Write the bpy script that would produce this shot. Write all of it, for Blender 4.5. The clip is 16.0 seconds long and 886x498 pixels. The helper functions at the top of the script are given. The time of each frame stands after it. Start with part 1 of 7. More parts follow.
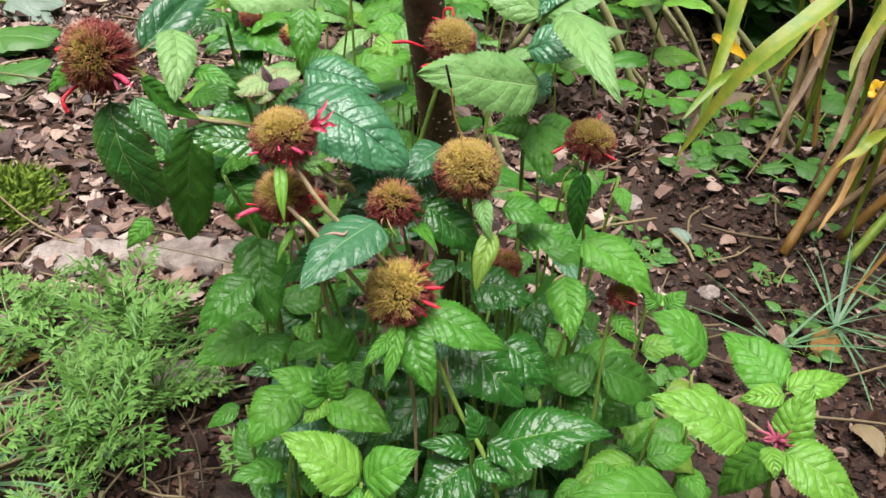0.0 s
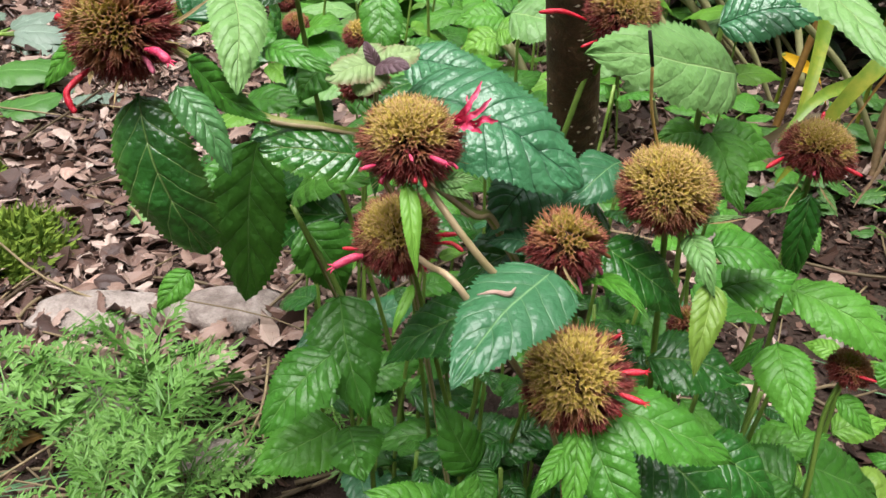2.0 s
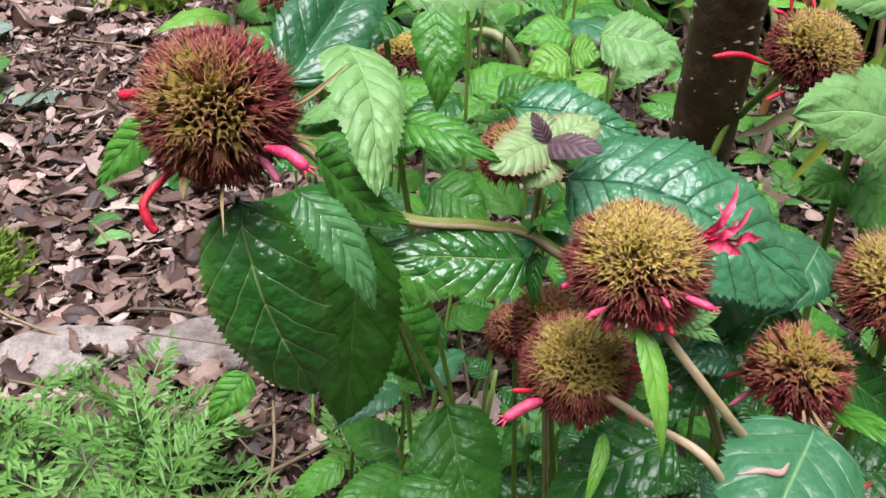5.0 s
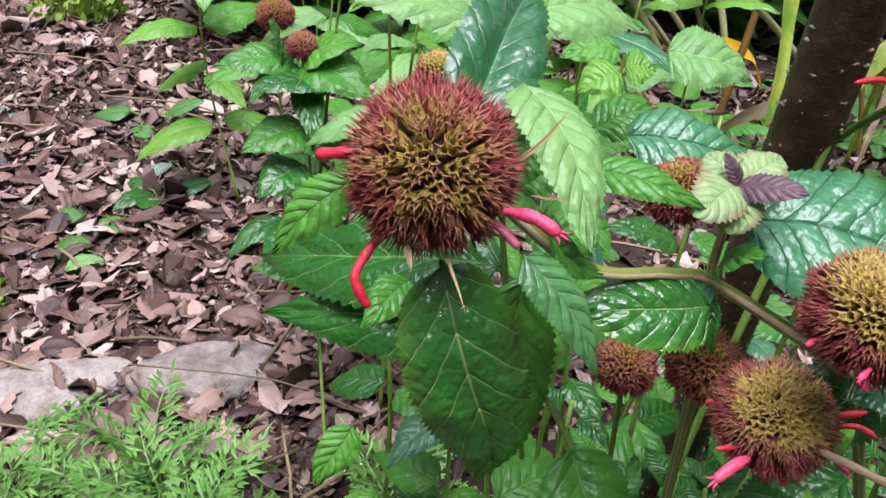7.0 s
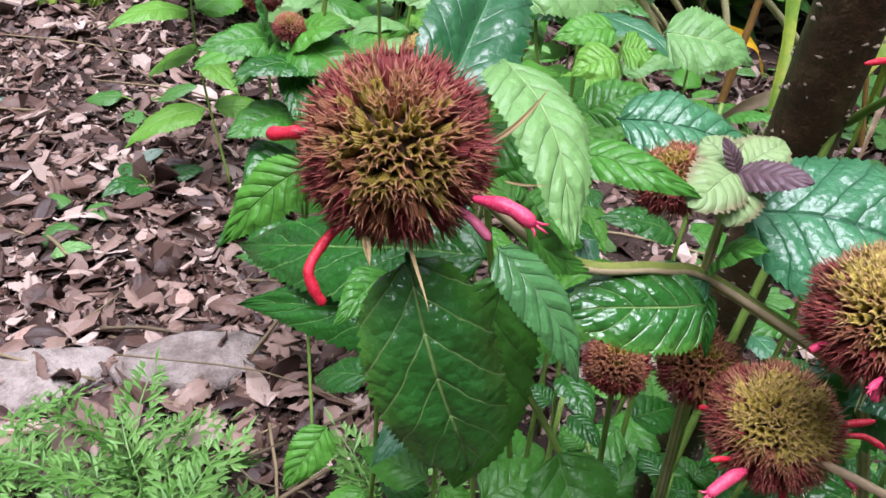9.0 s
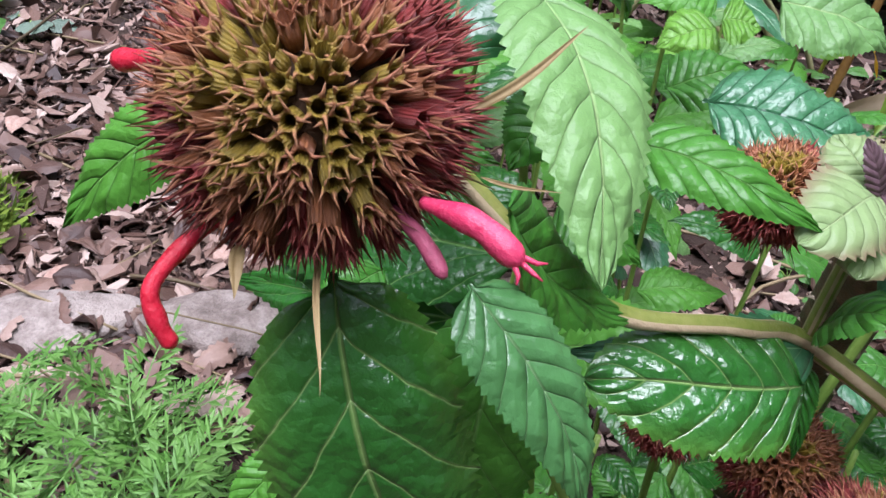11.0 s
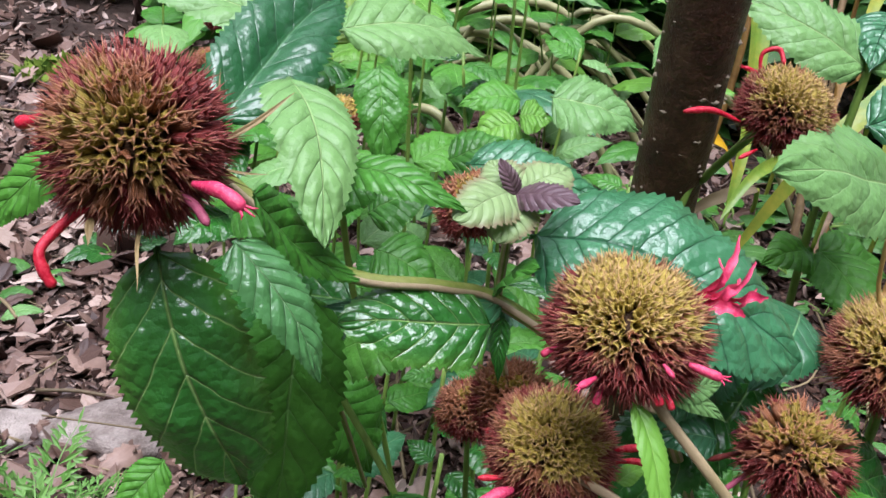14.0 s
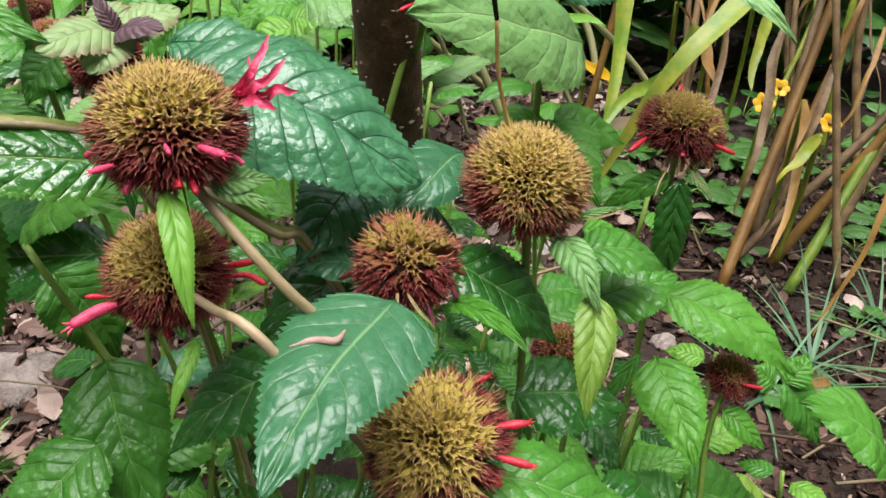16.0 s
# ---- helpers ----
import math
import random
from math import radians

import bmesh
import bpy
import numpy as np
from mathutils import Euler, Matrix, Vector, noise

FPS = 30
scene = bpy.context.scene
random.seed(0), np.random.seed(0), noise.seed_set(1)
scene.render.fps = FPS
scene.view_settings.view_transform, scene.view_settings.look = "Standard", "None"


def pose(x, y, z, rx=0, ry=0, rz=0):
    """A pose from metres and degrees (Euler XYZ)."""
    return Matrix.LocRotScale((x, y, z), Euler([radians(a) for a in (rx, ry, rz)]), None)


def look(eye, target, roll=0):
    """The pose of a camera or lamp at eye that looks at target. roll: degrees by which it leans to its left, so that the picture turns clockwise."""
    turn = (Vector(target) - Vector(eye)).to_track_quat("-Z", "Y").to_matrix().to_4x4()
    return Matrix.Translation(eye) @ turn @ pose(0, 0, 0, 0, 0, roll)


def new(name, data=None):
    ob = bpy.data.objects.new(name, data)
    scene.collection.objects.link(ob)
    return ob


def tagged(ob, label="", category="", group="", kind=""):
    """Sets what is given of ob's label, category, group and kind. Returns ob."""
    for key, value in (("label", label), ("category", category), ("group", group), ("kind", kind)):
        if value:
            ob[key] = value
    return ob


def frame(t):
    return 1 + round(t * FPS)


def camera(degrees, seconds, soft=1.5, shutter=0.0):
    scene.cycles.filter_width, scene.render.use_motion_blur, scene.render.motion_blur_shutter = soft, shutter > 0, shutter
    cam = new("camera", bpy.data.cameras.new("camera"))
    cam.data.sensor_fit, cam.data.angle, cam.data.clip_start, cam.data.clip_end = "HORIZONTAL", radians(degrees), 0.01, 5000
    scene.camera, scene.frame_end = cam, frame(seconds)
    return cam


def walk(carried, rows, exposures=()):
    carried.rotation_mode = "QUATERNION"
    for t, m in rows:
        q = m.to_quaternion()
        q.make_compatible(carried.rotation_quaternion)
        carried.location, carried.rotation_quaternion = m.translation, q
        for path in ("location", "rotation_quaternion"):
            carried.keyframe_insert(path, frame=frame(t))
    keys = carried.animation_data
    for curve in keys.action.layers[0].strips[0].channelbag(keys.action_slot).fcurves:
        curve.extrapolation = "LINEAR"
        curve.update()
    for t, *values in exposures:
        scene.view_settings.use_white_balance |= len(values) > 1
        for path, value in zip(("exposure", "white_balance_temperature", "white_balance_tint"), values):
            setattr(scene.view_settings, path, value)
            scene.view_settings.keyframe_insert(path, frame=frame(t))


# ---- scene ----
cam = camera(56.0, 16.0)
PATH = [
    (0, (-0.0111, 0.0093, 0.4563), (0.0060, 0.4366, 0.1974), 3.75),
    (0.5, (-0.0182, 0.0321, 0.4343), (-0.0170, 0.4638, 0.1821), 3.13),
    (1, (-0.0246, 0.0546, 0.4216), (-0.0344, 0.4905, 0.1769), 2.91),
    (1.5, (-0.0457, 0.0895, 0.4100), (-0.0557, 0.5267, 0.1677), 2.95),
    (2, (-0.0599, 0.1171, 0.3966), (-0.0501, 0.5565, 0.1581), 2.31),
    (2.5, (-0.0545, 0.1476, 0.3998), (-0.0235, 0.5809, 0.1522), 1.19),
    (3, (-0.0570, 0.1634, 0.3878), (-0.0106, 0.5915, 0.1336), 0.83),
    (3.5, (-0.0744, 0.1716, 0.3891), (-0.0262, 0.5997, 0.1354), 1.36),
    (4, (-0.0886, 0.1759, 0.3888), (-0.0419, 0.6051, 0.1366), 2.11),
    (4.5, (-0.1004, 0.1823, 0.3944), (-0.0549, 0.6131, 0.1447), 2.72),
    (5, (-0.1142, 0.1875, 0.3973), (-0.0680, 0.6180, 0.1472), 3.01),
    (5.2, (-0.1208, 0.1923, 0.3966), (-0.0745, 0.6229, 0.1468), 3.35),
    (7.3, (-0.1654, 0.2184, 0.3982), (-0.0760, 0.6427, 0.1492), 3.50),
    (7.5, (-0.1615, 0.2229, 0.3962), (-0.0739, 0.6465, 0.1454), 3.38),
    (8, (-0.1575, 0.2215, 0.3979), (-0.0696, 0.6452, 0.1474), 3.56),
    (8.5, (-0.1615, 0.2165, 0.3940), (-0.0718, 0.6403, 0.1444), 3.78),
    (8.7, (-0.1597, 0.2174, 0.3934), (-0.0700, 0.6407, 0.1428), 3.77),
    (10.8, (-0.1393, 0.2675, 0.3722), (-0.0953, 0.6776, 0.0895), 7.08),
    (11, (-0.1356, 0.2663, 0.3718), (-0.0910, 0.6834, 0.0997), 7.21),
    (11.5, (-0.1303, 0.2626, 0.3723), (-0.0860, 0.6887, 0.1144), 7.17),
    (12, (-0.1288, 0.2609, 0.3741), (-0.0846, 0.6904, 0.1220), 7.37),
    (12.5, (-0.1230, 0.2596, 0.3740), (-0.0785, 0.6909, 0.1251), 7.25),
    (13, (-0.1205, 0.2584, 0.3743), (-0.0685, 0.6898, 0.1270), 7.73),
    (13.5, (-0.1140, 0.2537, 0.3747), (-0.0530, 0.6833, 0.1264), 6.94),
    (14, (-0.1169, 0.2060, 0.3826), (-0.0291, 0.6541, 0.1788), 5.73),
    (14.5, (-0.1035, 0.1915, 0.3872), (-0.0085, 0.6380, 0.1830), 4.66),
    (15, (-0.0803, 0.1883, 0.3864), (0.0208, 0.6314, 0.1781), 4.17),
    (15.5, (-0.0681, 0.1779, 0.3787), (0.0403, 0.6167, 0.1650), 4.08),
    (16, (-0.0541, 0.1726, 0.3661), (0.0636, 0.6063, 0.1469), 3.54),
]
TINTS = [(0, 0.12, 6550, 14), (2, 0.10, 6450, 14), (3.5, 0.18, 6150, 16), (5, 0.10, 6050, 18), (8, 0.16, 5850, 22), (11, 0.08, 5720, 23), (12.5, 0.06, 5700, 23), (14, 0.06, 5800, 20), (15, 0.06, 6150, 17), (16, 0.08, 6400, 15)]
walk(cam, [(t, look(eye, target, roll)) for t, eye, target, roll in PATH], TINTS)
SKY, SUN = 0.23, 5.2
STAKE_LOW, STAKE_HIGH = (0.0448, 0.5509, -0.05), (-0.0541, 0.3169, 0.65)
# ---- light ----
world = bpy.data.worlds.new("overcast_sky")
scene.world = world
world.use_nodes = True
wn = world.node_tree.nodes
sky = wn.new("ShaderNodeTexSky")
sky.sky_type, sky.sun_disc = "NISHITA", False
sky.sun_elevation, sky.sun_rotation = radians(75), radians(200)
sky.air_density, sky.dust_density, sky.ozone_density = 1.0, 4.0, 1.0
soft_sky = wn.new("ShaderNodeHueSaturation")
soft_sky.inputs["Saturation"].default_value = 0.25
world.node_tree.links.new(sky.outputs[0], soft_sky.inputs["Color"])
world.node_tree.links.new(soft_sky.outputs[0], wn["Background"].inputs[0])
wn["Background"].inputs[1].default_value = SKY
sun = new("overcast_sun", bpy.data.lights.new("overcast_sun", "SUN"))
sun.data.energy, sun.data.angle, sun.data.color = SUN, radians(50), (1.0, 0.98, 0.955)
sun.matrix_world = look((-0.3, -0.4, 3.2), (0, 0.4, 0))


# ---- materials ----
class Nodes:
    """A short way to write a node material."""

    def __init__(self, name):
        self.mat = bpy.data.materials.new(name)
        self.mat.use_nodes = True
        self.tree = self.mat.node_tree
        self.bsdf = self.tree.nodes["Principled BSDF"]
        self.out = self.tree.nodes["Material Output"]

    def add(self, kind, values=(), **props):
        n = self.tree.nodes.new("ShaderNode" + kind)
        for k, v in props.items():
            if k == "operation":
                n.operation = v
            elif k == "data_type":
                n.data_type = v
            elif k == "blend":
                n.blend_type = v
        for k, v in dict(values).items():
            if isinstance(v, bpy.types.NodeSocket):
                self.tree.links.new(v, n.inputs[k])
            else:
                n.inputs[k].default_value = v
        return n

    def math(self, op, a, b=0.0, c=0.0):
        return self.add("Math", {0: a, 1: b, 2: c}, operation=op).outputs[0]

    def mix(self, f, a, b, blend="MIX"):
        return self.add("MixRGB", {0: f, 1: a, 2: b}, blend=blend).outputs[0]

    def noise(self, scale, detail=3.0, coord=None, rough=0.55):
        v = {"Scale": scale, "Detail": detail, "Roughness": rough}
        if coord is not None:
            v["Vector"] = coord
        return self.add("TexNoise", v).outputs[0]

    def coords(self):
        return self.add("TexCoord").outputs["Object"]

    def ramp(self, f, stops):
        n = self.tree.nodes.new("ShaderNodeValToRGB")
        self.tree.links.new(f, n.inputs[0])
        e = n.color_ramp.elements
        e[0].position, e[0].color = stops[0][0], (*stops[0][1], 1)
        e[1].position, e[1].color = stops[-1][0], (*stops[-1][1], 1)
        for p, c in stops[1:-1]:
            e.new(p).color = (*c, 1)
        return n.outputs[0]

    def bump(self, h, strength, distance):
        return self.add("Bump", {"Height": h, "Strength": strength, "Distance": distance}).outputs[0]

    def set(self, **values):
        for k, v in values.items():
            k = k.replace("_", " ")
            if isinstance(v, bpy.types.NodeSocket):
                self.tree.links.new(v, self.bsdf.inputs[k])
            else:
                self.bsdf.inputs[k].default_value = v
        return self

    def translucent(self, colour, share):
        t = self.add("BsdfTranslucent", {"Color": colour})
        m = self.add("MixShader", {0: share, 1: self.bsdf.outputs[0], 2: t.outputs[0]})
        self.tree.links.new(m.outputs[0], self.out.inputs[0])


def rgb(r, g, b):
    return (r, g, b, 1.0)


def leaf_material(name, low, high, vein, wet=0.5, relief=1.0, share=0.10, edge=None, gloss=0.2, veins=0.30, groove_shade=0.5, ior=1.5, pairs=7.5):
    """A serrated, quilted leaf: herringbone side veins, a pale midrib, wet gloss with drops."""
    n = Nodes(name)
    sep = n.add("SeparateXYZ", {0: n.add("UVMap").outputs[0]})
    u = sep.outputs[0]
    v = n.math("ABSOLUTE", n.math("MULTIPLY", n.math("SUBTRACT", sep.outputs[1], 0.5), 2.0))
    obj = n.coords()
    rnd = n.add("ObjectInfo").outputs["Random"]
    wob = n.math("MULTIPLY", n.noise(110.0, 2.0, obj), 0.40)
    lateral = n.math("ADD", n.math("SUBTRACT", n.math("MULTIPLY", n.math("POWER", u, 0.85), pairs), n.math("MULTIPLY", v, 1.6)), wob)
    tri_wave = n.math("PINGPONG", lateral, 0.5)
    side_vein = n.math("SUBTRACT", 1.0, n.math("SMOOTH_MIN", n.math("MULTIPLY", tri_wave, 24.0), 1.0, 0.2))
    side_vein = n.math("MAXIMUM", side_vein, 0.0)
    mid = n.math("SUBTRACT", 1.0, n.math("MULTIPLY", v, 25.0))
    mid = n.math("MAXIMUM", mid, 0.0)
    patch = n.noise(45.0, 4.0, obj)
    fine = n.noise(900.0, 3.0, obj)
    base = n.mix(n.math("ADD", n.math("MULTIPLY", patch, 0.9), n.math("MULTIPLY", rnd, 0.35), -0.15), low, high)
    base = n.mix(n.math("MULTIPLY", n.math("SUBTRACT", fine, 0.35), 0.5), base, high)
    if edge is not None:
        e = n.math("MULTIPLY", n.math("POWER", v, 5.0), n.math("ADD", patch, 0.15))
        base = n.mix(e, base, edge)
    # side-vein valleys darkened in the base colour, like shade lying in the creases
    crease_shade = n.math("MULTIPLY", n.math("SUBTRACT", 1.0, n.math("POWER", n.math("MULTIPLY", tri_wave, 2.0), 0.15)), groove_shade)
    base = n.mix(crease_shade, base, n.mix(0.55, low, rgb(0.002, 0.012, 0.004)))
    base = n.mix(n.math("MULTIPLY", side_vein, veins), base, vein)
    base = n.mix(n.math("MULTIPLY", mid, 0.85), base, vein)
    drops = n.add("TexVoronoi", {"Vector": obj, "Scale": 620.0})
    spot = n.math("GREATER_THAN", n.noise(70.0, 2.0, obj), 0.74)
    drop = n.math("MULTIPLY", n.math("MAXIMUM", n.math("SUBTRACT", 0.32, drops.outputs["Distance"]), 0.0), spot)
    quilt = n.math("MULTIPLY", n.math("POWER", n.math("MULTIPLY", tri_wave, 2.0), 0.35), 0.55)
    retic = n.add("TexVoronoi", {"Vector": obj, "Scale": 430.0}).outputs["Distance"]
    h = n.math("ADD", n.math("MULTIPLY", quilt, 1.0), n.math("MULTIPLY", retic, -0.42))
    h = n.math("ADD", h, n.math("MULTIPLY", n.noise(240.0, 2.0, obj), 0.30))
    h = n.math("ADD", h, n.math("MULTIPLY", fine, 0.25))
    h = n.math("ADD", h, n.math("MULTIPLY", drop, 1.2))
    h = n.math("SUBTRACT", h, n.math("MULTIPLY", mid, 0.35))
    rough = n.math("SUBTRACT", n.math("ADD", 0.48 - 0.24 * wet, n.math("MULTIPLY", patch, 0.14)), n.math("MULTIPLY", drop, 1.0))
    skin = n.bump(h, 0.75 * relief, 0.0010)
    n.set(Base_Color=base, Roughness=rough, Normal=skin, Specular_IOR_Level=0.16 + 0.18 * wet,
          Coat_Weight=gloss, Coat_Roughness=0.30 - 0.22 * wet, Coat_IOR=ior, Coat_Normal=skin)
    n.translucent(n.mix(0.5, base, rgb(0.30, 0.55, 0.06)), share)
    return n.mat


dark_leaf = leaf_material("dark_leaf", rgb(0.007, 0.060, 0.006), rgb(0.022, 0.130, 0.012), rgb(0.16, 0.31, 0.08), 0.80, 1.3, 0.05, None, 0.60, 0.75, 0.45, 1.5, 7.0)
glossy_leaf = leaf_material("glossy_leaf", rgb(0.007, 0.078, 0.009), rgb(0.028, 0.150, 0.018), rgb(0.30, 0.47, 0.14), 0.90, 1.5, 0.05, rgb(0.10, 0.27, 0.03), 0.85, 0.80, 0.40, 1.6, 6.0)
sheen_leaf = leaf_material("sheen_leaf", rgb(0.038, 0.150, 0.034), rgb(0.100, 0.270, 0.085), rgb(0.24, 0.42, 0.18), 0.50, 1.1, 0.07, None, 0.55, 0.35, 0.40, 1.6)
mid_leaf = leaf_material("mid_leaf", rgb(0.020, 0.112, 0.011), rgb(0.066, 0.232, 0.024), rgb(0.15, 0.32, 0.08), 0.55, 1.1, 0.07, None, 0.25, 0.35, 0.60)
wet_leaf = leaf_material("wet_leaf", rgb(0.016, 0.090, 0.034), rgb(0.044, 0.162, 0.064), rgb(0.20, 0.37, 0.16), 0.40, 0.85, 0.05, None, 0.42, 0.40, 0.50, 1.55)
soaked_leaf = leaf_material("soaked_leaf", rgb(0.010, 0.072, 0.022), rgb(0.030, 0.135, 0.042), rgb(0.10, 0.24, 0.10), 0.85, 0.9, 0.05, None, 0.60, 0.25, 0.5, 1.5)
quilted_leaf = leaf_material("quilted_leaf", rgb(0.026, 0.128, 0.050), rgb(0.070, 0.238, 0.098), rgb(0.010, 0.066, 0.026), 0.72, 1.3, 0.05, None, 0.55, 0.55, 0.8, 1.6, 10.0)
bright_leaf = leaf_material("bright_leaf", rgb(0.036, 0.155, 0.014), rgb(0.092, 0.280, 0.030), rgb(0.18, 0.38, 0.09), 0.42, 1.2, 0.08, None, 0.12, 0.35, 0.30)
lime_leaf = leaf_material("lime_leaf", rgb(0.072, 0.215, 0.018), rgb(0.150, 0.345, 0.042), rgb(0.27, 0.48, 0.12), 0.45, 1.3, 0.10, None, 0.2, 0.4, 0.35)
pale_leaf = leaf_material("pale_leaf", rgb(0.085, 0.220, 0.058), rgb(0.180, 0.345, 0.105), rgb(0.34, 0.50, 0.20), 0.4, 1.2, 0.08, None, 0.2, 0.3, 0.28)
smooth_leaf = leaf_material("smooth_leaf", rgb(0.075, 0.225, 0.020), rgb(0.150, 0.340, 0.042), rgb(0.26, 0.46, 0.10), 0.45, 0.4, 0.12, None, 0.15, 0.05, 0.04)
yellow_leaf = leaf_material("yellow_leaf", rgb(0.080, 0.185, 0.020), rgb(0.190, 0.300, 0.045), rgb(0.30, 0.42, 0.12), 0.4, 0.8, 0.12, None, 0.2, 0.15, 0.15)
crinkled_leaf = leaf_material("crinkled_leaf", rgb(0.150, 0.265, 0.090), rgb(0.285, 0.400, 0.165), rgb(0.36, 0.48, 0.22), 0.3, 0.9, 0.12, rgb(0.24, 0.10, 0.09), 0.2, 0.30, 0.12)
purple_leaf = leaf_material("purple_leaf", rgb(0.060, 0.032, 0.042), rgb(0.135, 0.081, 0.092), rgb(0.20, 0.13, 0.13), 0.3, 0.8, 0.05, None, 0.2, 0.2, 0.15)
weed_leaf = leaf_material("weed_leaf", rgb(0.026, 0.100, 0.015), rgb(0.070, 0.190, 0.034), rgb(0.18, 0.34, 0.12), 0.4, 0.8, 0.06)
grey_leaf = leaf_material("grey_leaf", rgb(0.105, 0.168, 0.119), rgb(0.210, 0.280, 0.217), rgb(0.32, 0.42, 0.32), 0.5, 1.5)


def plain_material(name, stops, scale, rough, relief, bump_scale, spec=0.4, share=0.0, islands=False):
    """Mottled matter in a range of colours, with grain at two scales; islands: each loose piece has its own tone."""
    n = Nodes(name)
    obj = n.coords()
    a = n.noise(scale, 4.0, obj)
    b = n.noise(scale * 7.0, 3.0, obj)
    f = n.math("ADD", n.math("MULTIPLY", a, 0.75), n.math("MULTIPLY", b, 0.3))
    if islands:
        r = n.add("NewGeometry").outputs["Random Per Island"]
        f = n.math("ADD", n.math("MULTIPLY", r, 0.85), n.math("MULTIPLY", f, 0.3), -0.05)
    else:
        r = n.add("ObjectInfo").outputs["Random"]
        f = n.math("ADD", f, n.math("MULTIPLY", r, 0.2), -0.1)
    col = n.ramp(f, stops)
    h = n.math("ADD", n.noise(bump_scale, 4.0, obj), n.math("MULTIPLY", n.noise(bump_scale * 5.0, 2.0, obj), 0.4))
    n.set(Base_Color=col, Roughness=n.math("ADD", rough - 0.12, n.math("MULTIPLY", b, 0.25)), Normal=n.bump(h, 0.6, relief), Specular_IOR_Level=spec)
    if share:
        n.translucent(col, share)
    return n.mat


stem_green = plain_material("stem_green", [(0.3, (0.085, 0.175, 0.022)), (0.7, (0.205, 0.330, 0.058))], 60, 0.40, 0.0004, 500, 0.45, 0.08)
stem_pale = plain_material("stem_pale", [(0.3, (0.270, 0.220, 0.090)), (0.7, (0.480, 0.360, 0.220))], 45, 0.45, 0.0003, 500, 0.45, 0.08)
stem_striped = plain_material("stem_striped", [(0.3, (0.060, 0.115, 0.012)), (0.55, (0.165, 0.225, 0.032)), (0.8, (0.280, 0.300, 0.075))], 90, 0.36, 0.0004, 500, 0.5, 0.05)
stem_rib = plain_material("stem_rib", [(0.3, (0.260, 0.170, 0.085)), (0.7, (0.500, 0.400, 0.240))], 90, 0.42, 0.0004, 500, 0.5, 0.05)
bark = plain_material("bark", [(0.3, (0.020, 0.009, 0.005)), (0.55, (0.062, 0.027, 0.015)), (0.78, (0.150, 0.078, 0.045))], 120, 0.5, 0.0020, 260, 0.45)
lenticel = plain_material("lenticel", [(0.3, (0.20, 0.15, 0.10)), (0.7, (0.42, 0.34, 0.25))], 200, 0.8, 0.0005, 700, 0.3)
soil = plain_material("soil", [(0.25, (0.006, 0.004, 0.003)), (0.5, (0.017, 0.011, 0.008)), (0.75, (0.048, 0.032, 0.024))], 14, 0.75, 0.012, 70, 0.15)
litter_mat = plain_material("litter", [(0.0, (0.012, 0.007, 0.005)), (0.26, (0.050, 0.028, 0.022)), (0.55, (0.145, 0.085, 0.063)), (0.82, (0.270, 0.182, 0.142)), (1.0, (0.46, 0.36, 0.30))], 60, 0.42, 0.0012, 300, 0.35, 0.0, True)
mulch_mat = plain_material("mulch", [(0.0, (0.006, 0.004, 0.003)), (0.4, (0.022, 0.011, 0.007)), (0.75, (0.065, 0.033, 0.022)), (0.92, (0.140, 0.085, 0.062)), (1.0, (0.300, 0.220, 0.170))], 60, 0.7, 0.0012, 300, 0.2, 0.0, True)
straw_mat = plain_material("straw", [(0.2, (0.060, 0.042, 0.022)), (0.8, (0.240, 0.185, 0.100))], 60, 0.6, 0.0006, 300, 0.35, 0.05, True)
stone_mat = plain_material("stone", [(0.3, (0.075, 0.056, 0.047)), (0.5, (0.185, 0.148, 0.126)), (0.72, (0.370, 0.320, 0.280))], 55, 0.6, 0.008, 160, 0.4)
moss_mat = plain_material("moss", [(0.2, (0.060, 0.120, 0.014)), (0.8, (0.220, 0.320, 0.045))], 60, 0.8, 0.002, 300, 0.2, 0.15, True)
feather_mat = plain_material("feather", [(0.15, (0.030, 0.098, 0.012)), (0.5, (0.085, 0.212, 0.034)), (0.9, (0.190, 0.350, 0.092))], 14, 0.42, 0.0004, 600, 0.3, 0.06)
cane_mat = plain_material("cane", [(0.2, (0.030, 0.017, 0.008)), (0.5, (0.110, 0.066, 0.030)), (0.85, (0.280, 0.190, 0.090))], 55, 0.55, 0.002, 120, 0.4)
strap_mat = plain_material("strap", [(0.25, (0.060, 0.150, 0.016)), (0.5, (0.150, 0.255, 0.026)), (0.8, (0.370, 0.360, 0.045))], 22, 0.42, 0.0008, 200, 0.45, 0.20)
ochre_mat = plain_material("ochre_strap", [(0.25, (0.085, 0.042, 0.012)), (0.5, (0.185, 0.095, 0.022)), (0.8, (0.340, 0.195, 0.045))], 22, 0.5, 0.0008, 200, 0.4, 0.15)
vine_mat = plain_material("vine", [(0.25, (0.190, 0.210, 0.075)), (0.8, (0.400, 0.390, 0.190))], 30, 0.4, 0.0006, 250, 0.45, 0.1)
grass_mat = plain_material("grass", [(0.1, (0.040, 0.120, 0.050)), (0.9, (0.140, 0.270, 0.130))], 20, 0.4, 0.0004, 300, 0.45, 0.25, True)


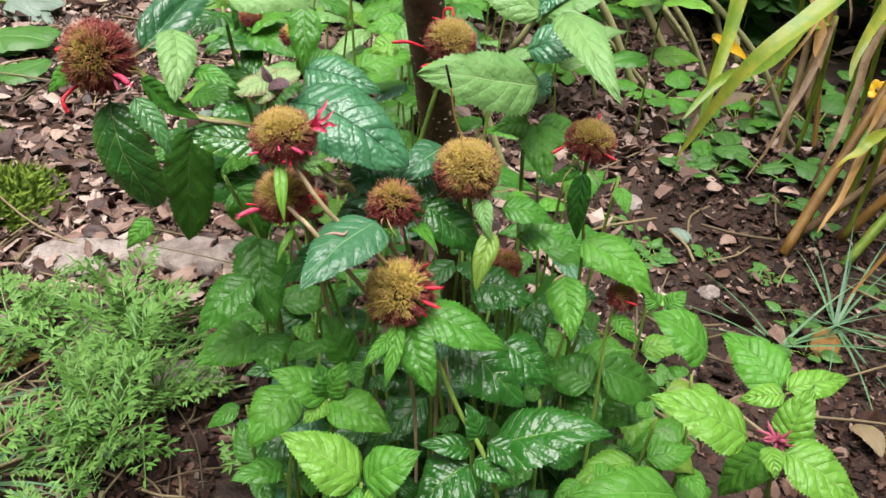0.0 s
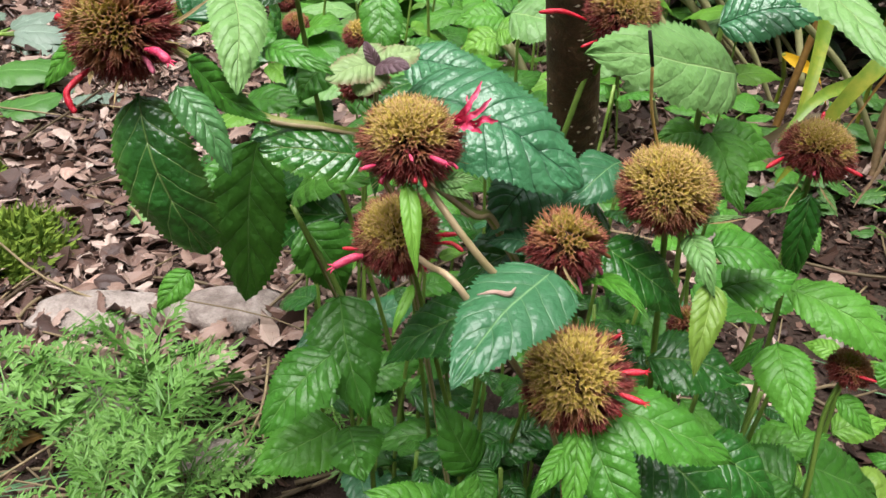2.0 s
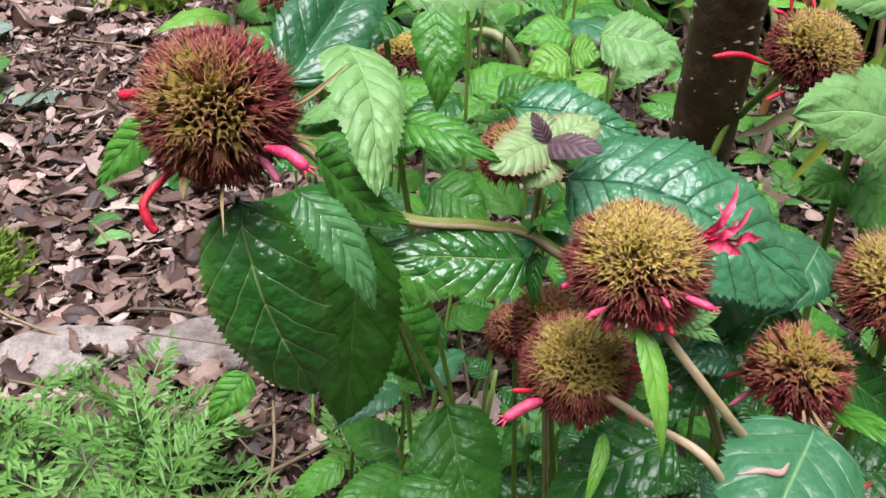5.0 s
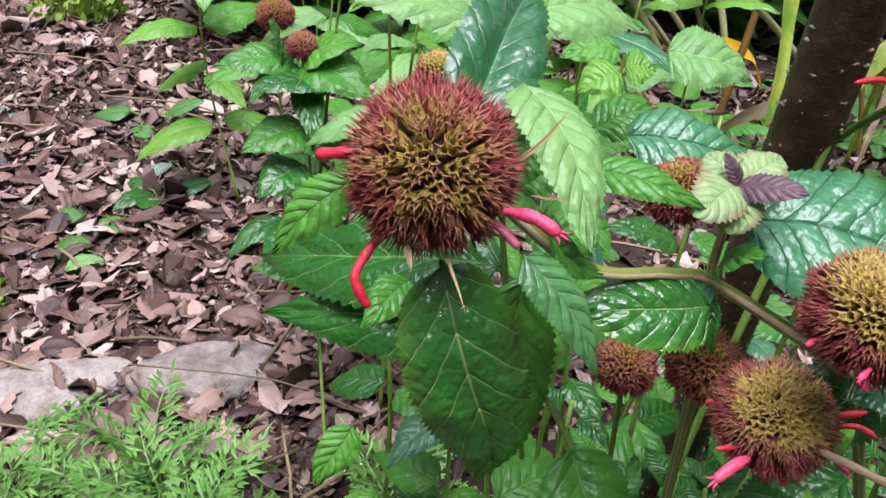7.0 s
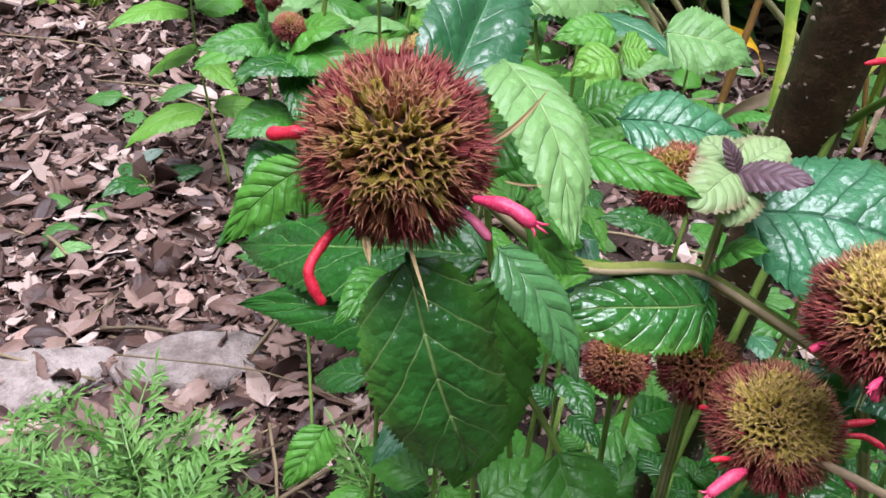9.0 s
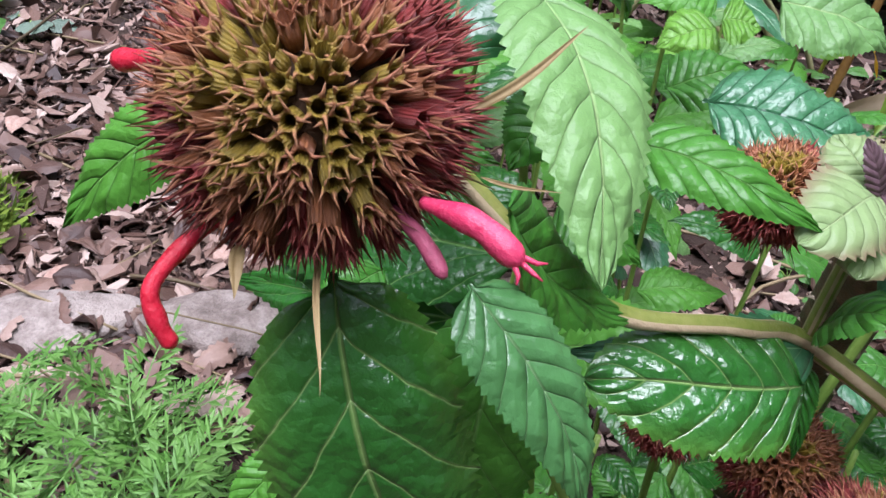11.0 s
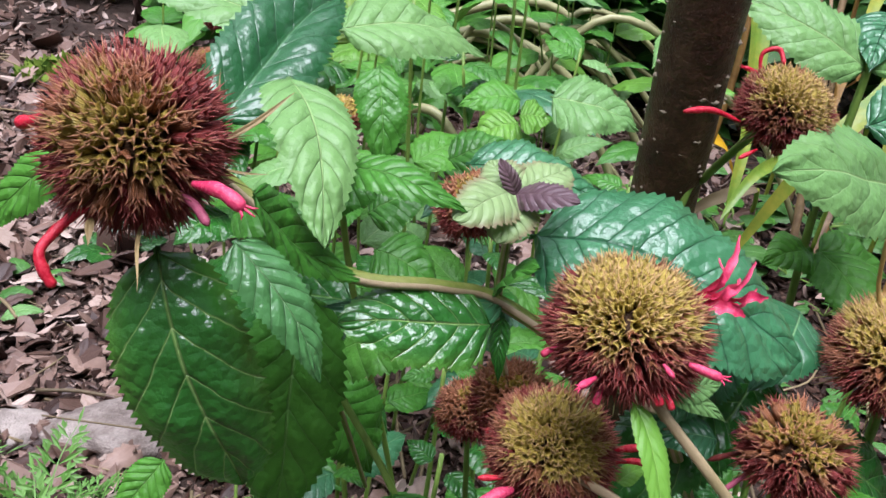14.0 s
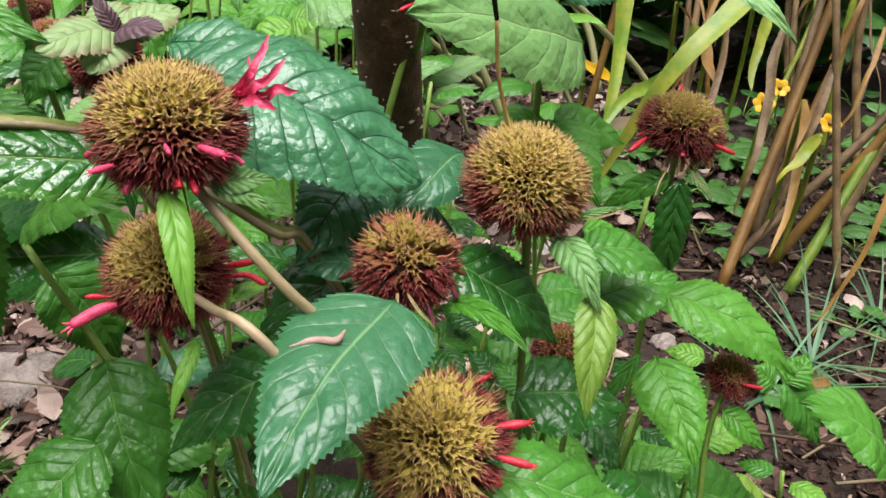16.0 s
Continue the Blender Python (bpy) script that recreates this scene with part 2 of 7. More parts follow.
def calyx_material(name, root, body, tooth):
    n = Nodes(name)
    sep = n.add("SeparateXYZ", {0: n.add("UVMap").outputs[0]})
    along = sep.outputs[1]
    obj = n.coords()
    r = n.add("ObjectInfo").outputs["Random"]
    isl = n.add("NewGeometry").outputs["Random Per Island"]
    t = n.math("ADD", along, n.math("MULTIPLY", n.math("SUBTRACT", n.math("ADD", r, isl), 1.0), 0.16))
    col = n.ramp(t, [(0.10, root), (0.50, body), (0.72, body), (0.90, tooth)])
    g = n.noise(900.0, 3.0, obj)
    col = n.mix(n.math("MULTIPLY", g, 0.45), col, n.mix(0.5, col, rgb(*tooth)))
    ribs = n.math("SINE", n.math("MULTIPLY", sep.outputs[0], 94.2))
    col = n.mix(n.math("MULTIPLY", n.math("MAXIMUM", ribs, 0.0), 0.25), col, n.mix(0.45, col, rgb(0.06, 0.012, 0.008)))
    col = n.mix(n.math("MULTIPLY", n.math("GREATER_THAN", n.noise(420.0, 3.0, obj), 0.62), 0.22), col, rgb(*tooth))
    n.set(Base_Color=col, Roughness=0.42, Normal=n.bump(n.math("ADD", ribs, g), 0.5, 0.0003), Specular_IOR_Level=0.45)
    n.translucent(col, 0.10)
    return n.mat


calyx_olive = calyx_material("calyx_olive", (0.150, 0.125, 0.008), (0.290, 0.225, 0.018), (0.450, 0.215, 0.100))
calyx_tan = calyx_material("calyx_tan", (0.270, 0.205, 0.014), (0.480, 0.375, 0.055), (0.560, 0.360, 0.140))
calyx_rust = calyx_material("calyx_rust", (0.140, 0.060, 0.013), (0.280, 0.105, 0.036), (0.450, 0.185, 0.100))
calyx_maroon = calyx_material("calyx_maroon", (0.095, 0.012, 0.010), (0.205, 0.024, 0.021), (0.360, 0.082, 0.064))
core_mat = plain_material("flower_core", [(0.3, (0.030, 0.014, 0.005)), (0.7, (0.070, 0.034, 0.012))], 200, 0.7, 0.0005, 900)
red_mat = plain_material("red_corolla", [(0.3, (0.480, 0.006, 0.018)), (0.7, (0.720, 0.030, 0.060))], 250, 0.28, 0.0003, 1500, 0.5, 0.18)
pink_mat = plain_material("pink_corolla", [(0.3, (0.560, 0.010, 0.070)), (0.7, (0.780, 0.085, 0.180))], 250, 0.25, 0.0003, 1500, 0.5, 0.15)
calyx_pink = plain_material("young_bract", [(0.3, (0.170, 0.020, 0.045)), (0.7, (0.420, 0.090, 0.150))], 300, 0.5, 0.0003, 1500, 0.4, 0.1)
hair_mat = plain_material("bract_hair", [(0.3, (0.130, 0.090, 0.030)), (0.7, (0.290, 0.270, 0.100))], 200, 0.6, 0.0002, 900, 0.3, 0.1)
paper_mat = plain_material("papery_bract", [(0.3, (0.190, 0.125, 0.045)), (0.7, (0.360, 0.265, 0.120))], 200, 0.5, 0.0002, 900, 0.3, 0.2)
char_mat = plain_material("charred_tip", [(0.3, (0.006, 0.005, 0.004)), (0.7, (0.016, 0.013, 0.011))], 300, 0.8, 0.0003, 900, 0.3)
stick_mat = plain_material("stick", [(0.3, (0.230, 0.140, 0.035)), (0.7, (0.420, 0.290, 0.090))], 150, 0.6, 0.0003, 900, 0.3)
petal_yellow = plain_material("yellow_petal", [(0.3, (0.700, 0.330, 0.005)), (0.7, (0.860, 0.520, 0.020))], 100, 0.4, 0.0003, 900, 0.4, 0.2)
scar_mat = plain_material("leaf_scar", [(0.3, (0.240, 0.130, 0.095)), (0.7, (0.430, 0.300, 0.240))], 400, 0.7, 0.0003, 1500, 0.3)


# ---- builders ----
PLACES = {}


def mesh_object(name, verts, faces, materials, parent=None, uvs=None, indices=None, smooth=True, label=""):
    """One mesh object from computed corners; with a parent, corners are in the world and are laid into its space."""
    me = bpy.data.meshes.new(name)
    off = PLACES.get(parent.name, Vector((0, 0, 0))) if parent is not None else Vector((0, 0, 0))
    me.from_pydata((np.array(verts, dtype=float) - np.array(off)).tolist(), [], faces)
    for m in (materials if isinstance(materials, (list, tuple)) else [materials]):
        me.materials.append(m)
    if uvs is not None:
        layer = me.uv_layers.new(name="UVMap")
        loops = np.empty(len(me.loops), dtype=np.int32)
        me.loops.foreach_get("vertex_index", loops)
        layer.data.foreach_set("uv", np.asarray(uvs, dtype=np.float32)[loops].ravel())
    if indices is not None:
        me.polygons.foreach_set("material_index", np.asarray(indices, dtype=np.int32))
    if smooth:
        me.polygons.foreach_set("use_smooth", np.ones(len(me.polygons), dtype=bool))
    me.update()
    ob = new(name, me)
    if parent is not None:
        ob.parent = parent
        PLACES[ob.name] = off
    if label:
        ob["label"] = label
    return ob


def thing(name, place, label, category, group="", kind=""):
    ob = new(name)
    ob.empty_display_size = 0.02
    ob.matrix_world = Matrix.Translation(place)
    ob.location = place
    PLACES[ob.name] = Vector(place)
    return tagged(ob, label, category, group, kind)


def spline(points, steps):
    """A smooth line through points (Catmull-Rom)."""
    p = [Vector(q) for q in points]
    p = [p[0] * 2 - p[1]] + p + [p[-1] * 2 - p[-2]]
    line = []
    for a, b, c, d in zip(p, p[1:], p[2:], p[3:]):
        for k in range(steps):
            t = k / steps
            line.append(0.5 * ((2 * b) + (c - a) * t + (2 * a - 5 * b + 4 * c - d) * t * t + (3 * b - a - 3 * c + d) * t ** 3))
    line.append(p[-2])
    return line


def tube(line, radii, sides=8, square=0.0):
    """Corners and faces of a tapering tube with closed ends."""
    verts, faces = [], []
    side = (line[1] - line[0]).orthogonal().normalized()
    for i, q in enumerate(line):
        ahead = (line[min(i + 1, len(line) - 1)] - line[max(i - 1, 0)]).normalized()
        side = (side - ahead * side.dot(ahead)).normalized()
        other = ahead.cross(side)
        for k in range(sides):
            a = 2 * math.pi * k / sides
            r = radii[i] * (1 + square * math.cos(4 * a))
            verts.append(q + side * (r * math.cos(a)) + other * (r * math.sin(a)))
    for i in range(len(line) - 1):
        for k in range(sides):
            j = (k + 1) % sides
            faces.append((i * sides + k, i * sides + j, (i + 1) * sides + j, (i + 1) * sides + k))
    faces.append(tuple(range(sides))[::-1])
    faces.append(tuple(range((len(line) - 1) * sides, len(line) * sides)))
    return verts, faces


def bee_balm(base, label):
    return thing("bee_balm", base, label, "plant", "bee balm clump")


def stem(parent, points, r0, r1, mat):
    line = spline(points, 7)
    radii = [r0 + (r1 - r0) * i / (len(line) - 1) for i in range(len(line))]
    radii = [0.60 * r * (1 + 0.07 * noise.noise(q * 120)) for r, q in zip(radii, line)]
    v, f = tube(line, radii, 12, 0.10)
    if mat == stem_striped:
        picks = [1 if k % 12 in (0, 2, 3, 6, 8, 9) else 0 for k in range(len(f))]
        return mesh_object("stem", v, f, [mat, stem_rib], parent, None, picks)
    return mesh_object("stem", v, f, mat, parent)


def leaf_shape(base, tip, width, normal, arch, fold, curl=0.0, rows=40, half_cols=6, quilt=0.012, teeth=0.075, seed=0.0, blunt=0.0, outline=None):
    """A serrated ovate leaf between base and tip: bowed along its midrib, folded along it, puffed between its side veins."""
    b, t, n = Vector(base), Vector(tip), Vector(normal).normalized()
    length = (t - b).length
    ax = (t - b) / length
    n = (n - ax * n.dot(ax)).normalized()
    side = ax.cross(n)
    pu, pv = 0.48 - 0.12 * blunt, 1.14 - 0.6 * blunt
    if outline:
        pu, pv = outline
    top = (pu / (pu + pv)) ** pu * (pv / (pu + pv)) ** pv
    verts, uvs, faces = [], [], []
    cols = 2 * half_cols + 1
    for i in range(rows + 1):
        u = i / rows
        half = 0.5 * width * (max(u - 0.03, 0.0) ** pu) * ((1 - u) ** pv) / top + min(0.0006, 0.1 * width) * (1 - u)
        tooth = (teeth if i % 2 else -0.3 * teeth) * (1.0 if 0.06 < u < 0.96 else 0.0)
        sway = 0.035 * length * math.sin(2.2 * u + seed) * u * (1 - u) * 4
        mid = b + ax * (length * u) + n * (arch * length * 4 * u * (1 - u) - curl * length * u ** 3) + side * sway
        for j in range(cols):
            v = (j - half_cols) / half_cols
            w = abs(v)
            reach = half * (1 + tooth * (w > 0.99) + 0.05 * noise.noise(Vector((seed * 3 + u * 4, v, 0))))
            phase = u ** 0.85 * 7.5 - w * 1.6 + 0.10 * noise.noise(Vector((seed, u * 6, v * 2)))
            cell = 0.72 + 0.28 * abs(math.sin(math.pi * (w * 3.2 + 0.4 * math.floor(phase)))) + 0.25 * noise.noise(Vector((u * 16 + seed, v * 7, 1.5)))
            puff = quilt * length * (abs(math.sin(math.pi * phase)) ** 0.6) * cell * (1 - w ** 4) * min(1.0, w * 5)
            ripple = 0.032 * width * noise.noise(Vector((u * 5 + seed * 7, v * 2.2, seed))) + 0.02 * width * w * math.sin(u * 23 + seed)
            lift = fold * half * (w - 0.35 * w * w) - 0.25 * half * w ** 3 + puff + ripple
            p = mid + side * (reach * v) + n * lift + ax * (0.008 * length * (w > 0.99) * (1 if i % 2 else 0) * (0.06 < u < 0.96))
            verts.append(p)
            uvs.append((u, 0.5 + 0.5 * v))
    for i in range(rows):
        for j in range(cols - 1):
            a = i * cols + j
            faces.append((a, a + 1, a + cols + 1, a + cols))
    return verts, faces, uvs


LEAF_SEED = [0.0]


def leaf(parent, base, tip, width, normal, mat, arch, fold, curl=0.0, rows=48, half_cols=9, outline=None):
    LEAF_SEED[0] += 1.37
    if width < 0.0062 and mat in (bright_leaf, lime_leaf, yellow_leaf):
        mat = smooth_leaf
    quilt = 0.014 if mat == quilted_leaf else 0.007
    if mat == quilted_leaf and width > 0.03:
        v, f, uv = leaf_shape(base, tip, width * 1.12, normal, arch, fold, curl, rows, half_cols, quilt, 0.05, LEAF_SEED[0], 0.75)
    elif mat in (crinkled_leaf, purple_leaf):
        v, f, uv = leaf_shape(base, tip, width * 1.15, normal, arch, fold, curl, 26, half_cols, 0.012, 0.13, LEAF_SEED[0], 0.8)
    else:
        v, f, uv = leaf_shape(base, tip, width, normal, arch, fold, curl, rows, half_cols, quilt, 0.075, LEAF_SEED[0], 0.0, outline)
    return mesh_object("leaf", v, f, mat, parent, uv)


def calyx_shape(length, radius, seed, flare, spiky):
    """A ribbed tube along +z from the origin, open and hollow at its mouth, with five spreading spiky teeth."""
    rng = random.Random(seed)
    sides, rim = 10, 0.78 if spiky else 1.0
    verts, uvs, faces = [], [], []
    for z, r, inside in ((0.0, 0.50, 0), (0.55, 0.92, 0), (1.0, rim, 0), (0.97, rim - 0.17, 1), (0.45, 0.5, 1)):
        for k in range(sides):
            a = 2 * math.pi * k / sides
            rr = radius * r * (1.0 + (0.09 if k % 2 else -0.05) * (1 - inside))
            verts.append((rr * math.cos(a), rr * math.sin(a), z * length))
            # inner wall drops to the dark root colour, painting shade into the mouth
            uvs.append((k / sides, 0.70 * z if not inside else (0.70 if z > 0.9 else 0.0)))
    for i in range(4):
        for k in range(sides):
            j = (k + 1) % sides
            faces.append((i * sides + k, i * sides + j, (i + 1) * sides + j, (i + 1) * sides + k))
    faces.append(tuple(range(4 * sides, 5 * sides)))
    for k in range(5):
        ang = 2 * math.pi * (k + 0.5) / 5 + rng.uniform(-0.10, 0.10)
        out_r = radius * rng.uniform(1.30, 1.95) * flare
        high = length * (rng.uniform(1.16, 1.42) if spiky else rng.uniform(1.14, 1.36))
        twist = rng.uniform(-0.22, 0.22)
        i0 = len(verts)
        for r, half, z, uv in ((rim, 0.46, 0.96, 0.72), (rim + 0.24 * flare, 0.16, 1.08, 0.90)):
            for da, dr in ((-half, 0.0), (half, 0.0), (0.0, -0.22)):
                rr = radius * (r + dr)
                verts.append((rr * math.cos(ang + da), rr * math.sin(ang + da), length * z))
                uvs.append((0.5, uv))
        verts.append((out_r * math.cos(ang + twist), out_r * math.sin(ang + twist), high))
        uvs.append((0.5, 1.0))
        for p, q in ((0, 1), (1, 2), (2, 0)):
            faces += [(i0 + p, i0 + q, i0 + 3 + q, i0 + 3 + p), (i0 + 3 + p, i0 + 3 + q, i0 + 6)]
    return verts, faces, uvs


CALYX_MESHES = {}


def calyx_mesh(mat, variant):
    """Shared calyx meshes of unit length, six shapes in each colour."""
    key = (mat.name, variant)
    if key not in CALYX_MESHES:
        v, f, uv = calyx_shape(1.0, 0.135, variant, (1.15, 1.0, 0.8)[variant % 3] * (0.85 if mat == calyx_maroon else 1.0), mat != calyx_tan)
        me = bpy.data.meshes.new("calyx")
        me.from_pydata(v, [], f)
        me.materials.append(mat)
        layer = me.uv_layers.new(name="UVMap")
        for lp in me.loops:
            layer.data[lp.index].uv = uv[lp.vertex_index]
        me.polygons.foreach_set("use_smooth", np.ones(len(me.polygons), dtype=bool))
        CALYX_MESHES[key] = me
    return CALYX_MESHES[key]


def flower_head(parent, centre, radius, axis, count=200, pieces=False, olive=False, rusty=False, shaggy=False, crown=0.45, dull=False, flat=0.88):
    """A spent bee balm head: a core packed with calyx tubes, olive at its crown and maroon round its skirt."""
    rng = random.Random(int(centre[0] * 1e5) + count)
    c, ax = Vector(centre), Vector(axis).normalized()
    turn = ax.to_track_quat("Z", "Y")
    core_r = radius * 0.62
    verts, faces = [], []
    rings, seg = 8, 14
    for i in range(rings + 1):
        th = math.pi * i / rings
        for k in range(seg):
            ph = 2 * math.pi * k / seg
            d = Vector((math.sin(th) * math.cos(ph), math.sin(th) * math.sin(ph), math.cos(th) * flat))
            verts.append(c + turn @ (d * core_r))
    for i in range(rings):
        for k in range(seg):
            j = (k + 1) % seg
            faces.append((i * seg + k, (i + 1) * seg + k, (i + 1) * seg + j, i * seg + j))
    core = mesh_object("flower_head", verts, faces, core_mat, parent, label="spent flower head of olive and maroon calyx tubes")
    low = -0.55
    top_mat = calyx_olive if dull or rusty else calyx_tan
    joined_v, joined_f, joined_uv, joined_i = [], [], [], []
    for k in range(count):
        z = 1 - (1 - low) * (k + 0.5) / count
        ph = k * 2.399963 + rng.uniform(-0.12, 0.12)
        s = math.sqrt(max(0.0, 1 - z * z))
        d = Vector((s * math.cos(ph), s * math.sin(ph), z))
        d = (d + Vector((rng.gauss(0, 1), rng.gauss(0, 1), rng.gauss(0, 1))) * (0.09 if shaggy else 0.05)).normalized()
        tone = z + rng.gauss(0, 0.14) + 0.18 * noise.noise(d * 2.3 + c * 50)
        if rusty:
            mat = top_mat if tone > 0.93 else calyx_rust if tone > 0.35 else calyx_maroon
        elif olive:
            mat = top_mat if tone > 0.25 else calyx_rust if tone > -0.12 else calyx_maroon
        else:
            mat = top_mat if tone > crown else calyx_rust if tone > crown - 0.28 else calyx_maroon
        reach = radius * (1.0 + rng.uniform(-0.07, 0.06) * (2.0 if shaggy else 1.0)) * (1.0 - 0.10 * max(0.0, z) ** 2)
        start = core_r * 0.80
        reach, start = (q * math.sqrt(s * s + (flat * z) ** 2) for q in (reach, start))
        size = (reach - start) / 1.22
        spin = Matrix.Rotation(rng.uniform(0, 6.28), 4, "Z")
        d = Vector((d.x, d.y, d.z * flat)).normalized()
        place = Matrix.Translation(c + (turn @ d) * start) @ (turn @ d).to_track_quat("Z", "Y").to_matrix().to_4x4() @ spin
        girth = radius * 0.62 / size * (1.06 if z > 0.55 else 0.94) * math.sqrt(260.0 / count) * (0.90 if dull else 1.0)
        place = place @ Matrix.Diagonal((size * girth, size * girth, size, 1))
        me = calyx_mesh(mat, (k * 7 + k // 5) % 6)
        if pieces and k < 300:
            ob = new("calyx", me)
            ob.parent = core
            ob.matrix_basis = Matrix.Translation(-PLACES[parent.name]) @ place
        else:
            v0 = len(joined_v)
            src = calyx_mesh(mat, (k * 7 + k // 5) % 6)
            joined_v += [place @ q.co for q in src.vertices]
            uvs = [(0.5, 0.9)] * len(src.vertices)
            for lp in src.loops:
                uvs[lp.vertex_index] = tuple(src.uv_layers[0].data[lp.index].uv)
            joined_uv += uvs
            for pl in src.polygons:
                joined_f.append(tuple(v0 + q for q in pl.vertices))
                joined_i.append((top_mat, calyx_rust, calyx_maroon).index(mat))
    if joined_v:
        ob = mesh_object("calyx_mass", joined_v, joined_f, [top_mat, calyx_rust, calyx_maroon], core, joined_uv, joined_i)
        tagged(ob, kind="stuff")
    # pointed hairs and dry bracts under the skirt
    hv, hf = [], []
    for k in range(26):
        ph = k * 2.4 + rng.uniform(-0.3, 0.3)
        z = rng.uniform(-0.75, -0.35)
        s = math.sqrt(1 - z * z)
        d = turn @ Vector((s * math.cos(ph), s * math.sin(ph), z))
        p0, p1 = c + d * radius * 0.35, c + d * radius * rng.uniform(1.0, 1.28)
        mid = (p0 + p1) / 2 - ax * radius * 0.08
        v, f = tube([p0, mid, p1], [radius * 0.020, radius * 0.017, radius * 0.003], 5)
        hf += [tuple(len(hv) + q for q in face) for face in f]
        hv += v
    hairs = mesh_object("bract_hairs", hv, hf, hair_mat, core)
    return core


def corolla(head, points, radius, mat, lips=True):
    """One tubular flower still hanging on a head, swelling towards its split mouth."""
    line = spline(points, 8)
    radius *= 0.54
    last = len(line) - 1
    radii = [radius * (0.50 + 0.62 * math.sin(min(1.0, i / last * 1.25) * 1.9)) * (1.0 if i < last - 1 else 0.85 if i < last else 0.40) * (1 + 0.26 * noise.noise(q * 420)) for i, q in enumerate(line)]
    v, f = tube(line, radii, 12)
    if lips:
        ahead = (line[-1] - line[-3]).normalized()
        side = ahead.orthogonal().normalized()
        for s, k in ((0.9, 1.3), (-0.9, 0.8), (0.1, 1.9)):
            tipv, tipf = tube([line[-1] - ahead * radius * 0.5 + side * s * radius * 0.4, line[-1] + ahead * radius * k * 0.6 + side * s * radius * 0.9, line[-1] + ahead * radius * k + side * s * radius * 1.5], [radius * 0.26, radius * 0.20, radius * 0.06], 6)
            f += [tuple(len(v) + q for q in face) for face in tipf]
            v += tipv
    ob = mesh_object("corolla", v, f, mat, head, label="withering tubular red flower" if mat == red_mat else "bright pink tubular flower" if mat == pink_mat else "dull crimson withered flower tube")
    return ob


def ragged_petal(head, points, width, seed):
    """A torn, curled strip of a withered pink flower."""
    line = spline(points, 6)
    last = len(line) - 1
    v, f = [], []
    side = (line[-1] - line[0]).cross(Vector((0.3, -1, 0.4))).normalized()
    for i, q in enumerate(line):
        u = i / last
        o = Vector((seed * 3.7, u * 5, 0))
        w = 0.85 * width * (0.5 + 0.9 * u * (1 - u) * 2 + 0.35 * noise.noise(o * 2)) * (1.0 if u < 0.9 else 0.45)
        turn = Matrix.Rotation(1.8 * noise.noise(o + Vector((0, 0, 3))), 3, (line[-1] - line[0]).normalized())
        for k in (-1, -0.4, 0.4, 1):
            rag = 1 + 0.5 * noise.noise(Vector((u * 14, k * 3, seed)))
            v.append(q + turn @ (side * (k * w * rag)) + turn @ (side.cross(line[-1] - line[0]).normalized() * (abs(k) * w * 0.6)))
    for i in range(last):
        for k in range(3):
            a = i * 4 + k
            f.append((a, a + 1, a + 5, a + 4))
    return mesh_object("petal", v, f, pink_mat, head, label="torn bright pink petal")


def bud_cluster(parent, centre):
    """A young, still folded head of narrow pink bracts."""
    rng = random.Random(5)
    c = Vector(centre)
    for k in range(22):
        d = Vector((rng.gauss(0, 1), rng.gauss(0, 1), rng.gauss(0.4, 0.7))).normalized()
        v, f = tube([c, c + d * 0.004 + Vector((0, 0, rng.uniform(-0.001, 0.001))), c + d * rng.uniform(0.006, 0.009)], [0.0006, 0.0007, 0.0002], 6)
        mesh_object("bud_bract", v, f, [calyx_pink], parent)




def burnt_stick(root, low, high):
    """A thin yellowish stick with a black burnt end, stuck in a flower head."""
    r, a, b = Vector(root), Vector(low), Vector(high)
    ob = thing("incense_stick", root, "thin yellow-brown stick with charred tip, stuck in a flower head", "stick")
    line = spline([r, a, a.lerp(b, 0.35) + Vector((-0.0012, 0, 0)), a.lerp(b, 0.72)], 6)
    v, f = tube(line, [0.00048] * len(line), 8)
    mesh_object("shaft", v, f, stick_mat, ob)
    v, f = tube([a.lerp(b, 0.715), a.lerp(b, 0.86), b], [0.00052, 0.00060, 0.00050], 8)
    mesh_object("charred_tip", v, f, char_mat, ob, label="charred black tip")


def scar(parent, points, r):
    """A dry pale tear along a leaf."""
    line = spline(points, 5)
    last = len(line) - 1
    v, f = tube(line, [r * (0.25 + 0.75 * math.sin(math.pi * i / last)) * (1 + 0.5 * noise.noise(q * 900)) for i, q in enumerate(line)], 6)
    return mesh_object("scar", v, f, scar_mat, parent, label="pale dry tear in the leaf")


def bract(parent, base, tip, width, normal):
    """A narrow papery bract."""
    v, f, uv = leaf_shape(base, tip, width, normal, 0.06, 0.9, 0.0, 16, 3, 0.0, 0.0, 1.0)
    return mesh_object("bract", v, f, paper_mat, parent, uv, label="papery tan bract")


# ---- ground ----
def ground_height(x, y):
    near = math.exp(-((x / 3.0) ** 2 + ((y - 1.0) / 3.0) ** 2))
    h = 0.022 * noise.noise(Vector((x * 2.2, y * 2.2, 0))) + 0.010 * noise.noise(Vector((x * 9, y * 9, 3))) + 0.004 * noise.noise(Vector((x * 30, y * 30, 7)))
    return h * (0.25 + 0.75 * near) - 0.008


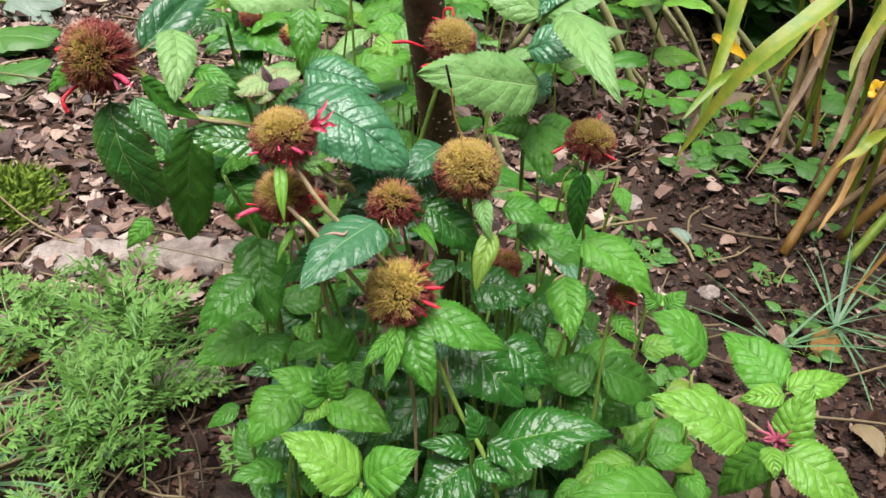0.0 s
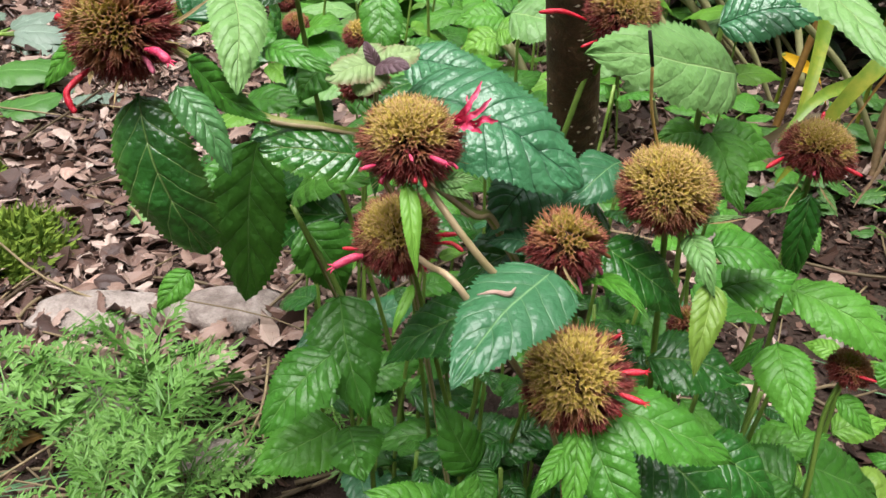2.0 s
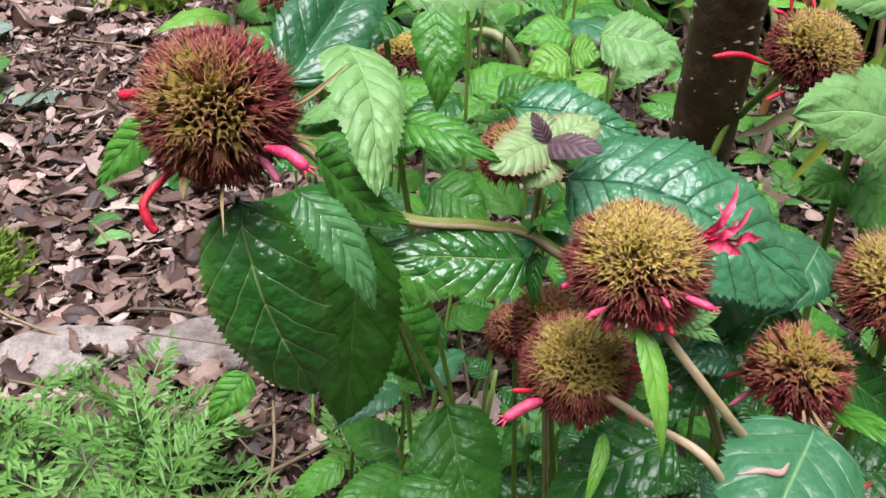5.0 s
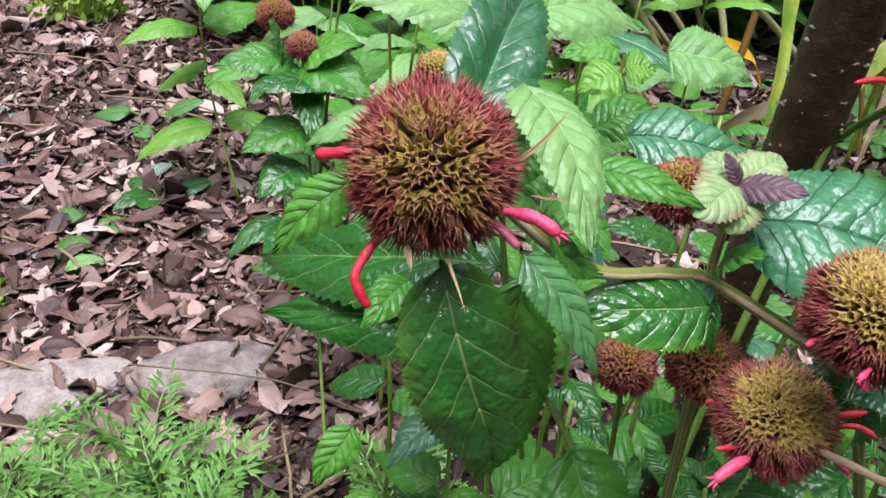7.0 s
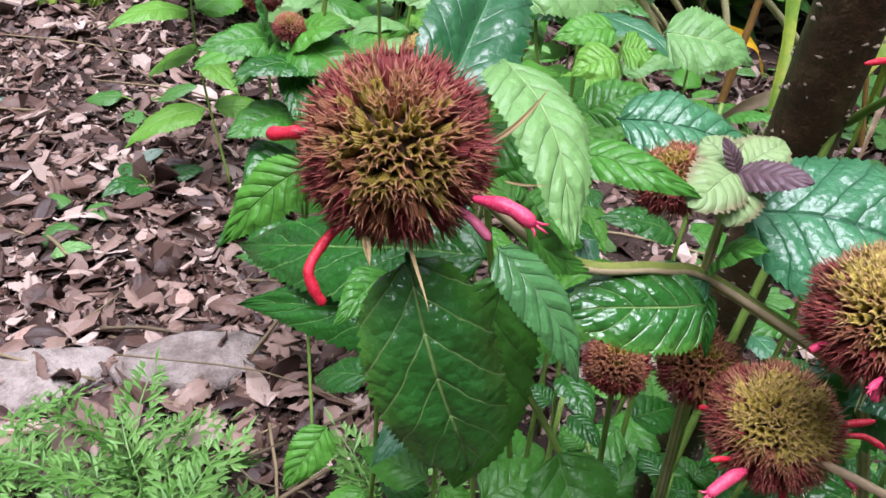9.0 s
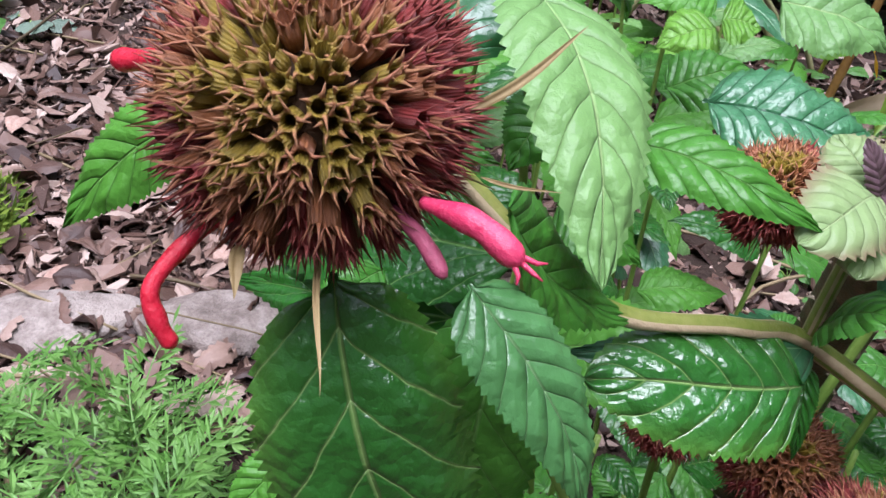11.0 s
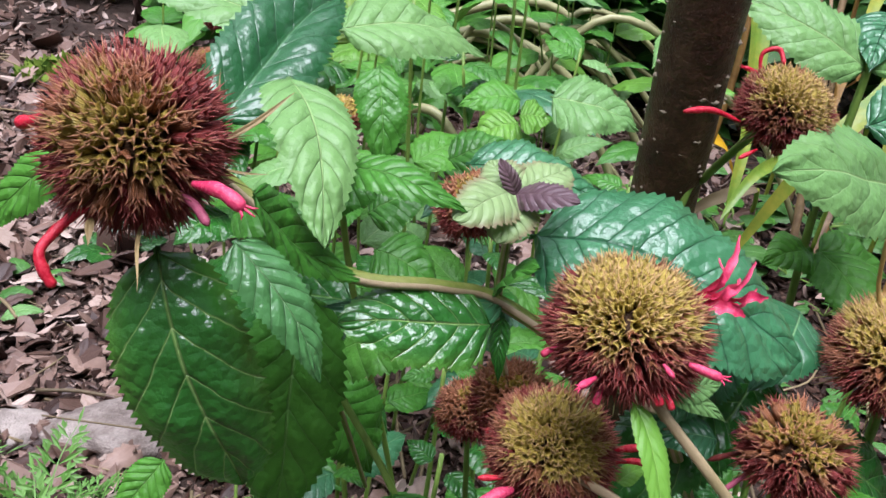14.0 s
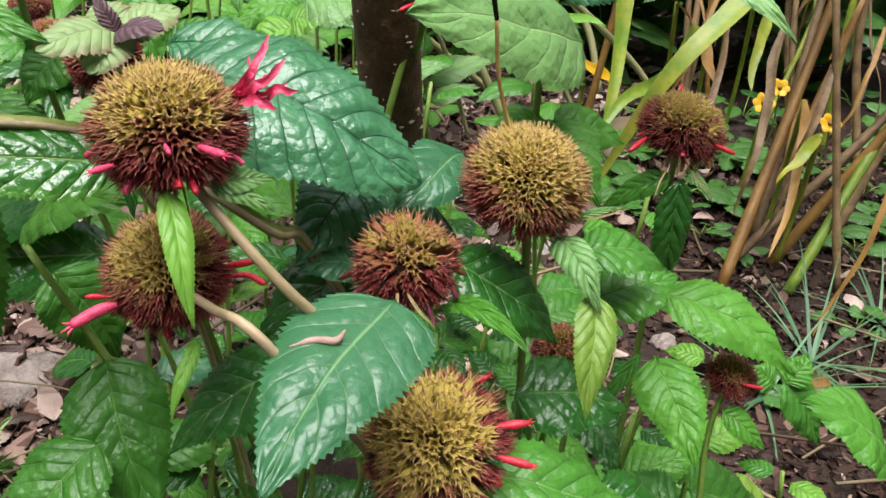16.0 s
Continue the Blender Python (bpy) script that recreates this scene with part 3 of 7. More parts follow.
def build_ground():
    n = 190
    grid = [math.sinh(4.6 * (2 * i / n - 1)) / math.sinh(4.6) for i in range(n + 1)]
    verts, faces = [], []
    for gy in grid:
        for gx in grid:
            x, y = gx * 60, 0.9 + gy * 60
            verts.append((x, y, ground_height(x, y)))
    for j in range(n):
        for i in range(n):
            a = j * (n + 1) + i
            faces.append((a, a + 1, a + n + 2, a + n + 1))
    ob = mesh_object("ground", verts, faces, soil)
    tagged(ob, "dark wet garden soil strewn with rotting leaves", "ground", kind="structure")


build_ground()


def chip(rng, place, size, flat):
    """One curled scrap of leaf or bark: a bent, uneven plate with some thickness."""
    turn = Euler((rng.gauss(0, flat), rng.gauss(0, flat), rng.uniform(0, 6.28))).to_matrix()
    k = rng.randint(7, 9)
    stretch = rng.uniform(0.20, 0.75)
    bend = rng.uniform(-0.7, 0.8)
    top, low = [], []
    for i in range(k):
        a = 2 * math.pi * i / k + rng.uniform(-0.25, 0.25)
        r = size * rng.uniform(0.72, 1.12)
        x, y = r * math.cos(a), r * math.sin(a) * stretch
        z = bend * x * x / size + rng.uniform(-0.06, 0.06) * size
        top.append(place + turn @ Vector((x, y, z)))
        low.append(place + turn @ Vector((x * 0.95, y * 0.95, z - 0.08 * size)))
    return top, low


def build_litter(name, count, seed, lo, hi, mat, label, region):
    rng = random.Random(seed)
    verts, faces = [], []
    for _ in range(count):
        x, y = region(rng)
        size = lo * (hi / lo) ** (rng.random() ** 1.7)
        p = Vector((x, y, ground_height(x, y) + size * rng.uniform(0.1, 0.6)))
        top, low = chip(rng, p, size, 0.5)
        k, o = len(top), len(verts)
        verts += top + low
        faces.append(tuple(range(o, o + k)))
        for i in range(k):
            j = (i + 1) % k
            faces.append((o + i, o + k + i, o + k + j, o + j))
    ob = mesh_object(name, verts, faces, mat, smooth=False)
    return tagged(ob, label, "litter", kind="stuff")


def patch_of(x0, x1, y0, y1):
    """Random places in a patch of the bed, but not under the clump."""
    def pick(rng):
        while True:
            x, y = rng.uniform(x0, x1) + rng.gauss(0, 0.10), y0 + (y1 - y0) * rng.random() ** 1.6 + rng.gauss(0, 0.05)
            # ellipse kept free of litter: dark soil helps imitate deep shade under the clump
            if ((x - 0.02) / 0.17) ** 2 + ((y - 0.40) / 0.22) ** 2 > 1:
                return x, y
    return pick


build_litter("bark_litter", 36000, 1, 0.0028, 0.013, litter_mat, "brown and pinkish scraps of bark and rotting leaves on soil", patch_of(-0.95, 0.12, 0.68, 2.0))
build_litter("bark_mulch", 26000, 8, 0.0018, 0.0085, mulch_mat, "dark wet bark mulch round the canes", patch_of(0.28, 0.85, 0.42, 1.2))
build_litter("bark_mulch", 7000, 18, 0.0018, 0.010, mulch_mat, "dark wet scraps under the feathery weeds", patch_of(-0.50, -0.05, 0.36, 0.72))
build_litter("leaf_litter", 4000, 2, 0.008, 0.024, litter_mat, "curled wet dead leaves lying on the soil", patch_of(-1.1, 0.10, 0.70, 2.4))
build_litter("leaf_litter", 4500, 12, 0.006, 0.022, litter_mat, "pale dead leaves and bark lying behind the clump", patch_of(0.05, 0.45, 1.05, 1.9))
build_litter("leaf_litter", 600, 9, 0.006, 0.018, mulch_mat, "scattered dead leaves lying on dark mulch", patch_of(0.10, 0.9, 0.5, 1.8))
build_litter("far_litter", 2500, 3, 0.012, 0.05, litter_mat, "distant dead leaves on dark soil", patch_of(-2.6, 2.2, 1.6, 5.0))


build_litter("far_litter", 6000, 14, 0.005, 0.018, mulch_mat, "scattered dead leaves on dark garden soil", patch_of(-2.0, 2.0, -1.5, 2.5))


def dead_leaves(count, seed, region, lo, hi, label):
    """Whole dead leaves, curled and cupped, lying over one another."""
    rng = random.Random(seed)
    verts, faces, uvs = [], [], []
    for k in range(count):
        x, y = region(rng)
        size = lo * (hi / lo) ** rng.random()
        a, tilt = rng.uniform(0, 6.28), rng.gauss(0, 0.22)
        c = Vector((x, y, ground_height(x, y) + 0.004 + 0.10 * size))
        d = Vector((math.cos(a), math.sin(a), tilt)) * size * 0.5
        v, f, uv = leaf_shape(c - d, c + d, size * rng.uniform(0.28, 0.60), (rng.gauss(0, 0.5), rng.gauss(0, 0.5), 1), rng.uniform(-0.12, 0.20), rng.uniform(-0.4, 1.1), rng.uniform(-0.2, 0.25), 12, 3, 0.05, 0.22, k * 1.9, rng.uniform(0.0, 0.6))
        faces += [tuple(len(verts) + q for q in face) for face in f]
        verts += v
        uvs += uv
    return tagged(mesh_object("leaf_litter", verts, faces, litter_mat, None, uvs), label, "litter", kind="stuff")


dead_leaves(1500, 41, patch_of(-0.85, 0.10, 0.64, 1.9), 0.014, 0.046, "curled pinkish brown dead leaves lying on the soil")
dead_leaves(90, 42, patch_of(0.10, 0.62, 0.75, 1.7), 0.012, 0.034, "curled brown dead leaves lying on dark mulch")


def build_straw(count, seed, region, mat, name, label, low, high):
    """Loose dry stalks and twigs lying criss-cross."""
    rng = random.Random(seed)
    verts, faces = [], []
    for _ in range(count):
        x, y = region(rng)
        a, ln = rng.uniform(0, 3.14), low * (high / low) ** rng.random()
        d = Vector((math.cos(a), math.sin(a), rng.uniform(-0.05, 0.12)))
        p = Vector((x, y, ground_height(x, y) + rng.uniform(0.003, 0.012)))
        mid = p + d * ln * 0.5 + Vector((rng.gauss(0, 0.06) * ln, rng.gauss(0, 0.06) * ln, rng.uniform(0, 0.05) * ln))
        r = rng.uniform(0.0006, 0.0018)
        v, f = tube(spline([p, mid, p + d * ln], 3), [r] * 7, 5)
        faces += [tuple(len(verts) + q for q in face) for face in f]
        verts += v
    return tagged(mesh_object(name, verts, faces, mat), label, "litter", kind="stuff")


build_straw(260, 4, patch_of(-0.9, 0.7, 0.5, 1.9), straw_mat, "dry_straw", "dry tan stalks lying criss-cross on the ground", 0.04, 0.22)
build_straw(150, 6, patch_of(-0.42, -0.10, 0.34, 0.72), straw_mat, "dry_straw", "dry yellowish stalks matted under feathery weeds", 0.03, 0.12)


# ---- single fallen leaves ----
def fallen_leaf(place, size, mat, label, seed):
    """One curled leaf lying on the litter."""
    rng = random.Random(700 + seed)
    a = rng.uniform(0, 6.28)
    z = ground_height(*place) + 0.006
    d = Vector((math.cos(a), math.sin(a), 0)) * size * 0.5
    c = Vector((place[0], place[1], z))
    v, f, uv = leaf_shape(c - d, c + d + Vector((0, 0, 0.006)), size * 0.5, (rng.gauss(0, 0.2), -0.2, 1), 0.12, 0.35, 0.05, 24, 5, 0.02, 0.08, seed * 2.3, 0.5)
    tagged(mesh_object("fallen_leaf", v, f, mat, None, uv), label, "leaf", "fallen leaves")


fallen_leaf((0.371, 0.622), 0.05, ochre_mat, "crumpled ochre dead leaf lying on mulch", 0)
fallen_leaf((0.349, 0.484), 0.04, straw_mat, "pale tan dead leaf lying on mulch", 1)
fallen_leaf((-0.227, 0.449), 0.03, grey_leaf, "grey-green fallen leaf among feathery weeds", 2)
fallen_leaf((-0.343, 0.552), 0.05, ochre_mat, "yellow fallen leaf on bare soil", 3)
fallen_leaf((0.198, 0.492), 0.035, yellow_leaf, "crumpled yellow-green fallen leaf under the clump", 4)
fallen_leaf((-0.469, 0.992), 0.04, scar_mat, "pinkish brown dead leaf on bark litter", 5)
fallen_leaf((-0.321, 0.998), 0.05, dark_leaf, "dark glossy fallen leaf on bark litter", 6)
fallen_leaf((-0.347, 0.883), 0.035, pale_leaf, "pale green fallen leaf on bark litter", 7)
fallen_leaf((-0.306, 1.091), 0.03, grey_leaf, "grey-green fallen leaf on bark litter", 8)
fallen_leaf((0.451, 0.93), 0.03, scar_mat, "pinkish dead leaf on dark mulch", 9)
fallen_leaf((0.289, 0.824), 0.03, grey_leaf, "pale grey-green leaf lying on mulch", 10)
fallen_leaf((-0.354, 0.77), 0.03, scar_mat, "pinkish brown dead leaf on bark litter", 11)
fallen_leaf((-0.246, 0.804), 0.028, scar_mat, "pinkish brown dead leaf on bark litter", 12)


# ---- stones ----
def stone(place, size, label, seed, flat=0.5):
    rng = random.Random(seed)
    bm = bmesh.new()
    bmesh.ops.create_icosphere(bm, subdivisions=4, radius=1.0)
    o = Vector((rng.uniform(0, 50), 0, 0))
    for v in bm.verts:
        n1 = noise.noise(v.co * 1.1 + o) * 0.35 + noise.noise(v.co * 3.0 + o) * 0.10 + noise.noise(v.co * 9.0 + o) * 0.03
        v.co *= 1 + n1
        v.co = Vector((v.co.x * size[0], v.co.y * size[1], v.co.z * size[1] * flat))
    me = bpy.data.meshes.new("stone")
    bm.to_mesh(me)
    bm.free()
    me.materials.append(stone_mat)
    me.polygons.foreach_set("use_smooth", np.ones(len(me.polygons), dtype=bool))
    ob = new("stone", me)
    ob.location = (place[0], place[1], ground_height(place[0], place[1]) + size[1] * flat * 0.35)
    ob.rotation_euler = (0, 0, rng.uniform(-0.4, 0.4))
    return tagged(ob, label, "stone", "stones in the bed")


stone((-0.222, 0.722), (0.058, 0.036), "flat pale grey stone sunk in the soil", 1, 0.42)
stone((-0.338, 0.722), (0.058, 0.034), "flat grey-brown stone sunk in the soil", 2, 0.42)
stone((-0.285, 0.600), (0.026, 0.016), "rounded pinkish grey stone among feathery weeds", 3, 0.7)
stone((-0.262, 0.560), (0.012, 0.010), "small tan pebble among feathery weeds", 4, 0.9)
stone((-0.372, 0.610), (0.012, 0.010), "small tan pebble on bare soil", 5, 0.9)
stone((0.252, 0.909), (0.014, 0.012), "small grey pebble on bark litter", 6, 0.8)
stone((0.359, 1.024), (0.020, 0.016), "rounded brown pebble on bark litter", 7, 0.7)
stone((0.288, 0.705), (0.012, 0.010), "small pinkish pebble beside grass", 8, 0.8)
stone((-0.20, 0.545), (0.034, 0.018), "pale flat stone under feathery weeds", 9, 0.4)


# ---- the dark stake ----
def build_stake(low, high, r0, r1):
    ob = thing("garden_stake", low, "dark brown bark-covered wooden stake standing behind the flowers", "stake")
    line = spline([low, (Vector(low) * 0.62 + Vector(high) * 0.38), high], 16)
    line = [q + Vector((noise.noise(q * 9), noise.noise(q * 9 + Vector((5, 0, 0))), 0)) * 0.0012 for q in line]
    radii = [(r0 + (r1 - r0) * i / (len(line) - 1)) * (1 + 0.05 * noise.noise(q * 40)) for i, q in enumerate(line)]
    v, f = tube(line, radii, 28)
    mesh_object("trunk", v, f, bark, ob)
    rng = random.Random(9)
    lv, lf = [], []
    for _ in range(1000):
        i = rng.randrange(1, len(line) - 1)
        a = rng.uniform(0, 6.28)
        q = line[i].lerp(line[i + 1], rng.random())
        d = Vector((math.cos(a), math.sin(a), 0))
        s = Vector((-d.y, d.x, 0))
        c = q + d * radii[i] * 1.0
        w, h = rng.uniform(0.0006, 0.0020), rng.uniform(0.0004, 0.0012)
        o = len(lv)
        for x, z in ((-w, 0), (0, -h), (w, 0), (0, h)):
            lv.append(c + s * x + Vector((0, 0, z)) + d * 0.00005)
        lv.append(c + d * 0.0009)
        lf += [(o, o + 1, o + 4), (o + 1, o + 2, o + 4), (o + 2, o + 3, o + 4), (o + 3, o, o + 4)]
    tagged(mesh_object("lenticel_mass", lv, lf, lenticel, ob, label="pale corky specks on the bark"), kind="stuff")


build_stake(STAKE_LOW, STAKE_HIGH, 0.0115, 0.0095)


# ---- feathery weeds ----
def frond_shape(length, spread_w, rng):
    """A feathery frond along +x: a thin midrib with pairs of narrow leaflets, each with two small side lobes."""
    verts, faces = [], []
    n = 7

    def mid(u):
        return Vector((length * u, 0.04 * length * math.sin(3 * u), 0.10 * length * 4 * u * (1 - u) - 0.14 * length * u * u))

    def leaflet(root, d, size, half):
        """A narrow leaflet grown from an existing corner; gives the corners at its widest part."""
        p = verts[root]
        side = d.cross(Vector((0, 0, 1))).normalized() * half
        o = len(verts)
        verts.extend([p + d * size * 0.5 + side, p + d * size + Vector((0, 0, -0.12 * size)), p + d * size * 0.5 - side])
        faces.append((root, o + 2, o + 1, o))
        return o, o + 2

    for i in range(n + 1):
        w = 0.0010 * (1 - 0.7 * i / n)
        verts += [mid(i / n) + Vector((0, -w, 0)), mid(i / n) + Vector((0, w, 0))]
    for i in range(n):
        faces.append((2 * i, 2 * i + 2, 2 * i + 3, 2 * i + 1))
    for i in range(2, n):
        u = i / n
        reach = spread_w * math.sin(math.pi * (0.25 + 0.62 * u)) * rng.uniform(0.8, 1.15)
        for s in (-1, 1):
            d = Vector((rng.uniform(0.6, 0.95), s, rng.uniform(-0.1, 0.35))).normalized()
            for root, e in zip(leaflet(2 * i + (s > 0), d, reach, 0.0022), (-1, 1)):
                for k, ln in ((0.45, 0.55), (0.95, 0.42)):
                    turn = Matrix.Rotation(e * k * rng.uniform(0.85, 1.15), 3, "Z")
                    leaflet(root, turn @ d, reach * ln, 0.0018)
    leaflet(2 * n, Vector((1, 0, -0.1)).normalized(), spread_w * 0.7, 0.0015)
    return verts, faces


FRONDS = []


def frond_meshes():
    rng = random.Random(21)
    for k in range(6):
        v, f = frond_shape(0.078, 0.026, rng)
        me = bpy.data.meshes.new("frond")
        me.from_pydata([tuple(q) for q in v], [], f)
        me.materials.append(feather_mat)
        FRONDS.append(me)


frond_meshes()


def feathery_weed(x, y, height, fronds, seed):
    """Several thin stems, each set with small finely cut fronds."""
    rng = random.Random(seed)
    p = Vector((x, y, ground_height(x, y)))
    ob = thing("feathery_weed", p, "low weed with finely divided feathery green leaves", "plant", "feathery weeds")
    for s in range(rng.choice((2, 2, 3))):
        a0 = rng.uniform(0, 6.28)
        tip = Vector((math.cos(a0) * height * rng.uniform(0.2, 0.8), math.sin(a0) * height * rng.uniform(0.2, 0.8), height * rng.uniform(0.6, 1.1)))
        line = spline([p, p + tip * 0.5 + Vector((0, 0, height * 0.12)), p + tip], 5)
        v, f = tube(line, [0.0011 * (1 - 0.06 * i) for i in range(len(line))], 5)
        mesh_object("stem", v, f, stem_green, ob)
        for k in range(fronds):
            q = line[min(len(line) - 1, 2 + int((k + 0.5) / fronds * (len(line) - 2)))] - p
            fr = new("frond", rng.choice(FRONDS))
            fr.parent = ob
            size = rng.uniform(0.45, 0.85)
            fr.matrix_basis = Matrix.Translation(q) @ Euler((rng.gauss(0, 0.35), -radians(rng.uniform(-5, 55)), k * 2.4 + rng.uniform(-0.5, 0.5))).to_matrix().to_4x4() @ Matrix.Diagonal((size, size, size, 1))


def feathery_bed():
    rng = random.Random(33)
    k = 0
    for _ in range(38):
        k += 1
        x, y = rng.uniform(-0.37, -0.09), rng.uniform(0.34, 0.61)
        if noise.noise(Vector((x * 9, y * 9, 2))) < -0.08 or (x < -0.27 and y < 0.50 and rng.random() < 0.6):
            continue
        feathery_weed(x, y, rng.uniform(0.022, 0.055) * (0.7 if y > 0.56 else 1.0), rng.randint(3, 4), 100 + k)


feathery_bed()


# ---- moss, broad weeds, ground cover ----
def tuft(place, radius, height, count, mat, name, label, category, seed, width=0.0016, lean=0.8):
    """A cushion of short blades or leaflets."""
    rng = random.Random(seed)
    verts, faces = [], []
    for _ in range(count):
        a, r = rng.uniform(0, 6.28), radius * math.sqrt(rng.random())
        x, y = place[0] + r * math.cos(a), place[1] + r * math.sin(a)
        dome = height * (1 - (r / radius) ** 2)
        p = Vector((x, y, ground_height(x, y) + dome * rng.uniform(0.2, 0.7)))
        d = Vector((rng.gauss(0, lean), rng.gauss(0, lean), 1)).normalized()
        s = d.orthogonal().normalized() * width
        q = p + d * height * rng.uniform(0.4, 0.8)
        o = len(verts)
        verts += [p - s, p + s, (p + q) / 2 + s * 1.6, q, (p + q) / 2 - s * 1.6]
        faces.append((o, o + 1, o + 2, o + 3, o + 4))
    return tagged(mesh_object(name, verts, faces, mat, smooth=False), label, category)


tuft((-0.475, 0.835), 0.065, 0.034, 3200, moss_mat, "moss_cushion", "yellow-green cushion of mossy weed on litter", "moss", 3, 0.0011, 1.4)
tuft((-0.60, 0.98), 0.05, 0.032, 1800, moss_mat, "moss_cushion", "yellow-green tuft of mossy weed on litter", "moss", 4, 0.0014, 1.4)
tuft((-0.95, 2.1), 0.10, 0.06, 500, moss_mat, "moss_cushion", "far green tuft on the litter", "moss", 5, 0.005)
tuft((-0.52, 1.75), 0.08, 0.04, 400, moss_mat, "moss_cushion", "far green tuft on the litter", "moss", 6, 0.004)


def broad_weed(x, y, count, size, mat, label, seed, lift=0.5, reach=0.6, group="broad-leaved weeds"):
    """A rosette of oval leaves on short stalks."""
    rng = random.Random(seed)
    p = Vector((x, y, ground_height(x, y)))
    ob = thing("weed", p, label, "plant", group)
    for k in range(count):
        a = k * 2.4 + rng.uniform(-0.4, 0.4)
        s = size * rng.uniform(0.65, 1.1)
        d = Vector((math.cos(a), math.sin(a), lift * rng.uniform(0.6, 1.4))).normalized()
        b = p + d * s * reach
        t = b + Vector((math.cos(a + rng.gauss(0, 0.3)), math.sin(a + rng.gauss(0, 0.3)), rng.uniform(-0.35, 0.35))).normalized() * s
        v, f = tube([p, (p + b) / 2 + Vector((0, 0, s * 0.1)), b], [size * 0.022] * 3, 5)
        mesh_object("stalk", v, f, stem_green, ob)
        v, f, uv = leaf_shape(b, t, s * rng.uniform(0.6, 0.8), (0, -0.25, 1), 0.06, 0.12, 0.0, 14, 4, 0.012, 0.05, rng.uniform(0, 20), 0.7)
        mesh_object("leaf", v, f, mat, ob, uv)
    return ob


broad_weed(-0.74, 1.30, 6, 0.10, weed_leaf, "broad green leafy weed on the litter", 1)
broad_weed(-0.66, 1.14, 5, 0.075, weed_leaf, "broad green leafy weed on the litter", 2)
broad_weed(-0.80, 1.50, 6, 0.12, grey_leaf, "grey-green leafy weed with holes on the litter", 3)
broad_weed(-0.56, 1.28, 3, 0.055, grey_leaf, "small grey-green weed on the litter", 4)
broad_weed(-0.34, 1.25, 4, 0.05, weed_leaf, "small seedling weed on the litter", 5)
broad_weed(-0.30, 1.02, 4, 0.035, dark_leaf, "dark glossy seedling on the litter", 6)
broad_weed(-0.36, 0.95, 4, 0.035, weed_leaf, "small seedling weed on the litter", 7)


def cover_patch(seed, n, x0, x1, y0, y1, size, mat=None):
    rng = random.Random(seed)
    for k in range(n):
        broad_weed(rng.uniform(x0, x1), rng.uniform(y0, y1), rng.randint(5, 8), size * rng.uniform(0.7, 1.3), mat or weed_leaf, "small round-leaved ground weed on dark soil", seed * 100 + k, 0.7, 0.8, "ground cover weeds")


cover_patch(3, 8, 0.30, 0.46, 0.85, 1.10, 0.020)
cover_patch(4, 6, 0.22, 0.34, 0.76, 0.88, 0.016)
cover_patch(5, 6, 0.32, 0.60, 0.55, 0.78, 0.020)
cover_patch(6, 8, 0.40, 0.70, 1.05, 1.40, 0.035)
cover_patch(7, 10, 0.12, 0.24, 0.44, 0.62, 0.020)


# ---- canes and strap leaves on the right ----
def strap(base, tip, width, mat, parent, arch, normal=(0, -0.5, 0.8), name="strap_leaf", twist=0.4, seed=0):
    """A long grass-like blade with a keel, drooping towards its tip."""
    b, t, n = Vector(base), Vector(tip), Vector(normal).normalized()
    ln = (t - b).length
    ax = (t - b) / ln
    n = (n - ax * n.dot(ax)).normalized()
    side = ax.cross(n)
    rows, verts, faces, uvs = 26, [], [], []
    for i in range(rows + 1):
        u = i / rows
        half = 0.5 * width * min(1.0, 0.35 + u * 3) * (1 - u) ** 0.55 + 0.0004
        c = b + ax * ln * u + n * arch * ln * 4 * u * (1 - u) + (side * noise.noise(Vector((u * 2.5, seed * 3.1, 0))) + n * noise.noise(Vector((u * 3.5, seed * 1.7, 4)))) * 0.10 * ln * u
        a = twist * math.sin(3 * u + seed)
        s, up = side * math.cos(a) + n * math.sin(a), n * math.cos(a) - side * math.sin(a)
        for v in (-1, -0.5, 0, 0.5, 1):
            wave = 0.10 * half * math.sin(u * 17 + seed + v) * abs(v)
            verts.append(c + s * half * v + up * (0.25 * half * abs(v) + wave))
            uvs.append((u, 0.5 + 0.5 * v))
    for i in range(rows):
        for j in range(4):
            q = i * 5 + j
            faces.append((q, q + 1, q + 6, q + 5))
    return mesh_object(name, verts, faces, mat, parent, uvs)


def cane_plant(base, top, r, label, seed, straps=()):
    rng = random.Random(seed)
    ob = thing("cane", base, label, "plant", "dry canes")
    b, t = Vector(base), Vector(top)
    mid = (b + t) / 2 + Vector((rng.gauss(0, 0.028), rng.gauss(0, 0.028), 0))
    line = spline([b, mid, t], 14)
    radii = []
    for i, q in enumerate(line):
        k = (i * 5 / len(line)) % 1.0
        radii.append(r * (1 - 0.35 * i / len(line)) * (1.0 + 0.16 * math.exp(-((k - 0.5) / 0.08) ** 2)))
    v, f = tube(line, radii, 10)
    mesh_object("stalk", v, f, (cane_mat, ochre_mat, cane_mat, strap_mat, cane_mat)[seed % 5], ob)
    for k, (s, e, w, mat, arch) in enumerate(straps):
        strap(s, e, w, mat, ob, arch, seed=seed + k * 1.7, name="strap_leaf")
    return ob


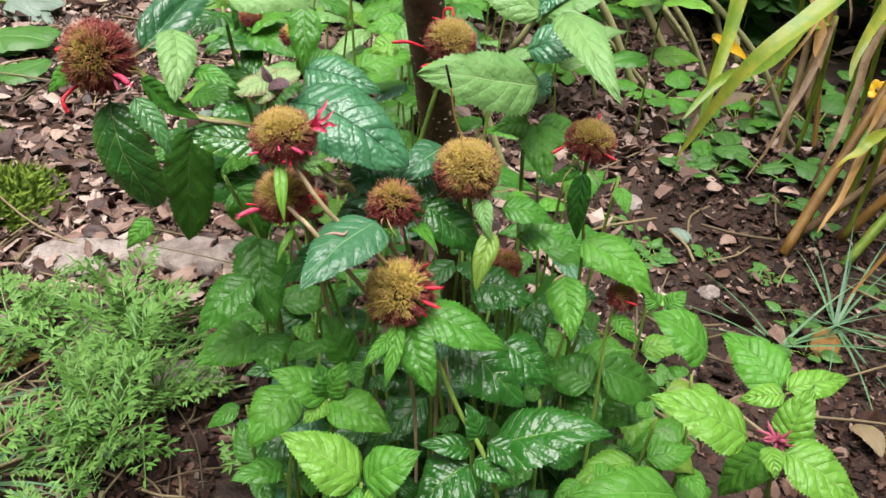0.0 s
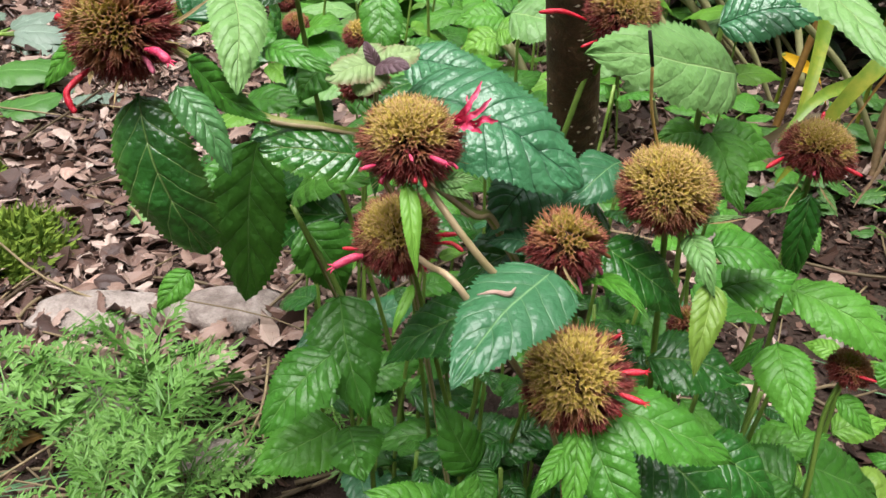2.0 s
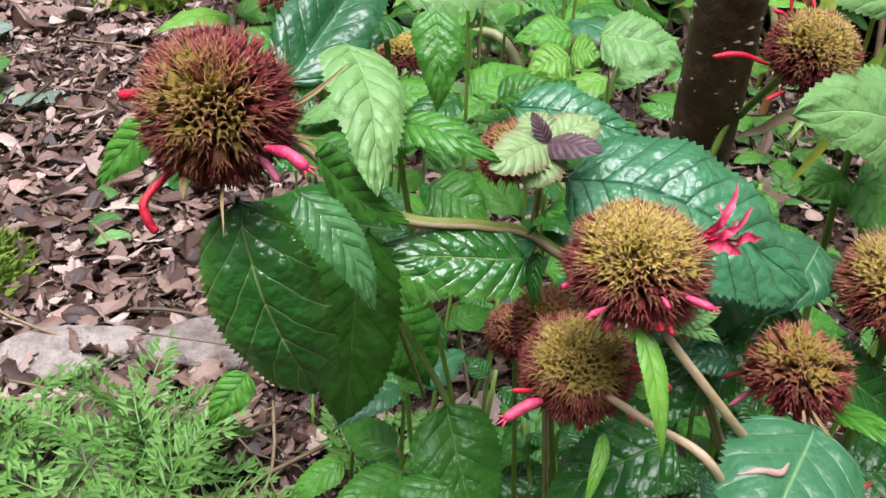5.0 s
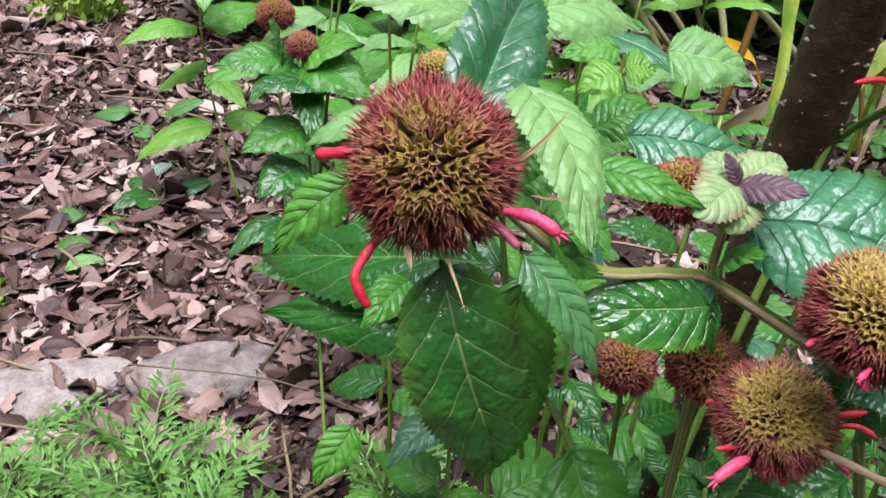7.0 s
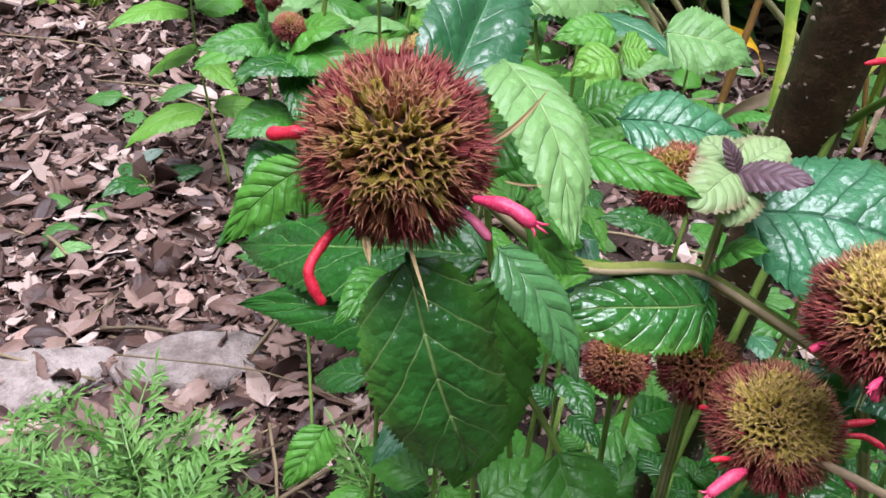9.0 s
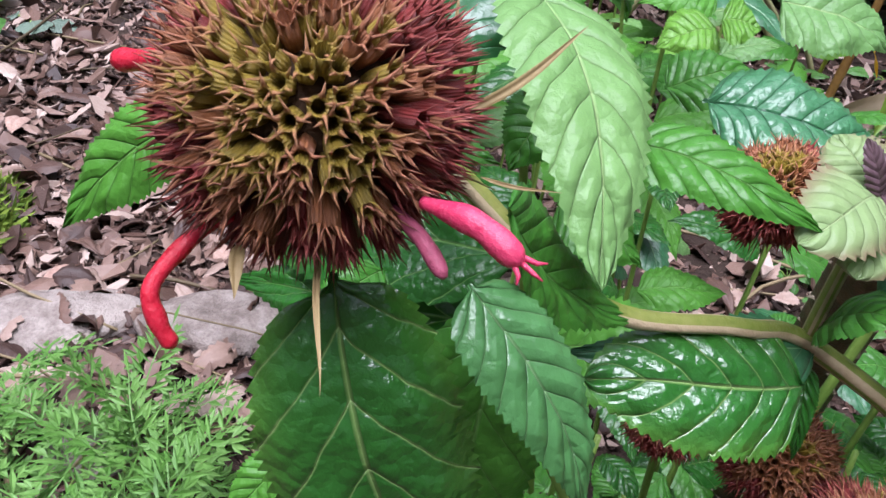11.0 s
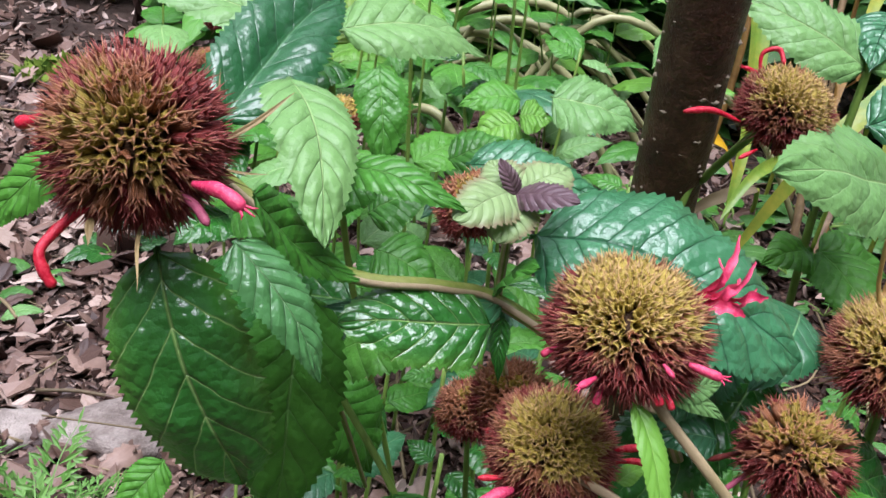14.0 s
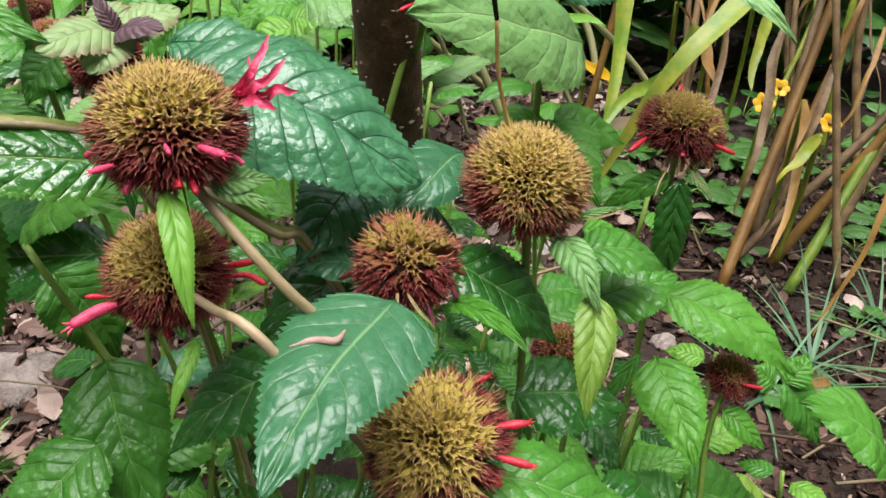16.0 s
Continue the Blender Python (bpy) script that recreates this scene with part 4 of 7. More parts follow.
# ---- the bee balm clump ----
shoot_long = bee_balm((0.02, 0.37, 0), "long leaning bee balm stem with a large spent flower head")
stem(shoot_long, [(0.02, 0.37, 0), (0.015, 0.365, 0.12), (0, 0.36, 0.2), (-0.0372, 0.3431, 0.2792), (-0.0478, 0.3369, 0.2903), (-0.0747, 0.3505, 0.3048), (-0.089, 0.3465, 0.3108), (-0.1092, 0.3426, 0.3158), (-0.1292, 0.3471, 0.3313), (-0.1382, 0.3381, 0.3383)], 0.0026, 0.0021, stem_striped)
h1 = flower_head(shoot_long, (-0.1412, 0.3351, 0.3413), 0.0150, (-0.25, -0.86, 0.45), count=340, pieces=True, crown=0.76, dull=True, flat=0.97)
leaf(shoot_long, (-0.1390, 0.3350, 0.3235), (-0.1255, 0.3350, 0.2740), 0.0222, (0.02, -0.95, 0.30), glossy_leaf, 0.14, 0.06, rows=64, half_cols=12, outline=(0.36, 0.52))
leaf(shoot_long, (-0.1262, 0.3280, 0.3280), (-0.1125, 0.3210, 0.3060), 0.0098, (0.35, -0.60, 0.72), sheen_leaf, 0.10, 0.25, outline=(0.36, 0.85))
leaf(shoot_long, (-0.1185, 0.3640, 0.3455), (-0.1120, 0.3335, 0.3240), 0.0158, (0.25, -0.60, 0.76), pale_leaf, 0.12, 0.22, outline=(0.34, 0.80))
leaf(shoot_long, (-0.1235, 0.3300, 0.3350), (-0.1030, 0.3430, 0.3135), 0.0110, (0.62, -0.45, 0.65), mid_leaf, -0.10, 0.55)
leaf(shoot_long, (-0.1540, 0.3440, 0.3350), (-0.1685, 0.3440, 0.3205), 0.0092, (-0.23, -0.71, 0.63), bright_leaf, 0.06, 0.25)
leaf(shoot_long, (-0.1135, 0.3640, 0.3010), (-0.1215, 0.3600, 0.2420), 0.0235, (0.02, -0.97, 0.22), mid_leaf, 0.08, 0.15, outline=(0.46, 0.75))
leaf(shoot_long, (-0.0747, 0.3505, 0.3048), (-0.1120, 0.3430, 0.3080), 0.0110, (-0.10, -0.40, 0.90), wet_leaf, 0.05, 0.20)
leaf(shoot_long, (-0.0785, 0.3445, 0.3035), (-0.1090, 0.3405, 0.3060), 0.0170, (-0.05, -0.68, 0.73), glossy_leaf, 0.10, 0.15, outline=(0.36, 0.60))
leaf(shoot_long, (-0.1081, 0.3521, 0.332), (-0.0861, 0.3415, 0.3279), 0.0092, (-0.06, -0.46, 0.89), mid_leaf, 0.14, 0.25)
leaf(shoot_long, (-0.0747, 0.3505, 0.3018), (-0.0759, 0.344, 0.2901), 0.0037, (-0.23, -0.84, 0.49), dark_leaf, 0.1, 0.25)

shoot_behind = bee_balm((-0.06, 0.47, 0), "bee balm stem with a wet leafy top and no open flower")
stem(shoot_behind, [(-0.06, 0.47, 0), (-0.075, 0.455, 0.15), (-0.1, 0.43, 0.27), (-0.1096, 0.4169, 0.341)], 0.0022, 0.0016, stem_green)
leaf(shoot_behind, (-0.1320, 0.3600, 0.3370), (-0.1078, 0.4000, 0.3560), 0.0195, (0.25, -0.50, 0.83), soaked_leaf, 0.06, 0.75, outline=(0.40, 0.70))
leaf(shoot_behind, (-0.1072, 0.4142, 0.3458), (-0.066, 0.4303, 0.3378), 0.0239, (0.31, -0.37, 0.88), pale_leaf, 0.12, 0.25)
leaf(shoot_behind, (-0.1122, 0.4181, 0.3421), (-0.1676, 0.428, 0.3495), 0.0190, (0.03, -0.48, 0.88), pale_leaf, 0.12, 0.25)
leaf(shoot_behind, (-0.1084, 0.4224, 0.3408), (-0.1016, 0.4336, 0.3522), 0.0101, (-0.15, -0.66, 0.74), yellow_leaf, 0.12, 0.25)
leaf(shoot_behind, (-0.1082, 0.4163, 0.3377), (-0.1202, 0.3935, 0.3317), 0.0161, (0.09, -0.30, 0.95), dark_leaf, 0.12, 0.25)
leaf(shoot_behind, (-0.0970, 0.4330, 0.2600), (-0.1790, 0.5160, 0.2200), 0.0400, (-0.15, -0.55, 0.82), dark_leaf, 0.08, 0.25)
leaf(shoot_behind, (-0.0930, 0.4370, 0.2380), (-0.1780, 0.4810, 0.2150), 0.0300, (-0.20, -0.62, 0.76), dark_leaf, 0.08, 0.25)

shoot_pink = bee_balm((0, 0.345, 0), "bee balm stem with a spent head holding one pink flower")
stem(shoot_pink, [(0, 0.345, 0), (0.004, 0.335, 0.12), (0, 0.322, 0.2), (-0.022, 0.312, 0.262), (-0.0449, 0.3017, 0.2924), (-0.0598, 0.3098, 0.3094), (-0.0648, 0.3146, 0.3161)], 0.0020, 0.0014, stem_pale)
h2 = flower_head(shoot_pink, (-0.0648, 0.3146, 0.3201), 0.0135, (-0.08, -0.22, 0.97), count=460, pieces=True, crown=0.52)
leaf(shoot_pink, (-0.0656, 0.3056, 0.3125), (-0.062, 0.2925, 0.293), 0.0047, (0.27, -0.78, 0.57), bright_leaf, 0.12, 0.35)
leaf(shoot_pink, (-0.0583, 0.3092, 0.3121), (-0.0475, 0.3121, 0.3113), 0.0049, (0.20, -0.52, 0.83), pale_leaf, 0.1, 0.25)
leaf(shoot_pink, (-0.0584, 0.3096, 0.3118), (-0.048, 0.3075, 0.3068), 0.0037, (0.21, -0.68, 0.71), pale_leaf, 0.1, 0.25)

shoot_low = bee_balm((-0.005, 0.35, 0), "bee balm stem with a spent head and red corollas")
stem(shoot_low, [(-0.005, 0.35, 0), (-0.005, 0.34, 0.12), (-0.015, 0.325, 0.21), (-0.0486, 0.294, 0.2854), (-0.0598, 0.3074, 0.2887), (-0.0686, 0.3277, 0.2835)], 0.0018, 0.0013, stem_pale)
h3 = flower_head(shoot_low, (-0.0686, 0.3277, 0.2865), 0.0128, (-0.15, -0.45, 0.88), count=430, pieces=True, crown=0.55)
leaf(shoot_low, (-0.0562, 0.3234, 0.2817), (-0.0486, 0.3273, 0.2817), 0.0036, (0.20, -0.41, 0.89), yellow_leaf, 0.1, 0.25)
leaf(shoot_low, (-0.0635, 0.3184, 0.2757), (-0.0687, 0.3074, 0.2641), 0.0030, (-0.12, -0.69, 0.71), bright_leaf, 0.15, 0.25)

shoot_small = bee_balm((0.012, 0.355, 0), "bee balm stem with a small maroon head above a scarred leaf")
stem(shoot_small, [(0.012, 0.355, 0), (0.01, 0.35, 0.13), (-0.008, 0.34, 0.23), (-0.0178, 0.3299, 0.2752), (-0.0208, 0.3239, 0.2872)], 0.002, 0.0015, stem_green)
h5 = flower_head(shoot_small, (-0.0208, 0.3239, 0.2872), 0.0112, (0.02, -0.35, 0.94), count=210, pieces=True, crown=0.66, dull=True, shaggy=True, flat=0.95)
leaf(shoot_small, (-0.0271, 0.304, 0.2897), (-0.0536, 0.2691, 0.2773), 0.0250, (-0.01, -0.33, 0.94), wet_leaf, 0.06, 0.18, rows=64, half_cols=12, outline=(0.34, 0.98))
leaf(shoot_small, (-0.0107, 0.3319, 0.2688), (-0.0011, 0.2965, 0.2786), 0.0072, (-0.32, 0.17, 0.93), bright_leaf, 0.2, 0.4)
leaf(shoot_small, (-0.023, 0.3159, 0.2792), (-0.0167, 0.3087, 0.2782), 0.0029, (-0.29, -0.38, 0.88), mid_leaf, 0.2, 0.25)

shoot_spike = bee_balm((0.03, 0.365, 0), "bee balm stem with a round olive spent head")
stem(shoot_spike, [(0.03, 0.365, 0), (0.028, 0.36, 0.1), (0.022, 0.355, 0.2), (0.0147, 0.3456, 0.2671), (0.0107, 0.3416, 0.2971)], 0.0022, 0.0016, stem_green)
flower_head(shoot_spike, (0.0107, 0.3416, 0.2971), 0.0150, (0.05, -0.38, 0.92), count=480, pieces=True, olive=True)
leaf(shoot_spike, (0.0167, 0.3343, 0.2858), (0.0216, 0.3159, 0.275), 0.0078, (-0.32, -0.54, 0.78), pale_leaf, 0.2, 0.25)
leaf(shoot_spike, (0.0217, 0.3217, 0.2774), (0.016, 0.3052, 0.2552), 0.0092, (-0.06, -0.79, 0.61), yellow_leaf, 0.12, 0.5)
leaf(shoot_spike, (0.0207, 0.335, 0.2895), (0.0317, 0.3299, 0.2943), 0.0020, (-0.53, -0.48, 0.70), pale_leaf, 0.2, 0.25)
leaf(shoot_spike, (-0.0069, 0.339, 0.2796), (0.0211, 0.3364, 0.2549), 0.0216, (0.46, -0.66, 0.60), dark_leaf, 0.1, 0.25)
leaf(shoot_spike, (0.0277, 0.3428, 0.2772), (0.0537, 0.3452, 0.2684), 0.0162, (0.33, -0.34, 0.88), mid_leaf, 0.14, 0.25)
leaf(shoot_spike, (0.0305, 0.3505, 0.2797), (0.0478, 0.3512, 0.2676), 0.0102, (0.52, -0.47, 0.72), bright_leaf, 0.14, 0.25)
leaf(shoot_spike, (0.0375, 0.3516, 0.2574), (0.0629, 0.3535, 0.2623), 0.0200, (-0.15, -0.39, 0.91), mid_leaf, 0.1, 0.25)
leaf(shoot_spike, (-0.0210, 0.3600, 0.2950), (-0.0425, 0.3400, 0.2800), 0.0225, (-0.04, -0.60, 0.80), quilted_leaf, 0.10, 0.2)
leaf(shoot_spike, (0.0015, 0.3640, 0.2960), (-0.0210, 0.3430, 0.2880), 0.0180, (0.06, -0.55, 0.83), wet_leaf, 0.14, 0.25)
leaf(shoot_spike, (-0.0060, 0.3620, 0.2840), (-0.0300, 0.3480, 0.2600), 0.0250, (-0.10, -0.62, 0.78), dark_leaf, 0.10, 0.2)
leaf(shoot_spike, (-0.0180, 0.3560, 0.2760), (-0.0520, 0.3450, 0.2560), 0.0240, (-0.10, -0.62, 0.78), dark_leaf, 0.10, 0.2)
leaf(shoot_spike, (-0.0278, 0.3389, 0.279), (-0.0421, 0.3418, 0.2771), 0.0100, (-0.20, -0.37, 0.91), wet_leaf, 0.12, 0.25)

shoot_rosette = bee_balm((-0.03, 0.4, 0), "bee balm side shoot topped by crinkled pale and purple leaves")
stem(shoot_rosette, [(-0.03, 0.4, 0), (-0.05, 0.385, 0.15), (-0.068, 0.36, 0.27), (-0.0757, 0.3523, 0.2985), (-0.0757, 0.3503, 0.3285)], 0.0022, 0.0014, stem_striped)
flower_head(shoot_rosette, (-0.0805, 0.3638, 0.3207), 0.0085, (-0.42, -0.21, 0.88), count=150, rusty=True)
leaf(shoot_rosette, (-0.0757, 0.3503, 0.3285), (-0.0892, 0.3406, 0.327), 0.0096, (0.18, -0.40, 0.90), crinkled_leaf, 0.12, 0.1)
leaf(shoot_rosette, (-0.0757, 0.3503, 0.3285), (-0.0803, 0.3416, 0.3222), 0.0090, (-0.14, -0.54, 0.83), crinkled_leaf, 0.12, 0.1)
leaf(shoot_rosette, (-0.0757, 0.3503, 0.3285), (-0.0799, 0.3575, 0.3328), 0.0082, (-0.18, -0.57, 0.80), crinkled_leaf, 0.12, 0.1)
leaf(shoot_rosette, (-0.0757, 0.3503, 0.3285), (-0.0635, 0.3562, 0.3321), 0.0090, (-0.04, -0.46, 0.89), crinkled_leaf, 0.12, 0.1)
leaf(shoot_rosette, (-0.0757, 0.3503, 0.3285), (-0.0661, 0.3407, 0.3311), 0.0059, (-0.48, -0.25, 0.84), purple_leaf, 0.12, 0.1)
leaf(shoot_rosette, (-0.0757, 0.3503, 0.3285), (-0.0792, 0.3518, 0.3353), 0.0030, (0.19, -0.93, 0.31), purple_leaf, 0.1, 0.4)
leaf(shoot_rosette, (-0.0757, 0.3503, 0.3085), (-0.0723, 0.3384, 0.3186), 0.0098, (-0.67, 0.36, 0.65), mid_leaf, 0.12, 0.25)
leaf(shoot_rosette, (-0.0698, 0.3563, 0.3176), (-0.0150, 0.3380, 0.2985), 0.0325, (0.07, -0.57, 0.82), quilted_leaf, 0.17, 0.15, rows=64, half_cols=12)

shoot_front = bee_balm((0.06, 0.29, 0), "bee balm stem with a shaggy spent head and drooping bracts")
stem(shoot_front, [(0.06, 0.29, 0), (0.0331, 0.2842, 0.1544), (0.0116, 0.2953, 0.1994), (-0.0059, 0.3044, 0.2362), (-0.017, 0.3056, 0.254)], 0.0022, 0.0017, stem_green)
h6 = flower_head(shoot_front, (-0.017, 0.3056, 0.254), 0.0155, (-0.40, -0.48, 0.78), count=420, pieces=True, shaggy=True, crown=0.42)
leaf(shoot_front, (-0.0092, 0.3063, 0.244), (0.0325, 0.3013, 0.2275), 0.0223, (0.30, -0.40, 0.87), mid_leaf, 0.12, 0.3)
leaf(shoot_front, (-0.0121, 0.2993, 0.2424), (0.0002, 0.2794, 0.2184), 0.0169, (-0.19, -0.80, 0.57), mid_leaf, 0.12, 0.25)
leaf(shoot_front, (-0.0162, 0.2964, 0.2455), (-0.0211, 0.2773, 0.2238), 0.0078, (-0.12, -0.73, 0.67), bright_leaf, 0.1, 0.4)
leaf(shoot_front, (-0.0196, 0.2921, 0.242), (-0.0306, 0.2794, 0.232), 0.0062, (-0.12, -0.55, 0.83), bright_leaf, 0.1, 0.25)
leaf(shoot_front, (0.0083, 0.3191, 0.22), (0.0451, 0.306, 0.1911), 0.0316, (0.34, -0.62, 0.71), dark_leaf, 0.1, 0.25)
leaf(shoot_front, (0.0331, 0.3262, 0.2141), (0.0586, 0.3192, 0.1944), 0.0241, (0.42, -0.53, 0.74), dark_leaf, 0.1, 0.25)
leaf(shoot_front, (0.0294, 0.293, 0.1784), (0.0834, 0.288, 0.193), 0.0310, (-0.28, -0.28, 0.92), dark_leaf, 0.14, 0.25)
leaf(shoot_front, (0.0193, 0.2888, 0.1803), (-0.006, 0.2866, 0.1847), 0.0124, (0.19, -0.28, 0.94), dark_leaf, 0.12, 0.25)
leaf(shoot_front, (0.0231, 0.2908, 0.1838), (0.0147, 0.2962, 0.2019), 0.0111, (0.43, -0.79, 0.44), dark_leaf, 0.12, 0.25)
leaf(shoot_front, (0.0262, 0.2901, 0.1829), (0.0493, 0.28, 0.1775), 0.0145, (0.07, -0.35, 0.94), dark_leaf, 0.12, 0.25)
leaf(shoot_front, (0.0208, 0.2865, 0.1766), (0.0394, 0.2761, 0.1703), 0.0128, (0.10, -0.37, 0.92), dark_leaf, 0.12, 0.25)
leaf(shoot_front, (0.0189, 0.2851, 0.1743), (-0.0056, 0.2726, 0.1617), 0.0291, (-0.24, -0.41, 0.88), dark_leaf, 0.12, 0.25)
leaf(shoot_front, (0.0164, 0.3487, 0.2307), (0.0493, 0.3442, 0.2254), 0.0257, (0.08, -0.45, 0.89), dark_leaf, 0.1, 0.25)
leaf(shoot_front, (-0.04, 0.3326, 0.2608), (-0.0722, 0.3292, 0.2391), 0.0226, (-0.48, -0.40, 0.78), dark_leaf, 0.1, 0.25)

shoot_right = bee_balm((0.08, 0.41, 0), "bee balm stem with a spent head over one hanging leaf")
stem(shoot_right, [(0.08, 0.41, 0), (0.083, 0.405, 0.12), (0.081, 0.398, 0.22), (0.0721, 0.3835, 0.2653), (0.0721, 0.3815, 0.2953)], 0.002, 0.0015, stem_green)
h7 = flower_head(shoot_right, (0.0721, 0.3815, 0.2953), 0.0128, (0.18, -0.20, 0.96), count=380, pieces=True, crown=0.55)
leaf(shoot_right, (0.0687, 0.3722, 0.2836), (0.0717, 0.3762, 0.2428), 0.0107, (-0.13, -0.99, -0.11), dark_leaf, 0.1, 0.25)
leaf(shoot_right, (0.0687, 0.3759, 0.2822), (0.0559, 0.3938, 0.2653), 0.0082, (-0.87, -0.18, 0.47), mid_leaf, 0.1, 0.25)
leaf(shoot_right, (0.0717, 0.3743, 0.2853), (0.0764, 0.3648, 0.2782), 0.0028, (-0.31, -0.66, 0.68), pale_leaf, 0.1, 0.25)

shoot_stake = bee_balm((-0.005, 0.425, 0), "bee balm stem with a spent head beside the dark stake")
stem(shoot_stake, [(-0.035, 0.42, 0), (-0.038, 0.41, 0.15), (-0.0049, 0.4224, 0.2965), (0.0014, 0.4232, 0.3082), (-0.0013, 0.3962, 0.3314)], 0.0022, 0.0018, stem_green)
h8 = flower_head(shoot_stake, (0.0017, 0.3922, 0.3374), 0.0125, (0.15, -0.50, 0.85), count=360, pieces=True, crown=0.5)

shoot_leafy = bee_balm((0.055, 0.43, 0), "leafy bee balm stem with broad pale upper leaves")
stem(shoot_leafy, [(0.055, 0.43, 0), (0.052, 0.43, 0.15), (0.0457, 0.4307, 0.2838), (0.0478, 0.4301, 0.3221), (0.0491, 0.4297, 0.345)], 0.0022, 0.0017, stem_green)
leaf(shoot_leafy, (0.0470, 0.4020, 0.3150), (-0.0143, 0.3662, 0.3298), 0.0310, (0.40, -0.66, 0.63), pale_leaf, 0.08, 0.15, outline=(0.42, 0.85))
leaf(shoot_leafy, (0.0540, 0.4050, 0.3500), (0.0745, 0.3430, 0.3283), 0.0215, (-0.10, -0.30, 0.95), pale_leaf, 0.12, 0.25)
leaf(shoot_leafy, (0.0550, 0.4340, 0.3000), (0.0086, 0.3990, 0.3180), 0.0240, (0.25, -0.62, 0.74), quilted_leaf, 0.1, 0.25)
leaf(shoot_leafy, (0.0472, 0.4397, 0.3024), (0.058, 0.4302, 0.3009), 0.0203, (-0.29, -0.47, 0.83), quilted_leaf, 0.1, 0.25)
leaf(shoot_leafy, (0.0400, 0.4120, 0.3290), (0.0815, 0.4115, 0.3350), 0.0220, (-0.10, -0.65, 0.75), quilted_leaf, 0.12, 0.25)
leaf(shoot_leafy, (0.0501, 0.43, 0.2831), (0.0575, 0.3952, 0.2637), 0.0202, (-0.21, -0.51, 0.83), bright_leaf, 0.12, 0.25)
leaf(shoot_leafy, (0.049, 0.4295, 0.2822), (0.0277, 0.4241, 0.2801), 0.0173, (0.04, -0.49, 0.87), bright_leaf, 0.12, 0.25)
leaf(shoot_leafy, (0.0525, 0.433, 0.2807), (0.0814, 0.4331, 0.2723), 0.0219, (0.23, -0.57, 0.79), bright_leaf, 0.12, 0.25)
leaf(shoot_leafy, (0.0489, 0.4298, 0.3412), (0.0106, 0.4538, 0.3588), 0.0260, (-0.10, -0.68, 0.72), pale_leaf, 0.1, 0.25)
leaf(shoot_leafy, (0.0489, 0.4298, 0.3412), (0.0879, 0.4364, 0.3546), 0.0220, (-0.24, -0.40, 0.89), pale_leaf, 0.1, 0.25)
leaf(shoot_leafy, (0.0608, 0.4433, 0.3566), (0.0468, 0.426, 0.3417), 0.0161, (-0.25, -0.50, 0.83), quilted_leaf, 0.1, 0.25)
leaf(shoot_leafy, (0.065, 0.439, 0.3495), (0.0696, 0.4457, 0.3664), 0.0109, (-0.51, -0.74, 0.43), yellow_leaf, 0.1, 0.25)

shoot_far = bee_balm((-0.1, 0.61, 0), "bee balm stem with a small far spent head")
stem(shoot_far, [(-0.1, 0.61, 0), (-0.102, 0.605, 0.15), (-0.0978, 0.5683, 0.2814)], 0.002, 0.0015, stem_green)
flower_head(shoot_far, (-0.0978, 0.5683, 0.2814), 0.0110, (0.00, -0.21, 0.98), count=150)

shoot_shade = bee_balm((-0.05, 0.42, 0), "bee balm stem with a dark spent head deep among leaves")
stem(shoot_shade, [(-0.05, 0.42, 0), (-0.055, 0.415, 0.12), (-0.0673, 0.3982, 0.245)], 0.002, 0.0015, stem_green)
flower_head(shoot_shade, (-0.0673, 0.3982, 0.245), 0.0100, (-0.10, -0.31, 0.94), count=150, rusty=True)

shoot_under = bee_balm((0.035, 0.38, 0), "bee balm stem with a small rusty head under pale bracts")
stem(shoot_under, [(0.035, 0.38, 0), (0.035, 0.375, 0.12), (0.0349, 0.3634, 0.2343)], 0.002, 0.0015, stem_green)
h12 = flower_head(shoot_under, (0.0349, 0.3634, 0.2343), 0.0088, (0.00, -0.32, 0.95), count=130, rusty=True)

shoot_edge = bee_balm((0.095, 0.36, 0), "bee balm stem with a small red-tinged head and bright leaves")
stem(shoot_edge, [(0.095, 0.36, 0), (0.0927, 0.3581, 0.141), (0.0925, 0.3642, 0.1935), (0.0986, 0.3676, 0.215)], 0.0019, 0.0014, stem_green)
h13 = flower_head(shoot_edge, (0.0986, 0.3676, 0.215), 0.0085, (0.10, -0.31, 0.94), count=130, rusty=True)
leaf(shoot_edge, (0.0655, 0.3614, 0.2305), (0.0675, 0.3332, 0.2099), 0.0194, (-0.31, -0.57, 0.76), bright_leaf, 0.1, 0.25)
leaf(shoot_edge, (0.0739, 0.3769, 0.2428), (0.1125, 0.3562, 0.2211), 0.0236, (0.15, -0.57, 0.81), bright_leaf, 0.12, 0.25)
leaf(shoot_edge, (0.1233, 0.3735, 0.2069), (0.142, 0.3684, 0.1805), 0.0172, (0.30, -0.88, 0.38), mid_leaf, 0.1, 0.25)
leaf(shoot_edge, (0.1249, 0.3727, 0.2057), (0.135, 0.3773, 0.214), 0.0109, (-0.34, -0.59, 0.74), bright_leaf, 0.1, 0.25)
leaf(shoot_edge, (0.1204, 0.3727, 0.2055), (0.1125, 0.3767, 0.2115), 0.0114, (0.13, -0.74, 0.66), bright_leaf, 0.1, 0.25)
leaf(shoot_edge, (0.0814, 0.3886, 0.2291), (0.1073, 0.408, 0.2242), 0.0158, (0.37, -0.27, 0.89), bright_leaf, 0.1, 0.25)
leaf(shoot_edge, (0.0614, 0.3628, 0.2311), (0.0476, 0.365, 0.2051), 0.0039, (-0.75, -0.56, 0.35), mid_leaf, 0.1, 0.25)
